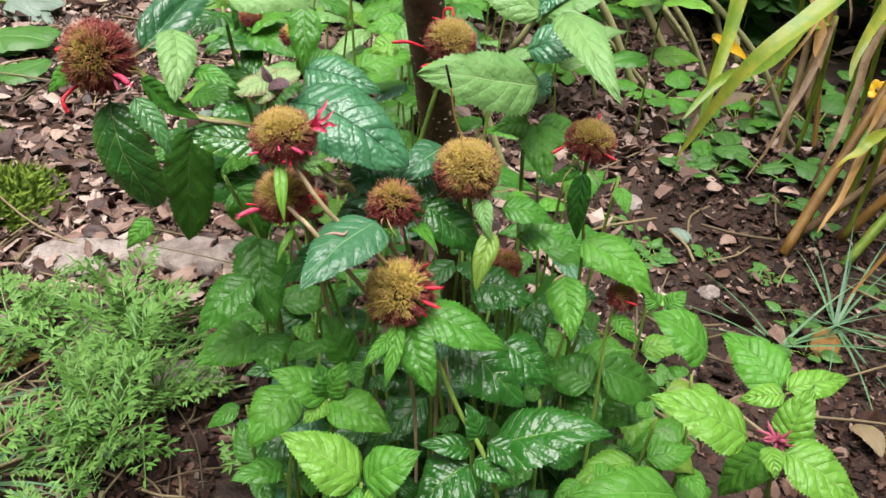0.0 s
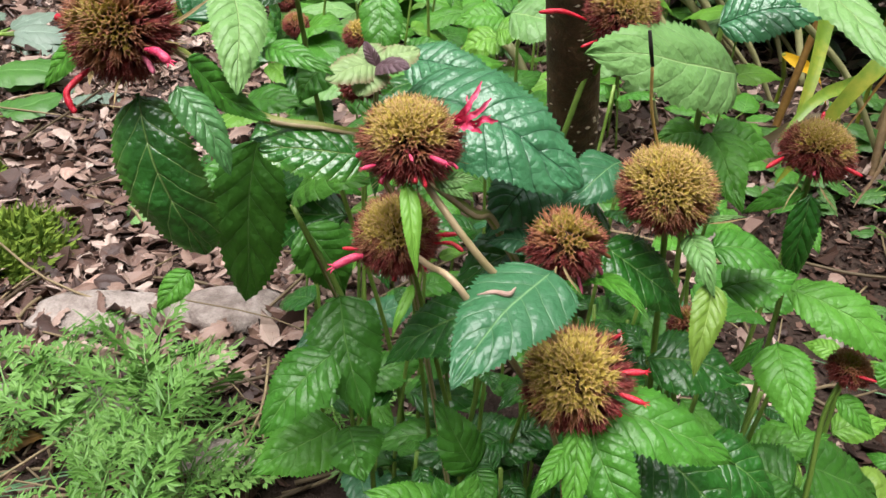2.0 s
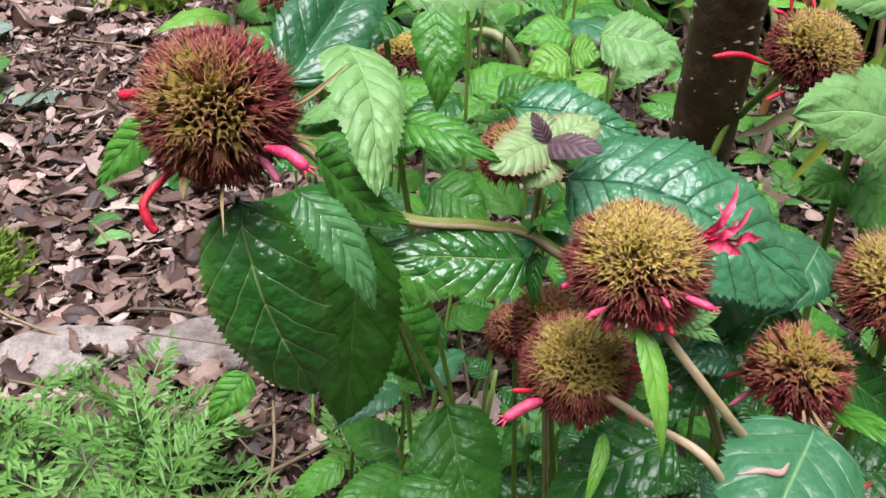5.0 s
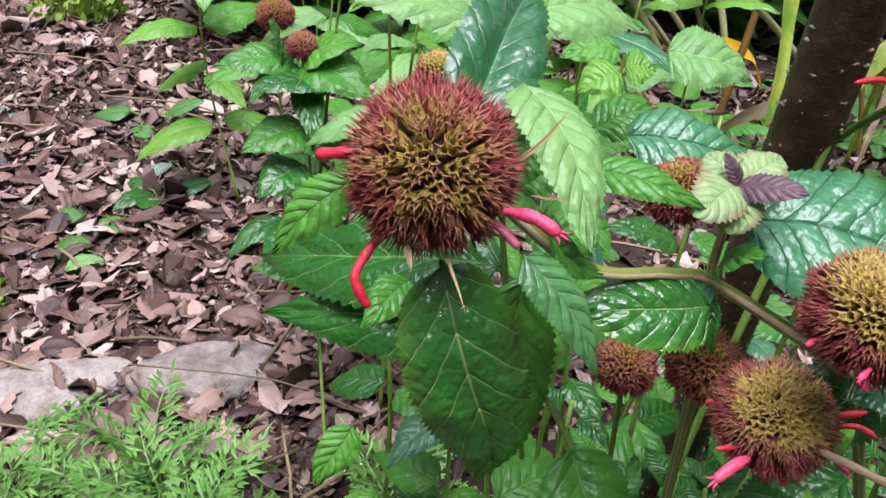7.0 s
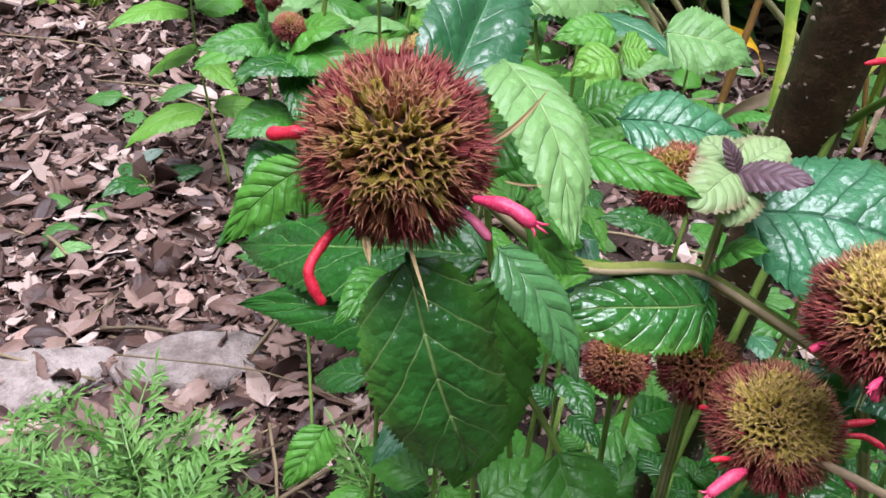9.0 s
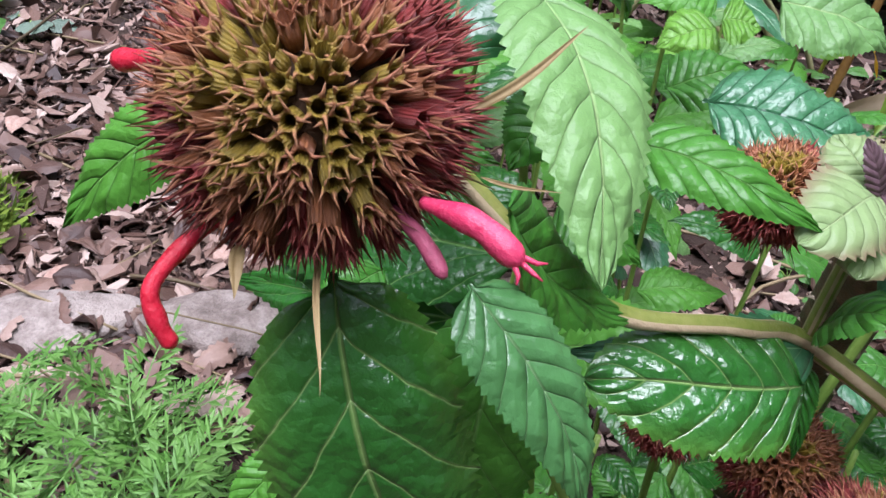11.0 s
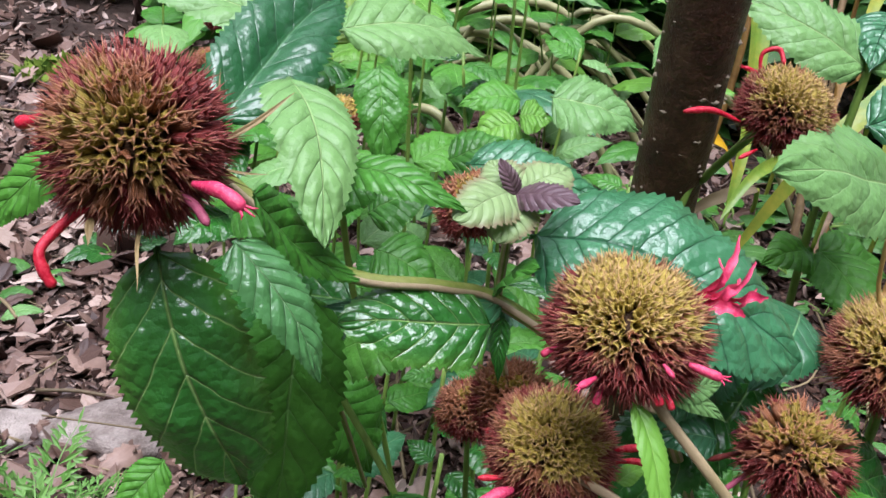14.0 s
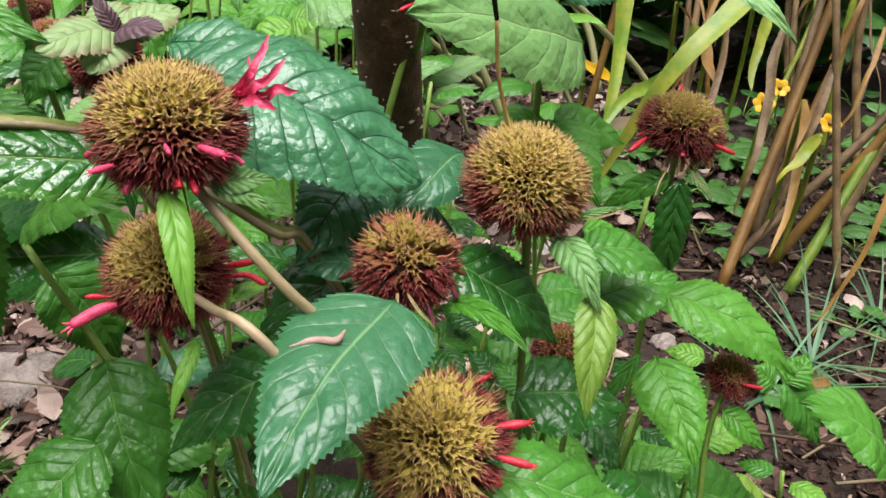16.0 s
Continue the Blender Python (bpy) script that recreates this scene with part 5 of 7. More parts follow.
leaf(shoot_edge, (0.0941, 0.3624, 0.206), (0.108, 0.3546, 0.1942), 0.0094, (0.15, -0.74, 0.66), bright_leaf, 0.1, 0.25)
leaf(shoot_edge, (0.0947, 0.372, 0.1641), (0.1361, 0.3789, 0.1395), 0.0293, (0.50, -0.50, 0.70), mid_leaf, 0.1, 0.25)
leaf(shoot_edge, (0.092, 0.3671, 0.1558), (0.0663, 0.3896, 0.1525), 0.0278, (-0.37, -0.30, 0.88), mid_leaf, 0.1, 0.25)
leaf(shoot_edge, (0.0945, 0.3715, 0.1439), (0.0811, 0.369, 0.1195), 0.0234, (-0.60, -0.70, 0.40), mid_leaf, 0.1, 0.25)

shoot_bud = bee_balm((0.16, 0.27, 0), "young bee balm shoot with pink bud and yellow-green leaves")
stem(shoot_bud, [(0.16, 0.27, 0), (0.155, 0.265, 0.12), (0.1223, 0.2292, 0.2488)], 0.002, 0.0015, stem_green)
leaf(shoot_bud, (0.1121, 0.2298, 0.2491), (0.0745, 0.2377, 0.2597), 0.0217, (0.16, -0.43, 0.89), lime_leaf, 0.12, 0.25)
leaf(shoot_bud, (0.1325, 0.2539, 0.2518), (0.1151, 0.2814, 0.2573), 0.0215, (-0.21, -0.32, 0.92), bright_leaf, 0.12, 0.25)
leaf(shoot_bud, (0.1291, 0.2463, 0.2582), (0.1585, 0.2558, 0.2566), 0.0121, (0.13, -0.25, 0.96), lime_leaf, 0.12, 0.25)
leaf(shoot_bud, (0.1269, 0.2414, 0.2597), (0.111, 0.2444, 0.254), 0.0094, (-0.37, -0.32, 0.87), lime_leaf, 0.12, 0.25)
leaf(shoot_bud, (0.1255, 0.2281, 0.2472), (0.135, 0.2396, 0.2669), 0.0134, (-0.46, -0.65, 0.60), lime_leaf, 0.12, 0.25)
leaf(shoot_bud, (0.1223, 0.2234, 0.249), (0.1484, 0.2094, 0.2372), 0.0206, (0.11, -0.51, 0.85), lime_leaf, 0.12, 0.25)
leaf(shoot_bud, (0.1303, 0.2416, 0.2312), (0.117, 0.2467, 0.2001), 0.0171, (-0.88, -0.34, 0.33), bright_leaf, 0.12, 0.25)
leaf(shoot_bud, (0.1324, 0.2379, 0.235), (0.15, 0.2534, 0.2327), 0.0113, (0.15, -0.03, 0.99), bright_leaf, 0.12, 0.25)
leaf(shoot_bud, (0.1172, 0.2245, 0.2504), (0.1179, 0.2147, 0.2439), 0.0074, (-0.18, -0.55, 0.81), lime_leaf, 0.12, 0.25)
bud_cluster(shoot_bud, (0.1223, 0.2292, 0.2488))

shoot_bright = bee_balm((-0.04, 0.27, 0), "young bee balm shoot with bright green leaf pairs")
stem(shoot_bright, [(-0.04, 0.27, 0), (-0.04, 0.265, 0.08), (-0.0294, 0.2647, 0.1816)], 0.0018, 0.0013, stem_green)
leaf(shoot_bright, (-0.0294, 0.2654, 0.1827), (-0.0656, 0.2723, 0.2013), 0.0256, (0.35, -0.42, 0.84), lime_leaf, 0.12, 0.25)
leaf(shoot_bright, (-0.0281, 0.2647, 0.1817), (-0.004, 0.2682, 0.1986), 0.0225, (-0.46, -0.47, 0.75), bright_leaf, 0.12, 0.25)
leaf(shoot_bright, (-0.0292, 0.2635, 0.1796), (-0.0476, 0.2532, 0.171), 0.0206, (-0.16, -0.45, 0.88), bright_leaf, 0.12, 0.25)
leaf(shoot_bright, (-0.0268, 0.2635, 0.1797), (-0.0142, 0.2555, 0.177), 0.0205, (-0.00, -0.32, 0.95), lime_leaf, 0.12, 0.25)

shoot_inner = bee_balm((-0.045, 0.32, 0), "short bee balm shoot with fresh serrated leaves")
stem(shoot_inner, [(-0.045, 0.32, 0), (-0.045, 0.318, 0.1), (-0.0489, 0.3143, 0.185)], 0.0018, 0.0013, stem_green)
leaf(shoot_inner, (-0.0488, 0.3133, 0.1834), (-0.0175, 0.3016, 0.1757), 0.0228, (0.08, -0.39, 0.92), bright_leaf, 0.12, 0.25)
leaf(shoot_inner, (-0.0489, 0.3143, 0.185), (-0.0412, 0.3202, 0.2048), 0.0135, (-0.32, -0.87, 0.38), bright_leaf, 0.12, 0.25)
leaf(shoot_inner, (-0.05, 0.3143, 0.1849), (-0.0784, 0.3172, 0.1975), 0.0184, (0.33, -0.42, 0.84), bright_leaf, 0.12, 0.25)
leaf(shoot_inner, (-0.0494, 0.3139, 0.1843), (-0.0604, 0.3041, 0.1769), 0.0114, (-0.10, -0.52, 0.85), lime_leaf, 0.12, 0.25)
leaf(shoot_inner, (-0.0482, 0.315, 0.1862), (-0.0551, 0.3196, 0.2029), 0.0139, (0.45, -0.80, 0.40), mid_leaf, 0.12, 0.25)
leaf(shoot_inner, (-0.0402, 0.3388, 0.1874), (-0.0562, 0.3444, 0.2147), 0.0174, (0.46, -0.78, 0.43), mid_leaf, 0.1, 0.25)
leaf(shoot_inner, (-0.0408, 0.3391, 0.1878), (-0.0339, 0.324, 0.1827), 0.0114, (-0.03, -0.34, 0.94), mid_leaf, 0.1, 0.25)

shoot_left = bee_balm((-0.075, 0.37, 0), "bee balm stem with broad drooping leaves and a brown leafstalk")
stem(shoot_left, [(-0.108, 0.3841, 0.2675), (-0.1013, 0.3936, 0.2411), (-0.0946, 0.4032, 0.2146)], 0.0014, 0.0012, stem_striped)
stem(shoot_left, [(-0.075, 0.37, 0), (-0.078, 0.37, 0.13), (-0.085, 0.372, 0.22), (-0.108, 0.3841, 0.2675)], 0.002, 0.0016, stem_green)
leaf(shoot_left, (-0.091, 0.3749, 0.237), (-0.0793, 0.3484, 0.1996), 0.0270, (0.12, -0.79, 0.60), mid_leaf, 0.08, 0.25)
leaf(shoot_left, (-0.0907, 0.3527, 0.2265), (-0.1154, 0.3356, 0.2037), 0.0227, (-0.24, -0.64, 0.73), mid_leaf, 0.1, 0.25)
leaf(shoot_left, (-0.1078, 0.4066, 0.248), (-0.093, 0.4086, 0.2148), 0.0246, (0.56, -0.81, 0.20), mid_leaf, 0.1, 0.25)
leaf(shoot_left, (-0.0912, 0.3632, 0.1856), (-0.1221, 0.3463, 0.1749), 0.0264, (-0.04, -0.48, 0.88), bright_leaf, 0.1, 0.25)
leaf(shoot_left, (-0.0876, 0.3629, 0.1853), (-0.08, 0.3445, 0.1748), 0.0237, (0.11, -0.46, 0.88), mid_leaf, 0.1, 0.25)
leaf(shoot_left, (-0.07, 0.3396, 0.1673), (-0.0906, 0.3165, 0.1472), 0.0270, (-0.11, -0.60, 0.79), bright_leaf, 0.1, 0.25)
leaf(shoot_left, (-0.0578, 0.3335, 0.158), (-0.0733, 0.3201, 0.1543), 0.0249, (0.08, -0.35, 0.93), wet_leaf, 0.1, 0.25)
leaf(shoot_left, (-0.1062, 0.3828, 0.2738), (-0.0765, 0.3633, 0.286), 0.0226, (-0.49, -0.22, 0.84), bright_leaf, 0.12, 0.25)
leaf(shoot_left, (-0.1499, 0.3923, 0.2348), (-0.1619, 0.3848, 0.2198), 0.0112, (-0.15, -0.83, 0.54), bright_leaf, 0.1, 0.25)
leaf(shoot_left, (-0.1354, 0.4435, 0.2846), (-0.1078, 0.4308, 0.2881), 0.0186, (-0.29, -0.38, 0.88), mid_leaf, 0.12, 0.25)
leaf(shoot_left, (-0.1319, 0.4116, 0.2708), (-0.1478, 0.3977, 0.2641), 0.0120, (0.08, -0.51, 0.86), mid_leaf, 0.12, 0.25)

shoot_back_red = bee_balm((-0.16, 0.62, 0), "bee balm stem with two small red heads further back")
stem(shoot_back_red, [(-0.15, 0.62, 0), (-0.1515, 0.7022, 0.1335), (-0.1555, 0.7022, 0.2535)], 0.002, 0.0015, stem_green)
flower_head(shoot_back_red, (-0.1703, 0.7347, 0.2634), 0.0125, (-0.10, -0.31, 0.94), count=150, rusty=True)
flower_head(shoot_back_red, (-0.1555, 0.7022, 0.2535), 0.0100, (0.10, -0.40, 0.91), count=130, rusty=True)
leaf(shoot_back_red, (-0.1597, 0.7091, 0.2437), (-0.2085, 0.6945, 0.2419), 0.0287, (0.09, -0.43, 0.90), mid_leaf, 0.12, 0.25)
leaf(shoot_back_red, (-0.1582, 0.7071, 0.2409), (-0.1873, 0.6802, 0.2252), 0.0235, (-0.03, -0.48, 0.88), mid_leaf, 0.12, 0.25)
leaf(shoot_back_red, (-0.1532, 0.7071, 0.2426), (-0.1152, 0.6684, 0.2305), 0.0390, (-0.09, -0.38, 0.92), mid_leaf, 0.12, 0.25)
leaf(shoot_back_red, (-0.1531, 0.7088, 0.2455), (-0.1216, 0.6866, 0.259), 0.0350, (-0.50, -0.19, 0.85), bright_leaf, 0.12, 0.25)
leaf(shoot_back_red, (-0.1538, 0.7004, 0.2312), (-0.1523, 0.6611, 0.2051), 0.0195, (0.00, -0.55, 0.83), dark_leaf, 0.12, 0.25)
leaf(shoot_back_red, (-0.1693, 0.7133, 0.2475), (-0.1744, 0.7023, 0.2671), 0.0355, (0.96, 0.03, 0.27), dark_leaf, 0.12, 0.25)
leaf(shoot_back_red, (-0.1532, 0.6868, 0.2083), (-0.1932, 0.6666, 0.2001), 0.0336, (0.02, -0.41, 0.91), mid_leaf, 0.12, 0.25)
leaf(shoot_back_red, (-0.1517, 0.6848, 0.2055), (-0.1245, 0.6514, 0.1984), 0.0314, (-0.12, -0.30, 0.95), mid_leaf, 0.12, 0.25)
leaf(shoot_back_red, (-0.1558, 0.6754, 0.1881), (-0.1849, 0.6522, 0.1786), 0.0351, (0.02, -0.40, 0.92), dark_leaf, 0.12, 0.25)
leaf(shoot_back_red, (-0.1574, 0.6553, 0.1537), (-0.1835, 0.6292, 0.1402), 0.0364, (-0.04, -0.43, 0.90), dark_leaf, 0.12, 0.25)
leaf(shoot_back_red, (-0.151, 0.6525, 0.1512), (-0.1462, 0.6194, 0.1368), 0.0295, (-0.00, -0.40, 0.92), dark_leaf, 0.12, 0.25)

shoot_behind_low = bee_balm((-0.03, 0.4, 0), "bee balm stem with a maroon head half hidden by another head")
stem(shoot_behind_low, [(-0.03, 0.4, 0), (-0.04, 0.4, 0.12), (-0.0687, 0.3565, 0.2781)], 0.002, 0.0015, stem_green)
flower_head(shoot_behind_low, (-0.0687, 0.3565, 0.2781), 0.0098, (-0.10, -0.36, 0.93), count=150, rusty=True)
leaf(shoot_bud, (0.1378, 0.3378, 0.203), (0.1056, 0.3442, 0.2212), 0.0287, (0.36, -0.47, 0.81), bright_leaf, 0.12, 0.25)
leaf(shoot_edge, (0.1575, 0.4303, 0.1004), (0.1864, 0.4195, 0.0844), 0.0314, (0.27, -0.50, 0.83), yellow_leaf, 0.1, 0.25)
leaf(shoot_edge, (0.1409, 0.3909, 0.0922), (0.17, 0.3797, 0.0757), 0.0249, (0.28, -0.48, 0.83), yellow_leaf, 0.1, 0.25)
leaf(shoot_edge, (0.1206, 0.2887, 0.1538), (0.0632, 0.2813, 0.1572), 0.0300, (0.09, -0.25, 0.96), bright_leaf, 0.16, 0.25)
leaf(shoot_edge, (0.1271, 0.3903, 0.129), (0.1043, 0.3799, 0.1103), 0.0251, (-0.42, -0.47, 0.78), mid_leaf, 0.1, 0.25)
leaf(shoot_stake, (-0.0712, 0.4196, 0.3111), (-0.03, 0.4106, 0.3031), 0.0244, (0.05, -0.51, 0.86), quilted_leaf, 0.12, 0.25)
leaf(shoot_stake, (-0.0722, 0.4397, 0.3055), (-0.0524, 0.4408, 0.3111), 0.0163, (-0.21, -0.49, 0.85), mid_leaf, 0.12, 0.25)
leaf(shoot_stake, (-0.0854, 0.5311, 0.3131), (-0.0851, 0.5111, 0.2734), 0.0207, (-0.06, -0.89, 0.45), mid_leaf, 0.12, 0.25)
leaf(shoot_stake, (-0.0291, 0.5234, 0.2976), (-0.0163, 0.5212, 0.2962), 0.0196, (0.01, -0.52, 0.86), lime_leaf, 0.12, 0.25)
leaf(shoot_stake, (-0.0267, 0.5319, 0.2927), (-0.046, 0.5292, 0.2845), 0.0213, (-0.27, -0.52, 0.81), lime_leaf, 0.12, 0.25)
leaf(shoot_stake, (-0.023, 0.5464, 0.2984), (-0.0502, 0.5468, 0.2939), 0.0204, (-0.15, -0.50, 0.85), bright_leaf, 0.12, 0.25)
leaf(shoot_stake, (-0.0258, 0.4968, 0.3123), (0.0074, 0.4881, 0.3036), 0.0301, (0.07, -0.56, 0.83), pale_leaf, 0.12, 0.25)
leaf(shoot_stake, (-0.095, 0.4426, 0.2863), (-0.0744, 0.4442, 0.2929), 0.0212, (-0.23, -0.49, 0.84), mid_leaf, 0.12, 0.25)
leaf(shoot_stake, (-0.0939, 0.4278, 0.281), (-0.0741, 0.4198, 0.2709), 0.0216, (0.19, -0.55, 0.81), mid_leaf, 0.12, 0.25)
leaf(shoot_stake, (-0.0987, 0.421, 0.3084), (-0.1087, 0.4142, 0.2949), 0.0164, (-0.32, -0.73, 0.60), mid_leaf, 0.12, 0.25)

# ---- flowers still on the heads ----
corolla(h1, [(-0.1315, 0.3240, 0.3385), (-0.1273, 0.3205, 0.3388), (-0.1240, 0.3180, 0.3372)], 0.0020, pink_mat)
corolla(h1, [(-0.1350, 0.3290, 0.3355), (-0.1332, 0.3266, 0.3354), (-0.1313, 0.3242, 0.3349), (-0.1293, 0.3211, 0.3333)], 0.0013, calyx_pink, lips=False)
corolla(h1, [(-0.1475, 0.3310, 0.3315), (-0.1507, 0.3315, 0.3297), (-0.1545, 0.3277, 0.3261), (-0.1540, 0.3262, 0.3230), (-0.1526, 0.3256, 0.3205)], 0.0015, red_mat, lips=False)
corolla(h1, [(-0.1540, 0.3370, 0.3435), (-0.1563, 0.3386, 0.3426), (-0.1600, 0.3412, 0.3413)], 0.0018, red_mat, lips=False)
ragged_petal(h2, [(-0.055, 0.3157, 0.3258), (-0.0538, 0.3147, 0.3262), (-0.05, 0.3146, 0.3307), (-0.0475, 0.3181, 0.3351)], 0.001, 0)
ragged_petal(h2, [(-0.055, 0.3157, 0.3258), (-0.0528, 0.3143, 0.3257), (-0.049, 0.313, 0.3282), (-0.045, 0.3157, 0.3315)], 0.0011, 1)
ragged_petal(h2, [(-0.055, 0.3157, 0.3258), (-0.0522, 0.3142, 0.3257), (-0.0478, 0.3122, 0.3271), (-0.0432, 0.3127, 0.3268)], 0.0011, 2)
ragged_petal(h2, [(-0.055, 0.3157, 0.3258), (-0.0528, 0.3139, 0.325), (-0.05, 0.3114, 0.3253), (-0.0471, 0.3115, 0.324)], 0.0013, 3)
ragged_petal(h2, [(-0.055, 0.3157, 0.3258), (-0.0533, 0.3146, 0.3262), (-0.0511, 0.3138, 0.3292), (-0.051, 0.3165, 0.3318)], 0.0008, 4)
ragged_petal(h2, [(-0.055, 0.3157, 0.3258), (-0.0533, 0.3142, 0.3255), (-0.0499, 0.3128, 0.3276), (-0.0476, 0.3145, 0.3291)], 0.0012, 5)
ragged_petal(h2, [(-0.055, 0.3157, 0.3258), (-0.0528, 0.3142, 0.3255), (-0.0489, 0.3116, 0.326), (-0.045, 0.3135, 0.3279)], 0.0009, 6)
corolla(h2, [(-0.0597, 0.3028, 0.3208), (-0.0557, 0.2997, 0.3203)], 0.0013, pink_mat)
corolla(h2, [(-0.0728, 0.3046, 0.3175), (-0.0761, 0.3025, 0.3172)], 0.001, pink_mat)
corolla(h2, [(-0.0646, 0.3011, 0.3219), (-0.0638, 0.2988, 0.3211)], 0.0007, pink_mat, lips=False)
corolla(h3, [(-0.0775, 0.32, 0.2837), (-0.0811, 0.3189, 0.2831), (-0.0857, 0.3172, 0.2813)], 0.0021, pink_mat)
corolla(h3, [(-0.0787, 0.3227, 0.2841), (-0.0835, 0.3224, 0.2845)], 0.001, red_mat, lips=False)
corolla(h3, [(-0.0574, 0.325, 0.288), (-0.0507, 0.3239, 0.2894)], 0.0013, red_mat, lips=False)
corolla(h3, [(-0.0587, 0.3239, 0.286), (-0.0532, 0.3227, 0.2869), (-0.0497, 0.3204, 0.2857)], 0.0012, red_mat, lips=False)
corolla(h3, [(-0.0612, 0.3167, 0.2852), (-0.0599, 0.3134, 0.2838)], 0.0012, pink_mat)
corolla(h6, [(-0.0076, 0.3016, 0.2595), (0.0007, 0.2999, 0.2611)], 0.0014, red_mat)
corolla(h6, [(-0.0086, 0.2975, 0.2565), (-0.0002, 0.2931, 0.2557)], 0.0014, red_mat)
corolla(h6, [(-0.0115, 0.3104, 0.2622), (-0.0049, 0.311, 0.2656)], 0.0013, red_mat)
corolla(h7, [(0.059, 0.3773, 0.2943), (0.0525, 0.3739, 0.2916)], 0.0015, red_mat, lips=False)
corolla(h7, [(0.0755, 0.3736, 0.294), (0.083, 0.3693, 0.2915)], 0.0012, red_mat, lips=False)
corolla(h7, [(0.0764, 0.3936, 0.3008), (0.0777, 0.3956, 0.3045)], 0.0012, red_mat, lips=False)
corolla(h8, [(-0.01, 0.3909, 0.3344), (-0.0184, 0.3904, 0.337), (-0.026, 0.3895, 0.3366)], 0.0013, red_mat, lips=False)
corolla(h8, [(-0.0022, 0.4001, 0.3432), (-0.0022, 0.4017, 0.3492), (0.0014, 0.4006, 0.3507), (0.0021, 0.3979, 0.3475)], 0.0011, red_mat, lips=False)
corolla(h8, [(-0.0022, 0.4007, 0.3445), (-0.007, 0.4011, 0.3458)], 0.001, red_mat)
corolla(h8, [(-0.0069, 0.3857, 0.3291), (-0.0122, 0.3837, 0.3273)], 0.001, red_mat, lips=False)
corolla(h12, [(0.0364, 0.3577, 0.233), (0.0394, 0.3545, 0.2329)], 0.001, red_mat, lips=False)
corolla(h13, [(0.0979, 0.3616, 0.2164), (0.1039, 0.3578, 0.2167)], 0.0012, red_mat, lips=False)



def skirt_bits(head, centre, radius, axis, count, seed, low=0.0, high=0.10, droop=0.06, mats=(red_mat, pink_mat, red_mat)):
    """Withered tips and tubes poking out between the lowest calyces."""
    rng = random.Random(seed)
    c, turn = Vector(centre), Vector(axis).normalized().to_track_quat("Z", "Y")
    for k in range(count):
        ph, z = 2 * math.pi * k / count + rng.uniform(-0.3, 0.3), rng.uniform(-0.55, -0.15)
        d = turn @ Vector((math.cos(ph), math.sin(ph), z)).normalized()
        sag = Vector((0, 0, -droop * radius))
        corolla(head, [c + d * radius * 0.60, c + d * radius * 0.94 + sag * 0.3, c + d * radius * (0.98 + rng.uniform(low, high)) + sag], radius * rng.uniform(0.06, 0.09), rng.choice(mats), lips=False)


skirt_bits(h2, (-0.0648, 0.3146, 0.3201), 0.0135, (-0.08, -0.22, 0.97), 9, 1)
skirt_bits(h3, (-0.0686, 0.3277, 0.2865), 0.0128, (-0.15, -0.45, 0.88), 4, 2)
skirt_bits(h5, (-0.0208, 0.3239, 0.2872), 0.0112, (0.02, -0.35, 0.94), 13, 5, 0.10, 0.40, 0.25, (calyx_pink, calyx_maroon, calyx_rust))
skirt_bits(h6, (-0.017, 0.3056, 0.254), 0.0155, (-0.40, -0.48, 0.78), 5, 3)
skirt_bits(h7, (0.0721, 0.3815, 0.2953), 0.0128, (0.18, -0.20, 0.96), 5, 4)

# ---- the charred stick standing in one head ----
burnt_stick((0.0109, 0.3401, 0.3008), (0.008, 0.3486, 0.3076), (-0.0014, 0.3429, 0.343))

# ---- tear on the wet leaf, papery bracts ----
scar(shoot_small, [(-0.0471, 0.293, 0.2885), (-0.0429, 0.2927, 0.2896), (-0.0394, 0.2922, 0.2894), (-0.0376, 0.2933, 0.2908)], 0.0007)
bract(shoot_long, (-0.1285, 0.3335, 0.3420), (-0.1170, 0.3400, 0.3490), 0.0009, (0.08, -0.95, 0.30))
bract(shoot_long, (-0.127, 0.3252, 0.3405), (-0.1204, 0.3239, 0.3403), 0.00033, (0.08, -0.94, 0.33))
bract(shoot_long, (-0.1399, 0.3290, 0.3300), (-0.1386, 0.3150, 0.3252), 0.0006, (0.17, -0.89, 0.41))
bract(shoot_long, (-0.1465, 0.3262, 0.3318), (-0.1463, 0.3218, 0.3292), 0.0012, (0.21, -0.90, 0.39))
bract(shoot_long, (-0.1298, 0.339, 0.345), (-0.129, 0.3419, 0.3516), 0.00040, (0.09, -0.96, 0.27))
bract(shoot_right, (0.0702, 0.37, 0.2871), (0.0756, 0.3635, 0.2803), 0.00057, (-0.45, -0.80, 0.40))
bract(shoot_right, (0.0632, 0.3705, 0.2869), (0.057, 0.3646, 0.2799), 0.00044, (-0.43, -0.81, 0.41))
bract(shoot_small, (-0.023, 0.312, 0.2865), (-0.0183, 0.306, 0.2812), 0.00066, (-0.28, -0.77, 0.57))
bract(shoot_small, (-0.0248, 0.3122, 0.2865), (-0.0252, 0.3088, 0.2846), 0.00057, (-0.27, -0.78, 0.57))
bract(shoot_spike, (0.0213, 0.3318, 0.291), (0.0316, 0.3289, 0.2946), 0.00048, (-0.51, -0.72, 0.48))

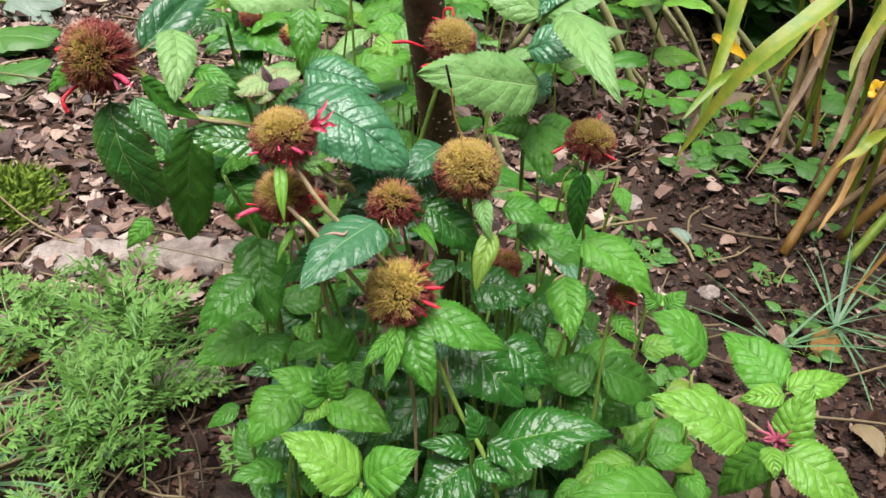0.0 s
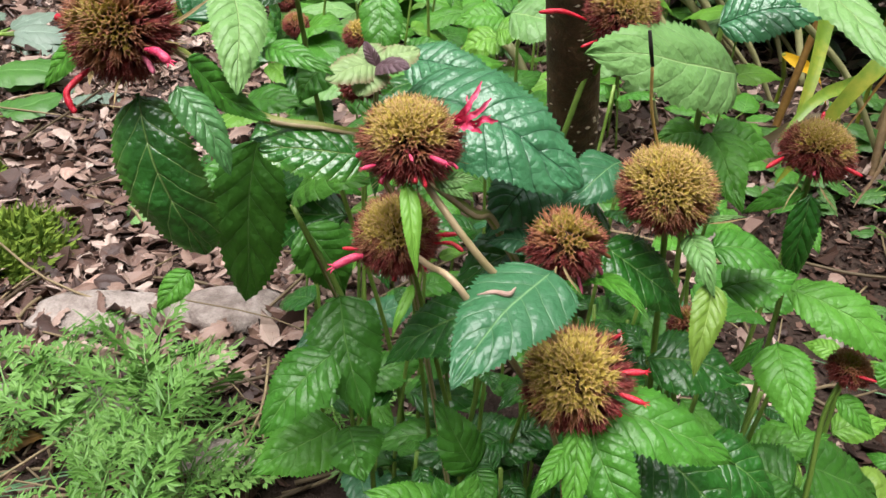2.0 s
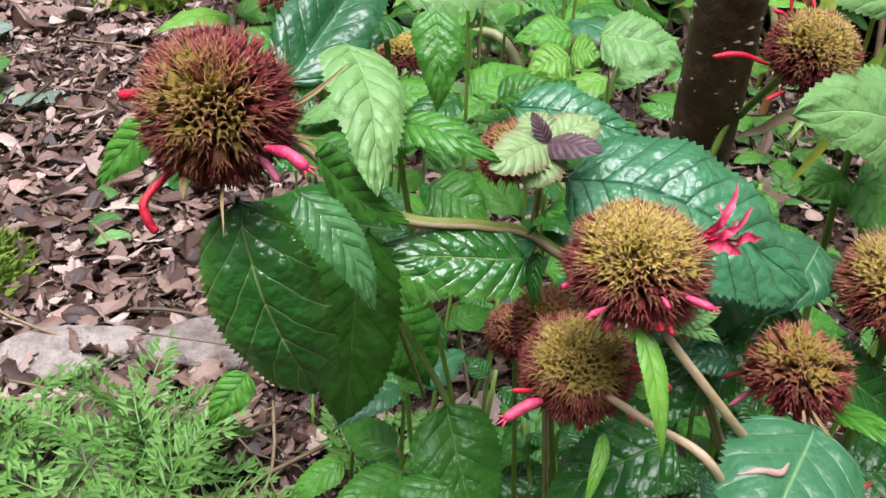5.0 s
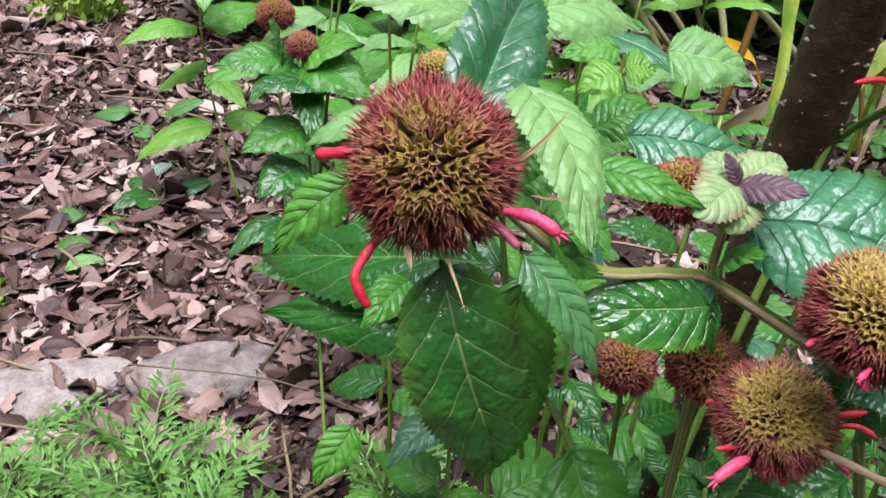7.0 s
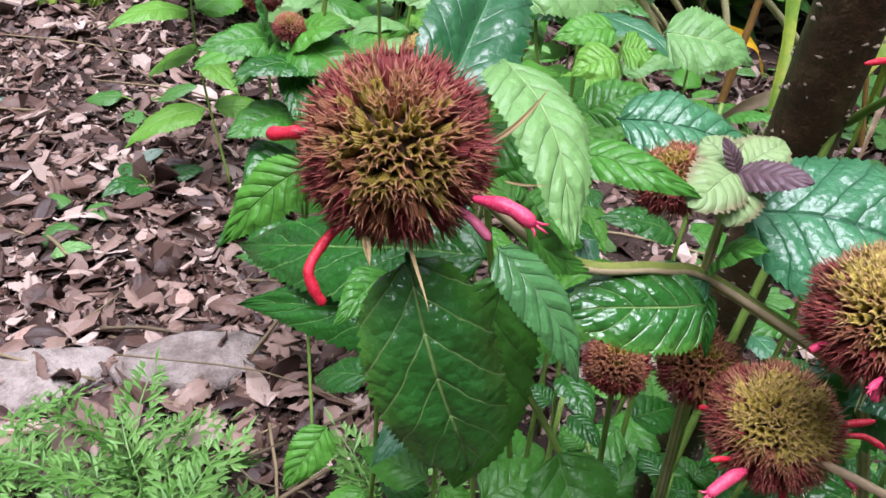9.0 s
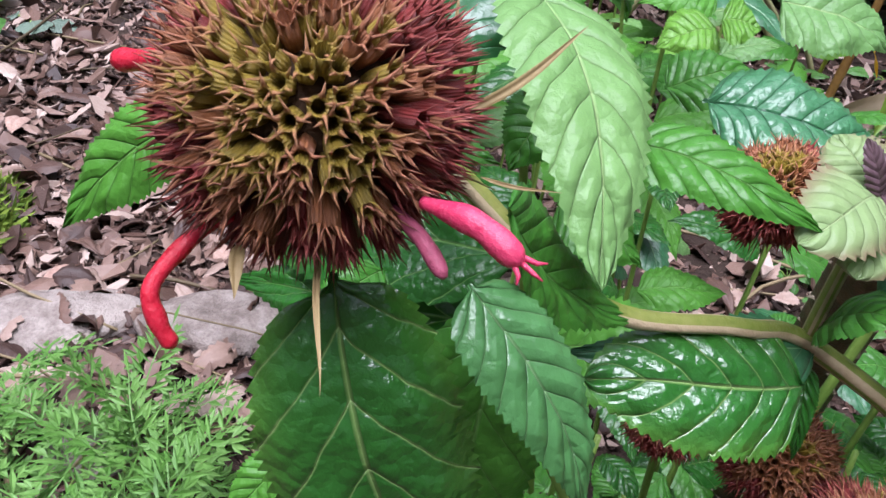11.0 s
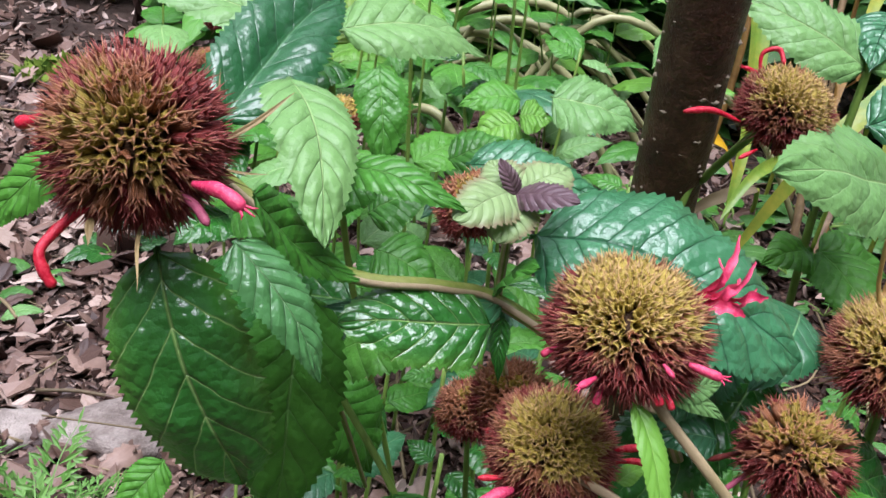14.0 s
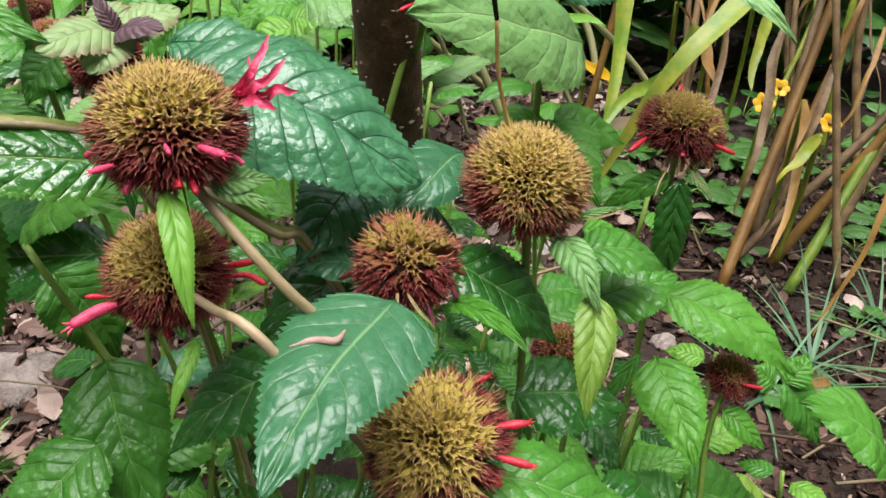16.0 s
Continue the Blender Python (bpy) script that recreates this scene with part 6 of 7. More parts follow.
cane_plant((0.40, 0.80, -0.01), (0.62, 0.98, 0.45), 0.0060, "leaning dry tan cane with papery sheaths", 1,
           [((0.56, 0.93, 0.33), (0.36, 0.60, 0.17), 0.030, strap_mat, 0.10)])
cane_plant((0.43, 0.84, -0.01), (0.66, 0.90, 0.40), 0.0050, "leaning dry tan cane with papery sheaths", 2,
           [((0.60, 0.88, 0.33), (0.42, 0.66, 0.02), 0.010, ochre_mat, 0.10)])
cane_plant((0.46, 0.78, -0.01), (0.74, 0.84, 0.36), 0.0055, "leaning dry tan cane with torn brown leaves", 3,
           [((0.62, 0.82, 0.24), (0.58, 0.60, 0.05), 0.022, strap_mat, 0.14)])
cane_plant((0.50, 0.90, -0.01), (0.70, 1.10, 0.52), 0.0055, "leaning dry cane with green and yellow blades", 4,
           [((0.58, 0.98, 0.30), (0.259, 0.857, 0.104), 0.034, strap_mat, 0.24), ((0.64, 1.04, 0.40), (0.52, 0.70, 0.20), 0.012, ochre_mat, 0.10)])
cane_plant((0.56, 0.86, -0.01), (0.86, 1.02, 0.42), 0.0060, "leaning dry tan cane with papery sheaths", 5,
           [((0.74, 0.95, 0.30), (0.62, 0.70, 0.04), 0.012, ochre_mat, 0.08)])
cane_plant((0.42, 1.22, -0.01), (0.50, 1.42, 0.50), 0.0055, "upright cane with arching yellow-green blades", 6,
           [((0.45, 1.32, 0.30), (0.32, 0.98, 0.06), 0.040, strap_mat, 0.22), ((0.46, 1.34, 0.34), (0.44, 1.00, 0.20), 0.014, ochre_mat, 0.14), ((0.46, 1.36, 0.38), (0.66, 1.04, 0.30), 0.034, strap_mat, 0.12)])
cane_plant((0.48, 1.05, -0.01), (0.60, 1.25, 0.55), 0.0050, "leaning dry cane with a green blade", 7,
           [((0.54, 1.15, 0.30), (0.40, 0.92, 0.28), 0.026, strap_mat, 0.12)])


def loose_blade(base, tip, width, mat, arch, label, seed):
    """A single long blade bending over from the cane clump."""
    g = Vector((base[0] + 0.02, base[1] + 0.04, ground_height(base[0], base[1])))
    ob = thing("blade_plant", g, label, "plant", "long-bladed plants")
    v, f = tube(spline([g, g.lerp(Vector(base), 0.5) + Vector((0.01, 0.01, 0)), Vector(base)], 5), [0.003] * 11, 6)
    mesh_object("stalk", v, f, strap_mat, ob)
    strap(base, tip, width, mat, ob, arch, seed=seed, twist=0.7)


loose_blade((0.55, 1.151, 0.158), (0.29, 0.9, 0.112), 0.03, strap_mat, 0.12, "broad yellow-green blade arching over the litter", 0)
loose_blade((0.511, 1.176, 0.196), (0.488, 1.021, 0.131), 0.03, ochre_mat, 0.06, "ochre withering blade hanging by the canes", 1)
loose_blade((0.482, 1.006, 0.203), (0.372, 0.863, 0.056), 0.009, cane_mat, 0.05, "long dry brown blade leaning by the canes", 2)
loose_blade((0.49, 0.861, 0.158), (0.401, 0.74, 0.048), 0.012, ochre_mat, 0.1, "curled ochre blade hanging to the ground", 3)
loose_blade((0.514, 0.952, 0.213), (0.427, 0.856, 0.048), 0.012, cane_mat, 0.05, "long dry brown blade leaning by the canes", 4)
loose_blade((0.4400, 1.290, 0.092), (0.5226, 1.2915, 0.018), 0.022, petal_yellow, 0.10, "short bright orange-yellow withering blade on the litter", 5)
loose_blade((0.444, 1.099, 0.065), (0.344, 1.128, 0.01), 0.02, straw_mat, 0.1, "dry tan blade lying over the litter", 6)
loose_blade((0.589, 1.124, 0.213), (0.499, 0.967, 0.14), 0.024, strap_mat, 0.12, "yellow-green blade among dry canes", 7)
loose_blade((0.464, 0.796, 0.145), (0.415, 0.776, 0.108), 0.014, strap_mat, 0.12, "yellow-green blade among dry canes", 8)


def dry_thicket():
    """More canes behind and beside, each with torn hanging blades."""
    rng = random.Random(77)
    for k in range(22):
        x, y = rng.uniform(0.48, 0.98), rng.uniform(0.74, 1.30)
        base = (x, y, -0.01)
        top = (x + rng.uniform(-0.04, 0.30), y + rng.uniform(0.0, 0.2), rng.uniform(0.32, 0.55))
        b, t = Vector(base), Vector(top)
        blades = []
        for q in range(rng.randint(2, 5)):
            u = rng.uniform(0.35, 0.95)
            s = b.lerp(t, u)
            d = Vector((rng.uniform(-0.14, 0.06), rng.uniform(-0.16, 0.04), -rng.uniform(0.3, 0.9) * s.z))
            if q % 2 == 0:
                d = (t - b).normalized() * rng.uniform(0.12, 0.26) + Vector((rng.uniform(-0.02, 0.10), rng.uniform(-0.06, 0.06), rng.uniform(-0.08, 0.02)))
            blades.append((tuple(s), tuple(s + d), rng.uniform(0.003, 0.010), rng.choice([cane_mat, cane_mat, cane_mat, ochre_mat, strap_mat]), rng.uniform(0.04, 0.16)))
        cane_plant(base, top, rng.uniform(0.003, 0.006), "dry tan cane with torn hanging brown and green blades", 30 + k, blades)


dry_thicket()


# ---- pale trailing vine stalks ----
def vine(points, r, label):
    line = spline(points, 8)
    v, f = tube(line, [r * (1 - 0.3 * i / len(line)) for i in range(len(line))], 8)
    ob = mesh_object("vine", v, f, vine_mat)
    return tagged(ob, label, "vine", "trailing vine stalks")


vine([(0.02, 1.32, 0.16), (0.12, 1.30, 0.20), (0.24, 1.28, 0.15), (0.33, 1.27, 0.0)], 0.008, "pale yellow-green fleshy vine stalk arching to the soil")
vine([(0.05, 1.40, 0.14), (0.18, 1.42, 0.20), (0.30, 1.38, 0.16), (0.42, 1.36, 0.0)], 0.008, "pale yellow-green fleshy vine stalk arching to the soil")
vine([(-0.05, 1.50, 0.10), (0.12, 1.56, 0.18), (0.30, 1.55, 0.20), (0.46, 1.52, 0.02)], 0.009, "pale yellow-green fleshy vine stalk arching to the soil")
vine([(0.30, 1.62, 0.12), (0.42, 1.58, 0.20), (0.52, 1.50, 0.12), (0.55, 1.45, 0.0)], 0.008, "pale yellow-green fleshy vine stalk arching to the soil")
vine([(-0.02, 1.10, 0.0), (-0.04, 1.05, 0.12), (0.02, 0.98, 0.17), (0.10, 0.95, 0.0)], 0.006, "pale yellow-green fleshy vine stalk arching to the soil")


def vine_tangle():
    """More thin pale stalks looping over the litter behind the clump."""
    rng = random.Random(91)
    for k in range(11):
        x, y = rng.uniform(-0.02, 0.30), rng.uniform(1.15, 1.75)
        ln, lift = rng.uniform(0.20, 0.42), rng.uniform(0.07, 0.17)
        dy = rng.uniform(-0.10, 0.06)
        z = rng.uniform(0.02, 0.10)
        vine([(x, y, z), (x + ln * 0.3, y + dy * 0.3, z + lift), (x + ln * 0.75, y + dy * 0.8, lift * 0.9), (x + ln, y + dy, ground_height(x + ln, y + dy))], rng.uniform(0.0035, 0.006), "thin pale yellow-green vine stalk looping over the litter")


vine_tangle()


def yellow_flower(place, size, seed):
    rng = random.Random(seed)
    p = Vector(place)
    g = Vector((p.x + 0.01, p.y + 0.02, ground_height(p.x, p.y)))
    ob = thing("yellow_flower", g, "small bright yellow flower on a thin stalk", "flower", "yellow flowers")
    v, f = tube(spline([g, (g + p) / 2 + Vector((0.006, 0, 0)), p], 5), [0.0012] * 11, 6)
    mesh_object("stalk", v, f, stem_green, ob)
    face = Vector((-0.35, -0.75, 0.55)).normalized()
    s = face.orthogonal().normalized()
    for k in range(6):
        d = Matrix.Rotation(k * 1.047 + rng.uniform(-0.1, 0.1), 3, face) @ s
        v, f, uv = leaf_shape(p + d * size * 0.1, p + d * size + face * size * 0.3, size * 0.85, face, 0.08, 0.2, 0, 8, 3, 0.0, 0.0, k, 0.9)
        mesh_object("petal", v, f, petal_yellow, ob, uv)
    v, f = tube([p - face * size * 0.1, p + face * size * 0.3], [size * 0.25, size * 0.2], 8)
    mesh_object("flower_centre", v, f, ochre_mat, ob)


cover_patch(11, 12, 0.50, 0.85, 0.68, 1.00, 0.030)
cover_patch(13, 4, 0.40, 0.75, 0.78, 1.08, 0.036)
cover_patch(14, 6, 0.12, 0.50, 1.00, 1.45, 0.050, bright_leaf)
cover_patch(12, 10, 0.55, 1.00, 0.95, 1.40, 0.050)


yellow_flower((0.607, 1.085, 0.087), 0.015, 1)
yellow_flower((0.634, 1.097, 0.104), 0.013, 2)
yellow_flower((0.66, 1.02, 0.08), 0.014, 3)


# ---- grass by the soil path ----
def grass_tuft(x, y, count, length, seed, label):
    rng = random.Random(seed)
    p = Vector((x, y, ground_height(x, y)))
    verts, faces = [], []
    for _ in range(count):
        a = rng.uniform(0, 6.28)
        d = Vector((math.cos(a), math.sin(a), rng.uniform(0.1, 0.9))).normalized()
        ln = length * rng.uniform(0.5, 1.1)
        s = d.cross(Vector((0, 0, 1))).normalized() * 0.0018
        o = len(verts)
        for i in range(7):
            u = i / 6
            q = p + d * ln * u - Vector((0, 0, 0.25 * ln * u * u))
            q.z = max(q.z, p.z + 0.004)
            verts += [q - s * (1 - u * 0.95), q + s * (1 - u * 0.95)]
        faces += [(o + 2 * i, o + 2 * i + 1, o + 2 * i + 3, o + 2 * i + 2) for i in range(6)]
    return tagged(mesh_object("grass_tuft", verts, faces, grass_mat), label, "grass", "grass tufts")


grass_tuft(0.40, 0.66, 22, 0.16, 1, "blue-green grass blades sprawling on the soil")
grass_tuft(0.33, 0.62, 14, 0.14, 2, "blue-green grass blades sprawling on the soil")
grass_tuft(0.52, 0.72, 20, 0.14, 3, "green grass blades beside the canes")
grass_tuft(-0.30, 0.42, 26, 0.12, 4, "thin grass blades among feathery weeds")
grass_tuft(-0.36, 0.50, 20, 0.12, 5, "thin grass blades among feathery weeds")


# ---- leafy stems behind ----
def back_stem(x, y, height, pairs, size, mats, seed, lean=(0, 0), label="leafy bee balm stem standing further back", tip_head=False):
    rng = random.Random(seed)
    base = Vector((x, y, ground_height(x, y)))
    ob = bee_balm(base, label)
    top = base + Vector((lean[0], lean[1], height))
    pts = [base, base.lerp(top, 0.5) + Vector((rng.gauss(0, 0.008), rng.gauss(0, 0.008), 0)), top]
    stem(ob, pts, 0.0024, 0.0015, stem_green)
    line = spline(pts, 20)
    for k in range(pairs):
        u = 0.30 + 0.70 * k / max(1, pairs - 1)
        q = line[min(len(line) - 1, int(u * (len(line) - 1)))]
        a = rng.uniform(-0.4, 0.4) + (k % 2) * math.pi / 2 + 0.4
        for s in (0, math.pi):
            d = Vector((math.cos(a + s), math.sin(a + s), 0))
            ln = size * rng.uniform(0.7, 1.1) * (0.55 if k == pairs - 1 else 1.0)
            t = q + d * ln * 0.93 + Vector((0, 0, ln * rng.uniform(-0.55, 0.25)))
            v, f, uv = leaf_shape(q + d * 0.004, t, ln * rng.uniform(0.42, 0.52), (d.x * 0.3, -0.35, 1), 0.10, 0.22, 0.0, 26, 5, 0.014, 0.075, rng.uniform(0, 30))
            mesh_object("leaf", v, f, rng.choice(mats), ob, uv)
    if tip_head:
        flower_head(ob, top, 0.011, (0.1, -0.4, 0.9), 110, False, False, True)
    return ob


GREENS = [mid_leaf, mid_leaf, dark_leaf, bright_leaf, wet_leaf]
LIGHTS = [bright_leaf, mid_leaf, lime_leaf, pale_leaf]
back_stem(-0.075, 0.600, 0.33, 4, 0.055, GREENS, 1, (0.01, 0.0))
back_stem(-0.040, 0.640, 0.30, 4, 0.060, GREENS, 2, (0.01, 0.01))
back_stem(0.000, 0.620, 0.34, 5, 0.055, GREENS, 3, (-0.01, 0.01))
back_stem(-0.020, 0.540, 0.24, 4, 0.050, GREENS, 4, (-0.01, 0.0))
back_stem(0.030, 0.560, 0.26, 4, 0.052, GREENS, 5, (0.01, 0.0))
back_stem(-0.125, 0.540, 0.22, 3, 0.050, GREENS, 6, (0.0, 0.0))
back_stem(-0.060, 0.470, 0.22, 3, 0.048, GREENS, 7, (0.0, 0.0))
back_stem(0.075, 0.500, 0.22, 4, 0.050, GREENS, 8, (0.01, 0.0))
back_stem(-0.150, 0.700, 0.30, 4, 0.060, GREENS, 9, (0.02, 0.0))
back_stem(-0.090, 0.760, 0.32, 4, 0.065, LIGHTS, 10, (0.02, 0.0))
back_stem(-0.010, 0.780, 0.33, 4, 0.065, LIGHTS, 11, (-0.02, 0.0))
back_stem(0.060, 0.720, 0.28, 4, 0.060, LIGHTS, 12, (0.0, 0.0))
back_stem(-0.170, 0.800, 0.28, 4, 0.060, GREENS, 13, (0.0, 0.0), "leafy bee balm stem with a small red head further back", True)
back_stem(-0.030, 0.900, 0.36, 5, 0.070, LIGHTS, 14, (0.0, 0.02))
back_stem(0.060, 0.960, 0.36, 5, 0.070, LIGHTS, 15, (0.0, 0.02))
back_stem(-0.045, 0.700, 0.34, 5, 0.060, LIGHTS, 31, (0.02, 0.0))
back_stem(-0.110, 0.660, 0.30, 4, 0.058, LIGHTS, 32, (0.0, 0.0))
back_stem(0.030, 0.680, 0.33, 5, 0.058, GREENS, 33, (-0.02, 0.0))
back_stem(-0.060, 0.840, 0.34, 5, 0.070, LIGHTS, 34, (0.01, 0.0))
back_stem(-0.120, 0.900, 0.30, 4, 0.070, LIGHTS, 35, (0.0, 0.0))
back_stem(0.010, 0.500, 0.20, 3, 0.045, GREENS, 36, (0.0, 0.0))
back_stem(-0.095, 0.500, 0.20, 4, 0.048, GREENS, 37, (0.0, 0.0))
back_stem(0.110, 0.600, 0.20, 4, 0.050, GREENS, 38, (0.0, 0.0))
def back_row():
    """Looser leafy stems filling the bed behind the clump."""
    rng = random.Random(61)
    for k in range(22):
        x, y = rng.uniform(-0.26, 0.34), rng.uniform(0.98, 1.62)
        back_stem(x, y, rng.uniform(0.26, 0.46), 5, rng.uniform(0.07, 0.10), LIGHTS, 300 + k, (rng.gauss(0, 0.02), rng.gauss(0, 0.02)))


back_row()


def side_row():
    rng = random.Random(67)
    for k in range(8):
        x, y = rng.uniform(0.10, 0.60), rng.uniform(1.40, 1.85)
        back_stem(x, y, rng.uniform(0.22, 0.42), 5, rng.uniform(0.08, 0.11), LIGHTS, 400 + k, (rng.gauss(0, 0.02), rng.gauss(0, 0.02)))


side_row()
back_stem(0.100, 0.460, 0.24, 4, 0.050, GREENS, 41, (0.01, 0.0))
back_stem(0.130, 0.420, 0.19, 4, 0.048, LIGHTS, 42, (0.0, 0.0))
back_stem(0.060, 0.460, 0.25, 4, 0.050, GREENS, 43, (0.0, 0.0))
back_stem(0.090, 0.400, 0.20, 4, 0.046, GREENS, 44, (0.0, 0.0))
back_stem(0.125, 0.350, 0.15, 4, 0.046, LIGHTS, 45, (0.0, 0.0))
back_stem(0.160, 0.400, 0.14, 4, 0.044, LIGHTS, 46, (0.0, 0.0))
back_stem(0.020, 0.440, 0.26, 4, 0.048, GREENS, 47, (0.0, 0.0))
back_stem(-0.030, 0.450, 0.24, 4, 0.048, GREENS, 48, (0.0, 0.0))
back_stem(-0.100, 0.430, 0.22, 4, 0.046, GREENS, 49, (0.0, 0.0))
back_stem(-0.070, 0.340, 0.17, 4, 0.044, GREENS, 50, (0.0, 0.0))
back_stem(-0.100, 0.360, 0.15, 3, 0.044, GREENS, 51, (0.0, 0.0))
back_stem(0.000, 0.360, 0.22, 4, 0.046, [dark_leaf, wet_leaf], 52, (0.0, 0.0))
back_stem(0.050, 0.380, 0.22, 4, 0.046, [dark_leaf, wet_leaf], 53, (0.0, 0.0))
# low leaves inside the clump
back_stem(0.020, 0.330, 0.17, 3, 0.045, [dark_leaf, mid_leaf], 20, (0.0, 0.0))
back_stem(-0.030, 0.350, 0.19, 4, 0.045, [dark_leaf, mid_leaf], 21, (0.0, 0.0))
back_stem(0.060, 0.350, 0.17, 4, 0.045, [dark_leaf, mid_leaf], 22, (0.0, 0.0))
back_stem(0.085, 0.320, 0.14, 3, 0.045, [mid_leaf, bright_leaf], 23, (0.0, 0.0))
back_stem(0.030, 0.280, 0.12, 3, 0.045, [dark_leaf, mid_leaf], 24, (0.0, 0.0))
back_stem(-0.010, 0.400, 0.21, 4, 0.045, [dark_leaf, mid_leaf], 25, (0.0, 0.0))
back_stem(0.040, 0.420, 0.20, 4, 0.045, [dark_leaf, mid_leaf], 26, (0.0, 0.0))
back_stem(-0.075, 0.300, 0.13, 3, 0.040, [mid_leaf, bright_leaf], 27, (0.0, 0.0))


def shade_filler_leaves():
    """Low dark-coloured leaves added inside the clump so that its gaps look deeply shaded."""
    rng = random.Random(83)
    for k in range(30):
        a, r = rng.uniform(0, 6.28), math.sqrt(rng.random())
        back_stem(0.025 + 0.115 * r * math.cos(a), 0.40 + 0.12 * r * math.sin(a), rng.uniform(0.07, 0.15), 3, 0.046, [dark_leaf, dark_leaf, mid_leaf], 500 + k, (0, 0), "short dark leafy stem added to deepen shade inside the clump")
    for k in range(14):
        back_stem(rng.uniform(-0.07, 0.09), rng.uniform(0.35, 0.45), rng.uniform(0.15, 0.21), 4, 0.044, [dark_leaf, dark_leaf, mid_leaf], 540 + k, (0, 0), "dark leafy stem added to deepen shade inside the clump")


shade_filler_leaves()


# ---- far foliage closing the bed ----
def far_bush(x, y, radius, height, count, mat, size, seed, label):
    """A far shrub: short limbs under a loose crown of many leaves."""
    rng = random.Random(seed)
    base = Vector((x, y, ground_height(x, y)))
    ob = thing("shrub", base, label, "shrub", "far shrubs")
    for k in range(7):
        a = k * 0.9 + rng.uniform(-0.2, 0.2)
        tip = base + Vector((math.cos(a) * radius * 0.5, math.sin(a) * radius * 0.5, height * rng.uniform(0.5, 0.85)))
        v, f = tube(spline([base, base.lerp(tip, 0.5) + Vector((0, 0, 0.1 * height)), tip], 4), [0.006 - 0.0005 * i for i in range(9)], 6)
        mesh_object("limb", v, f, stem_green, ob)
    v, f, uv = [], [], []
    for k in range(count):
        d = Vector((rng.gauss(0, 1), rng.gauss(0, 1), rng.gauss(0, 1))).normalized() * rng.random() ** 0.4
        p = base + Vector((d.x * radius, d.y * radius, height * (0.55 + 0.5 * d.z)))
        a = rng.uniform(0, 6.28)
        t = p + Vector((math.cos(a), math.sin(a), rng.uniform(-0.7, 0.3))).normalized() * size * rng.uniform(0.6, 1.2)
        lv, lf, luv = leaf_shape(p, t, size * 0.5, (0, -0.5, 1), 0.1, 0.2, 0, 8, 2, 0.0, 0.05, k * 0.7, 0.3)
        f += [tuple(len(v) + q for q in face) for face in lf]
        v += lv
        uv += luv
    tagged(mesh_object("crown", v, f, mat, ob, uv), kind="stuff")


for k, (x, y, r, h, m) in enumerate(((-0.15, 1.75, 0.22, 0.40, bright_leaf), (0.25, 1.85, 0.26, 0.45, bright_leaf), (0.62, 1.75, 0.28, 0.50, weed_leaf), (1.0, 1.60, 0.30, 0.55, weed_leaf), (0.0, 2.4, 0.4, 0.6, bright_leaf), (0.55, 2.4, 0.4, 0.7, bright_leaf), (1.3, 2.2, 0.45, 0.8, weed_leaf), (-0.7, 2.9, 0.4, 0.5, mid_leaf), (-1.5, 2.8, 0.5, 0.6, weed_leaf), (0.9, 3.2, 0.6, 1.0, mid_leaf), (-0.2, 3.6, 0.7, 0.9, weed_leaf), (1.9, 3.0, 0.7, 1.1, mid_leaf), (-1.2, 4.0, 0.8, 0.9, mid_leaf), (-2.4, 4.2, 0.9, 1.0, weed_leaf), (0.6, 4.6, 1.0, 1.3, weed_leaf), (2.4, 4.6, 1.1, 1.4, mid_leaf))):
    far_bush(x, y, r, h, 420, m, 0.06 + 0.03 * y, 50 + k, "leafy green shrub at the back of the bed")


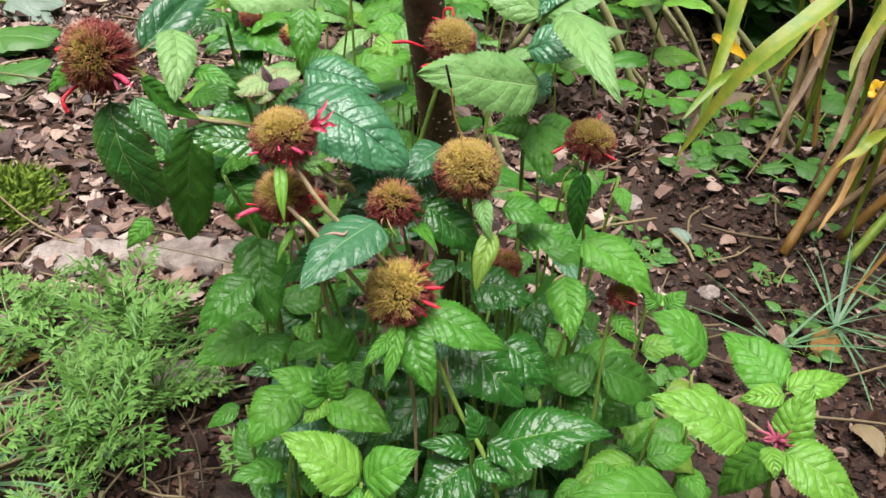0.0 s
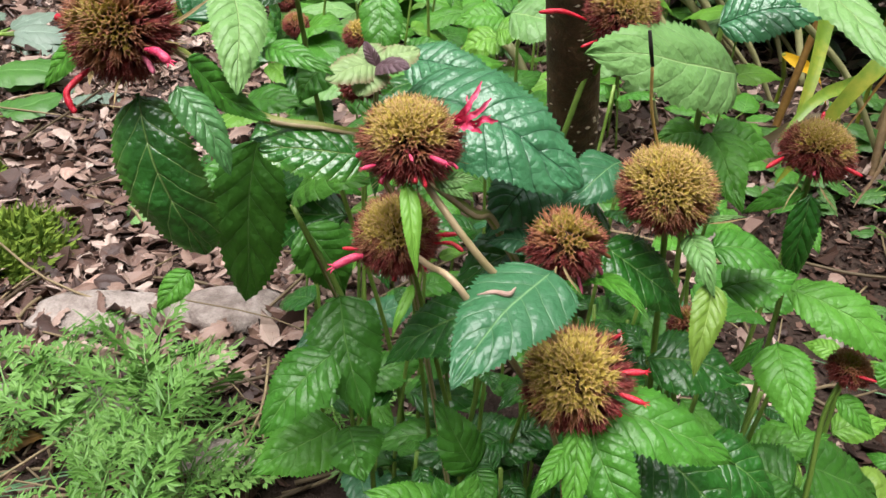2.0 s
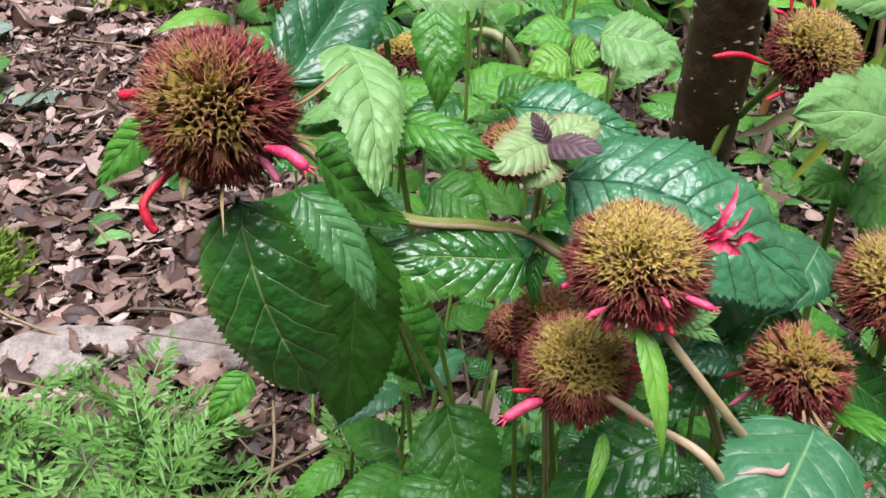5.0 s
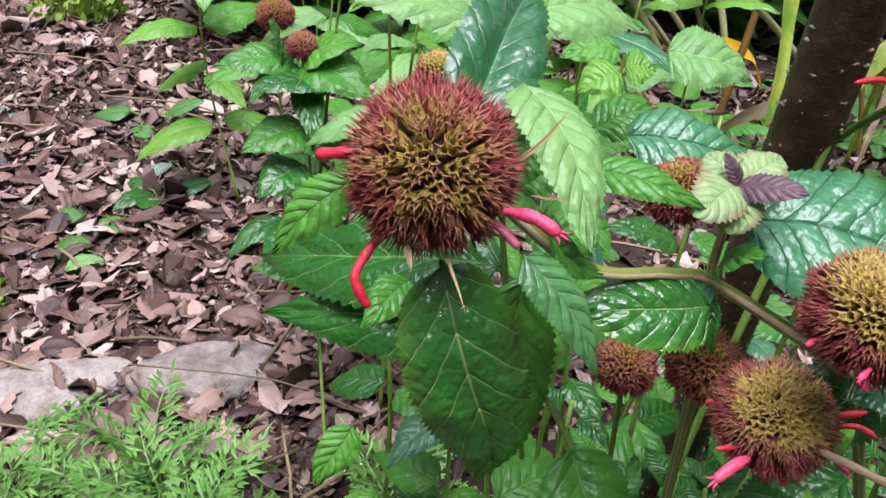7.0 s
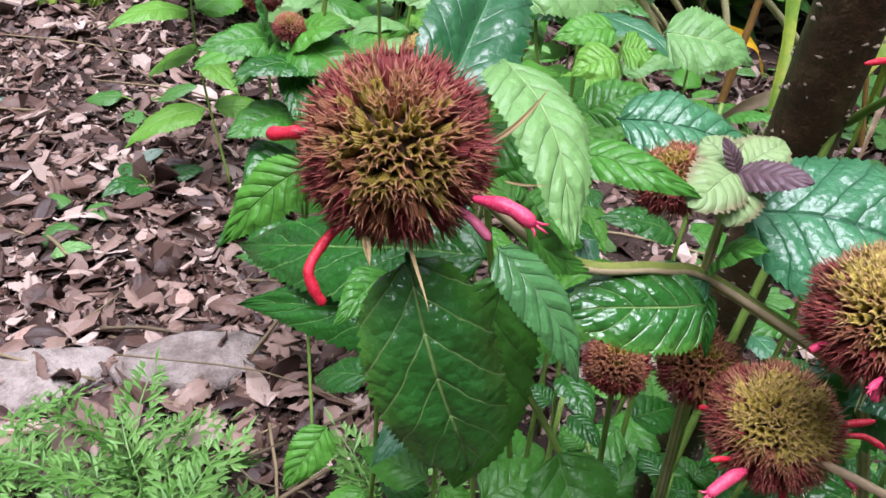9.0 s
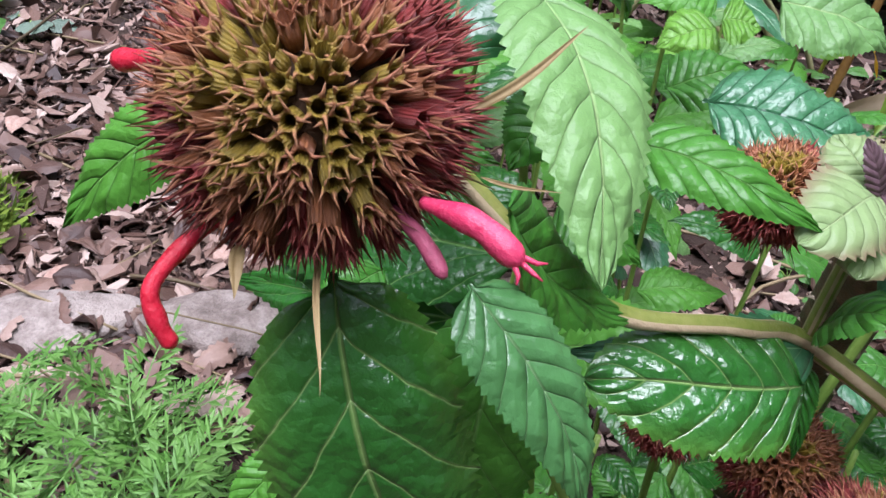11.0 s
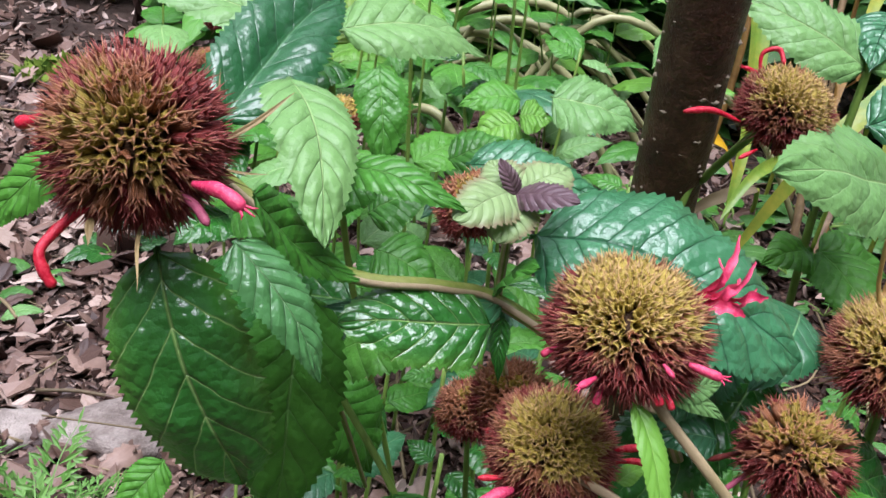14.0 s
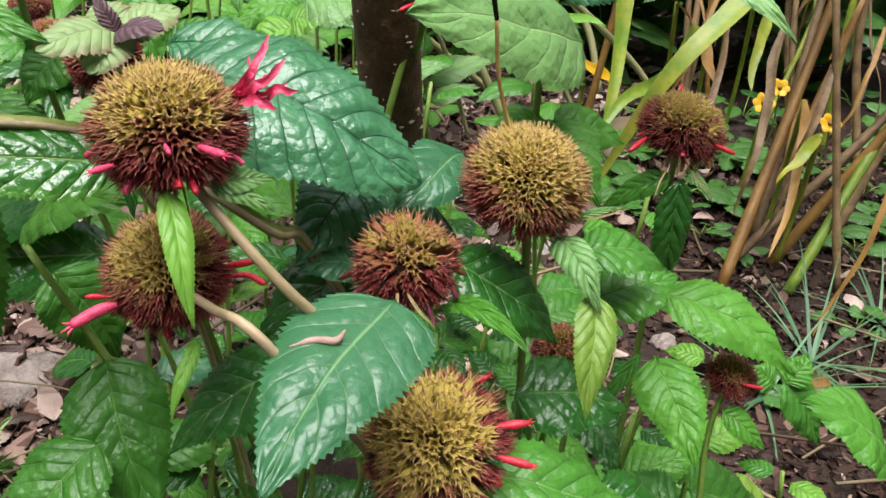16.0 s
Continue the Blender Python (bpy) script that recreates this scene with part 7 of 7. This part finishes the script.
# ---- tall trees added all round to block light from the low sky ----
def tree(x, y, height, radius, seed, label):
    rng = random.Random(seed)
    base = Vector((x, y, ground_height(x, y) - 0.05))
    ob = thing("tree", base, label, "tree", "trees round the garden")
    top = base + Vector((rng.uniform(-0.3, 0.3), rng.uniform(-0.3, 0.3), height * 0.8))
    line = spline([base, base.lerp(top, 0.5) + Vector((0.1, 0, 0)), top], 6)
    v, f = tube(line, [0.16 * (1 - 0.8 * i / len(line)) for i in range(len(line))], 10)
    mesh_object("trunk", v, f, bark, ob)
    for k in range(6):
        a = k * 1.05 + rng.uniform(-0.3, 0.3)
        p = line[4 + k % 6]
        q = p + Vector((math.cos(a) * radius * 0.8, math.sin(a) * radius * 0.8, height * 0.2))
        v, f = tube(spline([p, p.lerp(q, 0.5) + Vector((0, 0, 0.15)), q], 4), [0.06 * (1 - 0.1 * i) for i in range(9)], 6)
        mesh_object("limb", v, f, bark, ob)
    v, f, uv = [], [], []
    for k in range(900):
        d = Vector((rng.gauss(0, 1), rng.gauss(0, 1), rng.gauss(0, 1))).normalized() * rng.random() ** 0.35
        c = base + Vector((d.x * radius, d.y * radius, height * (0.54 + 0.46 * d.z)))
        a = rng.uniform(0, 6.28)
        t = c + Vector((math.cos(a), math.sin(a), rng.uniform(-0.8, 0.2))).normalized() * rng.uniform(0.25, 0.5)
        lv, lf, luv = leaf_shape(c, t, 0.22, (rng.gauss(0, 0.5), rng.gauss(0, 0.5), 1), 0.08, 0.2, 0, 4, 1, 0.0, 0.0, k * 0.7, 0.5)
        f += [tuple(len(v) + q for q in face) for face in lf]
        v += lv
        uv += luv
    tagged(mesh_object("crown", v, f, dark_leaf, ob, uv), kind="stuff")


# assumed ring of trees: leaves light mainly from overhead, so shade and reflections darken
for k in range(16):
    a = 2 * math.pi * k / 16 + 0.2
    tree(0.2 + 5.2 * math.cos(a), 0.8 + 5.2 * math.sin(a) + (1.6 if math.sin(a) > 0.3 else 0.0), 5.6 + 0.9 * math.sin(k * 2.1), 1.45, 200 + k, "leafy dark tree added at the garden edge to block low sky light")
